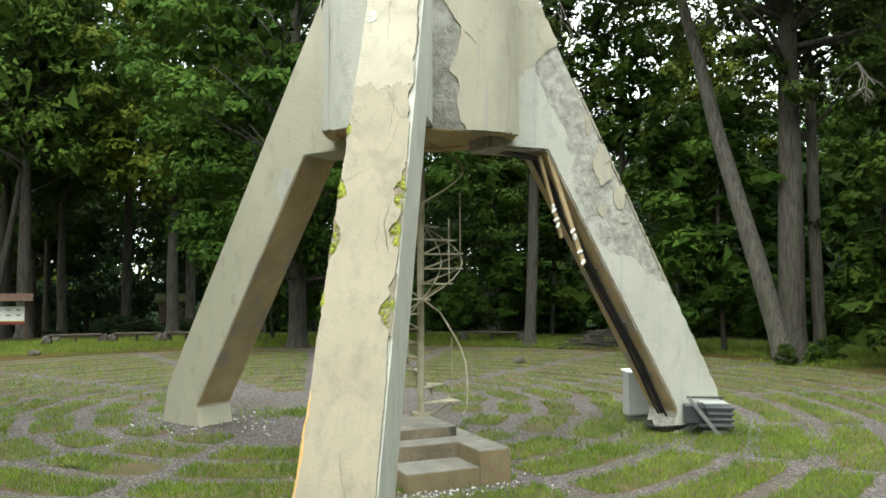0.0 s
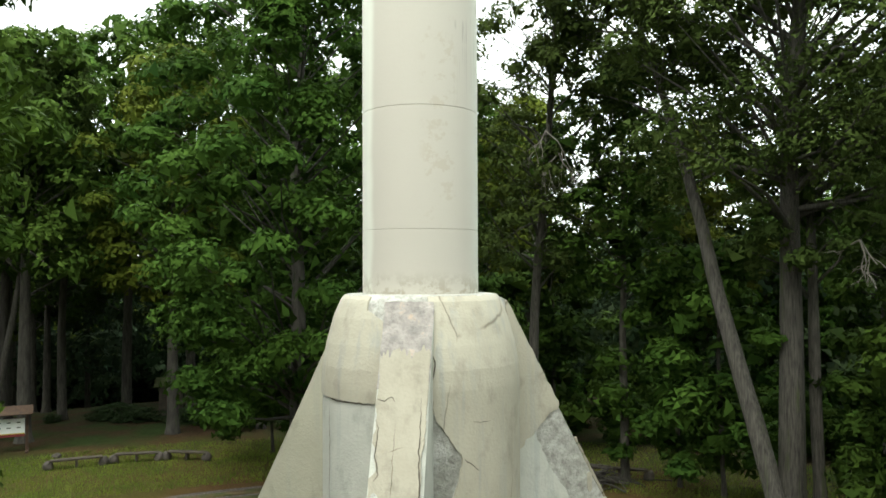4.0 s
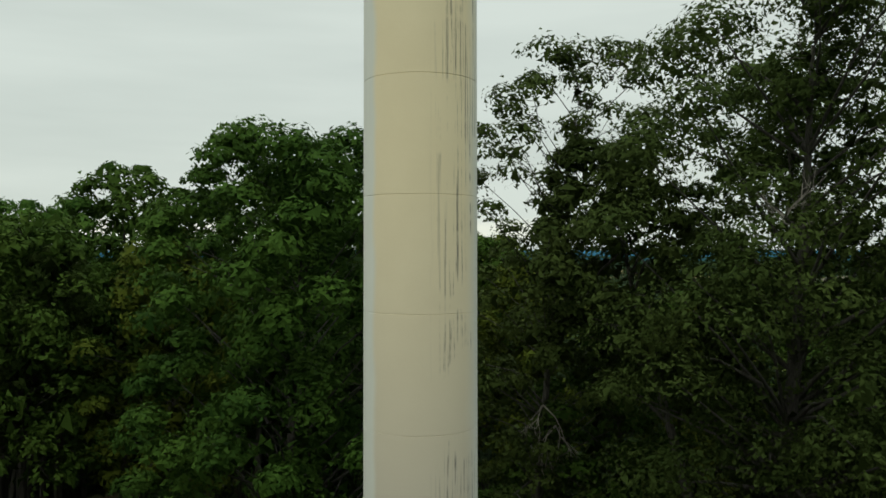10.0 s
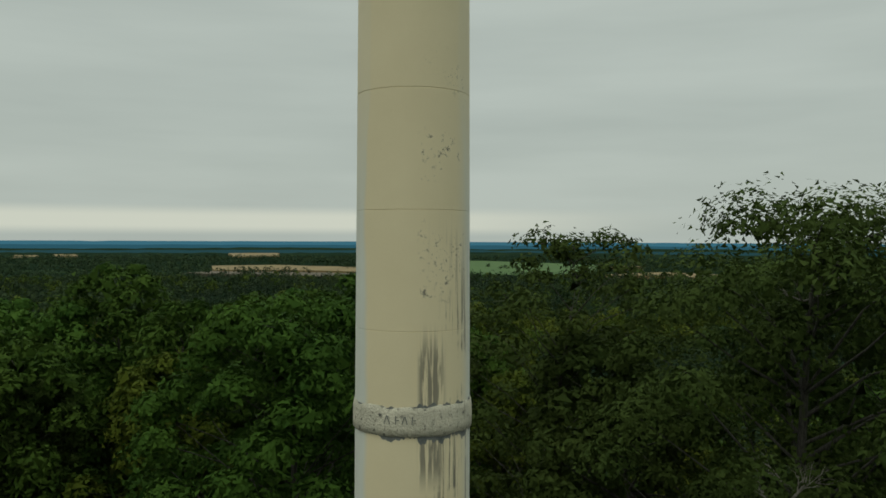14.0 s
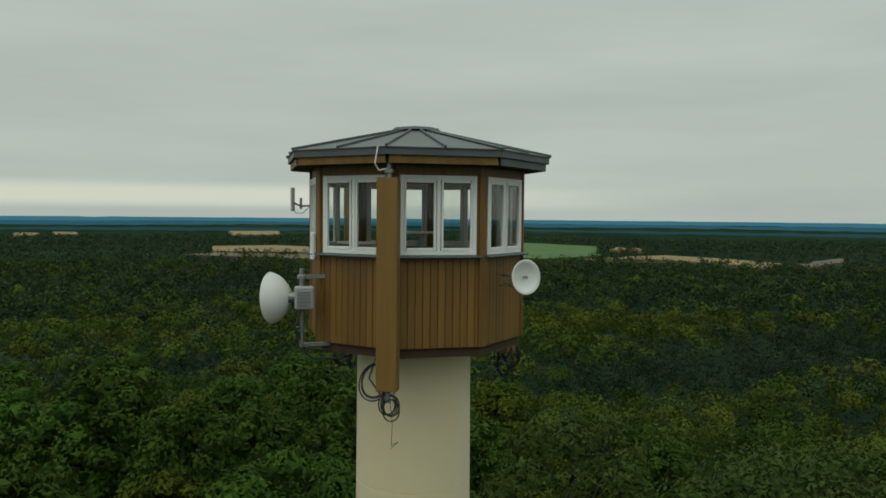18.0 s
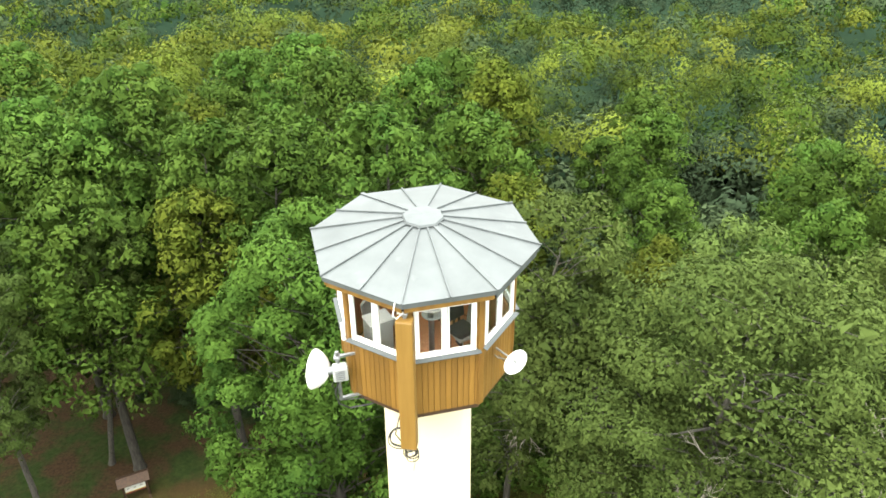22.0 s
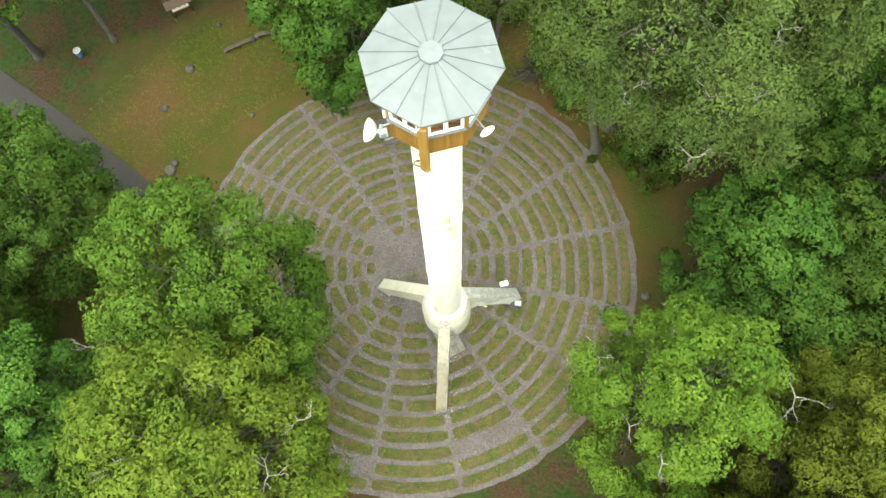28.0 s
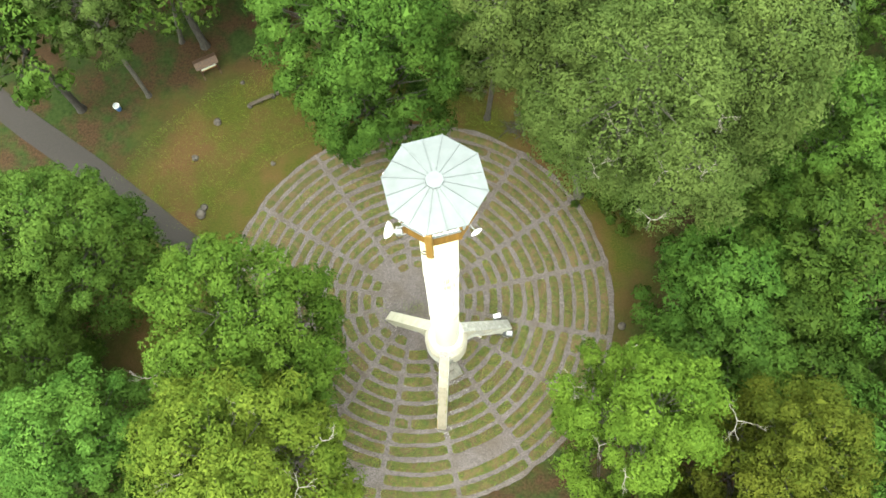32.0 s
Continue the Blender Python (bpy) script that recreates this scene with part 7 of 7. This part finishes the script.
part("foot", lathe_bm([(0.0, 0.0), (0.2, 0.0), (0.2, 0.02), (0.05, 0.05), (0.0, 0.05)], 20), STEEL, table)
chair = empty("desk_chair", "dark upholstered desk chair inside the cabin", "chair", pose(0.62, 0.1, 31.62, 0, 0, 40))
part("seat", box_bm((0.42, 0.42, 0.09), pose(0, 0, 0.46), 0.03), BLACK, chair)
part("backrest", box_bm((0.4, 0.07, 0.45), pose(0, 0.2, 0.82, -8), 0.03), BLACK, chair)
part("column", tube_bm([(0, 0, 0.06), (0, 0, 0.43)], 0.025, 8), STEEL, chair)
for j in range(5):
    a = math.tau * j / 5
    part("foot", tube_bm([(0, 0, 0.08), (0.25 * math.cos(a), 0.25 * math.sin(a), 0.02)], 0.02, 6), BLACK, chair)
box = empty("equipment_box", "grey equipment box on the cabin floor", "box", pose(-0.75, -0.55, 31.62, 0, 0, 30))
part("case", box_bm((0.4, 0.3, 1.2), pose(0, 0, 0.6), 0.015), GREYBOX, box)
part("lid", box_bm((0.42, 0.32, 0.03), pose(0, 0, 1.215), 0.006), DISHWHITE, box)

# ---- round the clearing ----
def boulder_bm(r, seed, flat=0.8):
    bm = bmesh.new()
    bmesh.ops.create_icosphere(bm, subdivisions=3, radius=r)
    for v in bm.verts:
        v.co *= 1 + 0.22 * noise.noise(v.co / r * 1.3 + Vector((seed, 0, 0))) + 0.06 * noise.noise(v.co / r * 4 + Vector((seed, 3, 0)))
        v.co.z = v.co.z * flat + r * flat * 0.75
    return bm


def bench(x0, y0, x1, y1, seed):
    a, b = Vector((x0, y0, land(x0, y0))), Vector((x1, y1, land(x1, y1)))
    az = math.degrees(math.atan2(y1 - y0, x1 - x0))
    ln = (b - a).length
    ob = empty("log_bench", "low plank bench laid between two mossy boulders", "bench", Matrix.Translation(a) @ pose(0, 0, 0, 0, 0, az), "benches round the clearing")
    bm = bmesh.new()
    add_box(bm, (ln - 0.1, 0.32, 0.07), pose(ln / 2, 0, 0.36), 0.012)
    part("plank", bm, LOG, ob, "grey weathered plank")
    for q, xx in enumerate((0.0, ln)):
        part("boulder", boulder_bm(0.21, seed + q * 5, 1.15), STONE, ob, "rounded granite boulder", True, m=pose(xx, 0, -0.05))
    part("prop", box_bm((0.1, 0.26, 0.36), pose(ln / 2, 0, 0.165), 0.01), LOG, ob)


for i, b in enumerate(((-16.2, 21.0, -14.3, 21.9), (-14.0, 22.2, -12.2, 22.6), (-11.9, 22.7, -10.1, 22.5), (0.95, 22.2, 3.35, 21.9), (5.9, 19.9, 8.1, 19.3))):
    bench(*b, 3.1 * i)

board = empty("notice_board", "roofed wooden notice board with white panel", "notice board", pose(-19.7, 24.3, land(-19.7, 24.3), 0, 0, 26))
for s in (-1, 1):
    part("post", box_bm((0.12, 0.12, 1.9), pose(s * 0.72, 0, 0.93), 0.01), DARKWOOD, board)
    part("foot_beam", box_bm((0.14, 0.9, 0.12), pose(s * 0.72, 0, 0.05), 0.01), DARKWOOD, board)
part("panel", box_bm((1.26, 0.05, 0.82), pose(0, -0.03, 1.14), 0.006), WHITE, board, "white information panel")
REDP = material("dark_red_paint", (0.12, 0.012, 0.012), (0.18, 0.02, 0.02), 3.0, 0.6)
YELP = material("yellow_paint", (0.42, 0.33, 0.03), (0.5, 0.4, 0.05), 3.0, 0.6)
INK = material("dark_print", (0.05, 0.06, 0.05), (0.12, 0.13, 0.1), 12.0, 0.7)
part("red_strip", box_bm((1.26, 0.012, 0.12), pose(0, -0.064, 0.79)), REDP, board)
part("yellow_strip", box_bm((1.26, 0.012, 0.04), pose(0, -0.064, 0.87)), YELP, board)
for q in range(6):
    part("print_bar", box_bm((0.16, 0.008, 0.05), pose(-0.42 + 0.4 * (q % 3), -0.06, 1.38 - 0.24 * (q // 3))), INK, board)
for s in (-1, 1):
    part("roof_slope", box_bm((1.95, 0.62, 0.05), pose(0, s * 0.26, 1.95, -s * 32), 0.008), DARKWOOD, board, "brown shingled roof slope")
    for q in range(5):
        part("roof_batten", box_bm((1.97, 0.035, 0.03), pose(0, s * (0.06 + 0.1 * q), 2.07 - 0.0625 * q, -s * 32)), LOG, board)

hut = empty("privy_hut", "small grey board hut with a mossy roof", "hut", pose(-16.2, 35.2, land(-16.2, 35.2), 0, 0, 14))
part("wall", box_bm((1.25, 1.1, 1.9), pose(0, 0, 0.95), 0.02), LOG, hut)
part("hut_door", box_bm((0.7, 0.04, 1.65), pose(0.1, -0.56, 0.85), 0.008), DARKWOOD, hut, "weathered plank door")
for q in range(7):
    part("wall_board", box_bm((0.15, 0.03, 1.86), pose(-0.54 + 0.18 * q, -0.565 - (0.03 if -0.2 < -0.54 + 0.18 * q - 0.1 < 0.3 else 0), 0.94), 0.004), LOG, hut)
for s in (-1, 1):
    part("roof_slope", box_bm((1.75, 0.95, 0.07), pose(0, s * 0.36, 2.08, -s * 30), 0.02), ROOFMOSS, hut, "moss-covered roof slope")

binn = empty("litter_bin", "small round white and blue litter bin", "bin", pose(-27.3, 21.1, land(-27.3, 21.1)))
BLUE = material("blue_plastic", (0.03, 0.08, 0.2), (0.05, 0.12, 0.28), 3.0, 0.5)
part("drum", lathe_bm([(0.0, 0.02), (0.2, 0.02), (0.24, 0.5), (0.24, 0.7), (0.22, 0.7), (0.2, 0.1), (0.0, 0.08)], 20), BLUE, binn)
part("rim", lathe_bm([(0.245, 0.66), (0.27, 0.68), (0.27, 0.74), (0.24, 0.74)], 20), WHITE, binn)
part("bag", lathe_bm([(0.0, 0.6), (0.2, 0.64), (0.235, 0.72), (0.25, 0.75), (0.2, 0.73)], 16), GREYBOX, binn)

for i, (x, y, r) in enumerate(((-18.8, 19.6, 0.32), (-20.4, 16.4, 0.28), (-19.5, 11.5, 0.42), (-19.3, 12.1, 0.3), (2.5, 12.7, 0.22), (-17.0, 23.3, 0.2), (13.2, 2.0, 0.3), (-14.0, 15.8, 0.2))):
    ob = new("boulder", link_mesh("boulder", boulder_bm(r, i * 2.3, 0.7), STONE, True))
    ob.matrix_basis = pose(x, y, land(x, y) - 0.05, 0, 0, 40 * i)
    tagged(ob, "rounded grey granite boulder in the grass", "stone", "boulders")


def branch_mess(bm, rng, spread, length, count, height, thick=0.03):
    for i in range(count):
        p = Vector((rng.gauss(0, spread), rng.gauss(0, spread * 0.6), abs(rng.gauss(0, height))))
        a, e = rng.uniform(0, math.tau), rng.gauss(0.1, 0.25)
        d = Vector((math.cos(a) * math.cos(e), math.sin(a) * math.cos(e), math.sin(e)))
        l = length * rng.uniform(0.5, 1.2)
        pts = [p - d * l / 2, p + Vector((rng.gauss(0, 0.08), rng.gauss(0, 0.08), 0.03)), p + d * l / 2]
        pts = [Vector((q.x, q.y, max(q.z, 0.03))) for q in pts]
        t = thick * rng.uniform(0.5, 1.3)
        add_tube(bm, pts, [t, t * 0.8, t * 0.3], 5)


pile = empty("branch_pile", "pile of dark dead branches under the trees", "branch pile", pose(6.1, 18.6, land(6.1, 18.6), 0, 0, 20))
for q in range(22):
    bm = bmesh.new()
    branch_mess(bm, random.Random(80 + q), 0.6, 1.6, 3, 0.22)
    part("branch", bm, BARK, pile, smooth=True)


def dead_limb(parent_name, x, y, z, reach, drop, seed, fan=9):
    """A dead, forked, bleached bough."""
    rng = random.Random(seed)
    bm = bmesh.new()

    def fork(p, d, l, r, depth):
        q = p + d * l + Vector((rng.gauss(0, 0.08), rng.gauss(0, 0.08), rng.gauss(0, 0.06))) * l
        add_tube(bm, [p, (p + q) / 2 + Vector((rng.gauss(0, 0.05), rng.gauss(0, 0.05), rng.gauss(0, 0.05))) * l, q], [r, r * 0.8, r * 0.5], 4, False)
        if depth:
            for k in range(rng.choice((2, 3))):
                nd = (d + Vector((rng.gauss(0, 0.45), rng.gauss(0, 0.45), rng.gauss(0, 0.3) + drop * 0.35))).normalized()
                fork(p.lerp(q, rng.uniform(0.5, 1.0)), nd, l * rng.uniform(0.5, 0.8), r * 0.55, depth - 1)

    for k in range(fan):
        a = math.tau * k / fan + rng.uniform(-0.4, 0.4)
        fork(Vector((0, 0, 0)), Vector((math.cos(a) * 0.8, math.sin(a) * 0.8, drop + rng.gauss(0, 0.2))).normalized(), reach * rng.uniform(0.3, 0.5), 0.035, 3)
    return link_mesh("dead_limb", bm, DEADWOOD, True)


def nearest_tree(x, y):
    best = min((o for o in scene.objects if o.parent is None and o.name.split(".")[0].endswith("_tree")), key=lambda o: (o.location.x - x) ** 2 + (o.location.y - y) ** 2)
    return best


for i, (x, y, z, reach, drop, fan) in enumerate(((3.9, 17.0, 13.2, 2.6, -0.9, 3), (4.4, 17.2, 12.4, 2.4, -1.0, 3), (-16.6, -3.2, 13.5, 2.0, 0.5, 4), (-7.6, -9.6, 16.4, 1.6, 0.5, 3), (-6.6, -7.2, 15.6, 1.6, 0.4, 3),
                                                 (11.8, 6.2, 20.0, 1.6, 0.3, 3), (9.6, 9.0, 19.4, 1.6, 0.4, 3), (14.6, 8.4, 21.8, 1.5, 0.4, 3), (8.2, 6.6, 19.6, 1.5, 0.4, 3), (11.4, 4.2, 18.0, 1.4, 0.3, 3), (13.6, 5.8, 20.6, 1.4, 0.4, 3), (10.4, 10.4, 24.2, 1.5, 0.4, 3), (12.6, 12.0, 9.0, 2.4, -0.6, 3),
                                                 (-10.2, -5.8, 18.6, 1.2, 0.6, 3), (-13.4, -9.0, 18.4, 1.2, 0.6, 3), (-9.6, -10.6, 17.0, 1.2, 0.5, 3),
                                                 (7.2, -4.4, 14.6, 1.2, 0.5, 3), (8.2, -7.6, 15.4, 1.2, 0.5, 3), (10.4, -3.2, 16.4, 1.2, 0.5, 3), (9.4, -9.2, 15.8, 1.2, 0.5, 3), (15.6, -6.4, 15.6, 1.6, 0.4, 3))):
    tree = nearest_tree(x, y)
    me = dead_limb("", x, y, z, reach, drop, 60 + i, fan)
    ob = piece("dead_limb", me, tree, tree.matrix_basis.inverted() @ Matrix.Translation((x, y, z)))
    tagged(ob, "bleached dead bough")

# crumbs of fallen plaster and loose stones on the gravel
def scatter_stones(name, spots, size, seed, mat, label):
    rng = np.random.default_rng(seed)
    n = len(spots)
    c = np.array(spots)
    base = np.array([(-1, -0.7, 0), (1, -0.6, 0), (0.1, 1, 0), (0.1, 0, 0.9)])
    s = size * rng.uniform(0.4, 1.5, n)
    a = rng.uniform(0, math.tau, n)
    rot = np.stack([np.stack([np.cos(a), -np.sin(a), 0 * a], 1), np.stack([np.sin(a), np.cos(a), 0 * a], 1), np.stack([0 * a, 0 * a, 1 + 0 * a], 1)], 1)
    v = np.einsum("nij,kj->nki", rot, base) * s[:, None, None] * rng.uniform(0.7, 1.3, (n, 4, 1)) + c[:, None, :]
    f = np.array([(0, 1, 3), (1, 2, 3), (2, 0, 3)])[None] + 4 * np.arange(n)[:, None, None]
    return tagged(new(name, raw_mesh(name, v.reshape(-1, 3), f.reshape(-1, 3), mat)), label, "gravel", kind="stuff")


rng_g = random.Random(21)
spots = []
for i in range(1500):
    t = rng_g.uniform(0.25, 1.0)
    spots.append((-0.46 * t + rng_g.gauss(0.35, 0.75), -5.45 * t + rng_g.gauss(0, 0.6), 0.02))
for i in range(120):
    spots.append((-3.9 + rng_g.gauss(0, 0.9), 2.4 + rng_g.gauss(0, 0.8), 0.02))
scatter_stones("plaster_crumbs", spots, 0.017, 1, material("plaster_crumb", (0.4, 0.39, 0.36), (0.55, 0.54, 0.5), 5.0, 0.9), "white crumbs of plaster fallen round the legs")
spots = []
for i in range(15000):
    r, a = MAZE_R * math.sqrt(rng_g.random()), rng_g.uniform(0, math.tau)
    x, y = MAZE[0] + r * math.cos(a), MAZE[1] + r * math.sin(a)
    if y < 9:
        spots.append((x, y, 0.013))
scatter_stones("loose_gravel", spots, 0.014, 2, PEBBLE, "loose grey and white gravel on the maze paths")


def grass_mass(name, spots, height, seed, label):
    rng = np.random.default_rng(seed)
    c = np.array(spots)
    n = len(c)
    a = rng.uniform(0, math.tau, n)
    h = height * rng.uniform(0.5, 1.5, n)
    w = rng.uniform(0.005, 0.011, n)
    lean = rng.normal(0, 0.45, (n, 2)) * h[:, None]
    v = np.empty((n, 3, 3))
    d = np.stack([np.cos(a) * w, np.sin(a) * w, 0 * a], 1)
    v[:, 0], v[:, 1] = c - d, c + d
    v[:, 2] = c + np.concatenate([lean, h[:, None]], 1)
    return tagged(new(name, raw_mesh(name, v.reshape(-1, 3), np.arange(n * 3).reshape(n, 3), GRASS)), label, "grass", kind="stuff")


spots = []
for r0, r1, a0, a1 in bed_list:
    am = (a0 + a1) / 2
    x, y = MAZE[0] + r0 * math.cos(am), MAZE[1] + r0 * math.sin(am)
    dist = math.hypot(x - 0.4, y + 11.3)
    dens = 800 if dist < 12 else 380 if dist < 18 else 150 if dist < 27 else 0
    for q in range(int(dens * (r1 - r0) * (a1 - a0) * (r0 + r1) / 2)):
        a, r = rng_g.uniform(a0, a1), rng_g.uniform(r0 + 0.02, r1 - 0.02)
        if noise.noise((r * math.cos(a) * 1.1, r * math.sin(a) * 1.1, 4)) > -0.5 + 0.5 * rng_g.random() - 0.2:
            spots.append((MAZE[0] + r * math.cos(a), MAZE[1] + r * math.sin(a), 0.025))
for fx, fy, k, sp in ((4.3, 1.9, 2600, 0.8), (5.6, 0.6, 1800, 0.7), (-2.4, 3.6, 900, 0.5), (2.6, 0.2, 500, 0.6), (-4.4, 3.2, 400, 0.7), (11.2, 12.6, 1500, 1.0)):
    for q in range(k):
        spots.append((fx + rng_g.gauss(0, sp), fy + rng_g.gauss(0, sp * 0.7), 0.015))
grass_mass("grass", spots, 0.075, 4, "short yellow-green grass growing on the turf beds")
spots = []
for i in range(60000):
    a, r = rng_g.uniform(radians(20), radians(160)), rng_g.uniform(14.9, 23)
    x, y = -2.5 + r * math.cos(a) * 1.2, 4.5 + r * math.sin(a)
    spots.append((x, y, land(x, y)))
grass_mass("lawn_grass", spots, 0.12, 5, "longer grass between the maze and the wood")
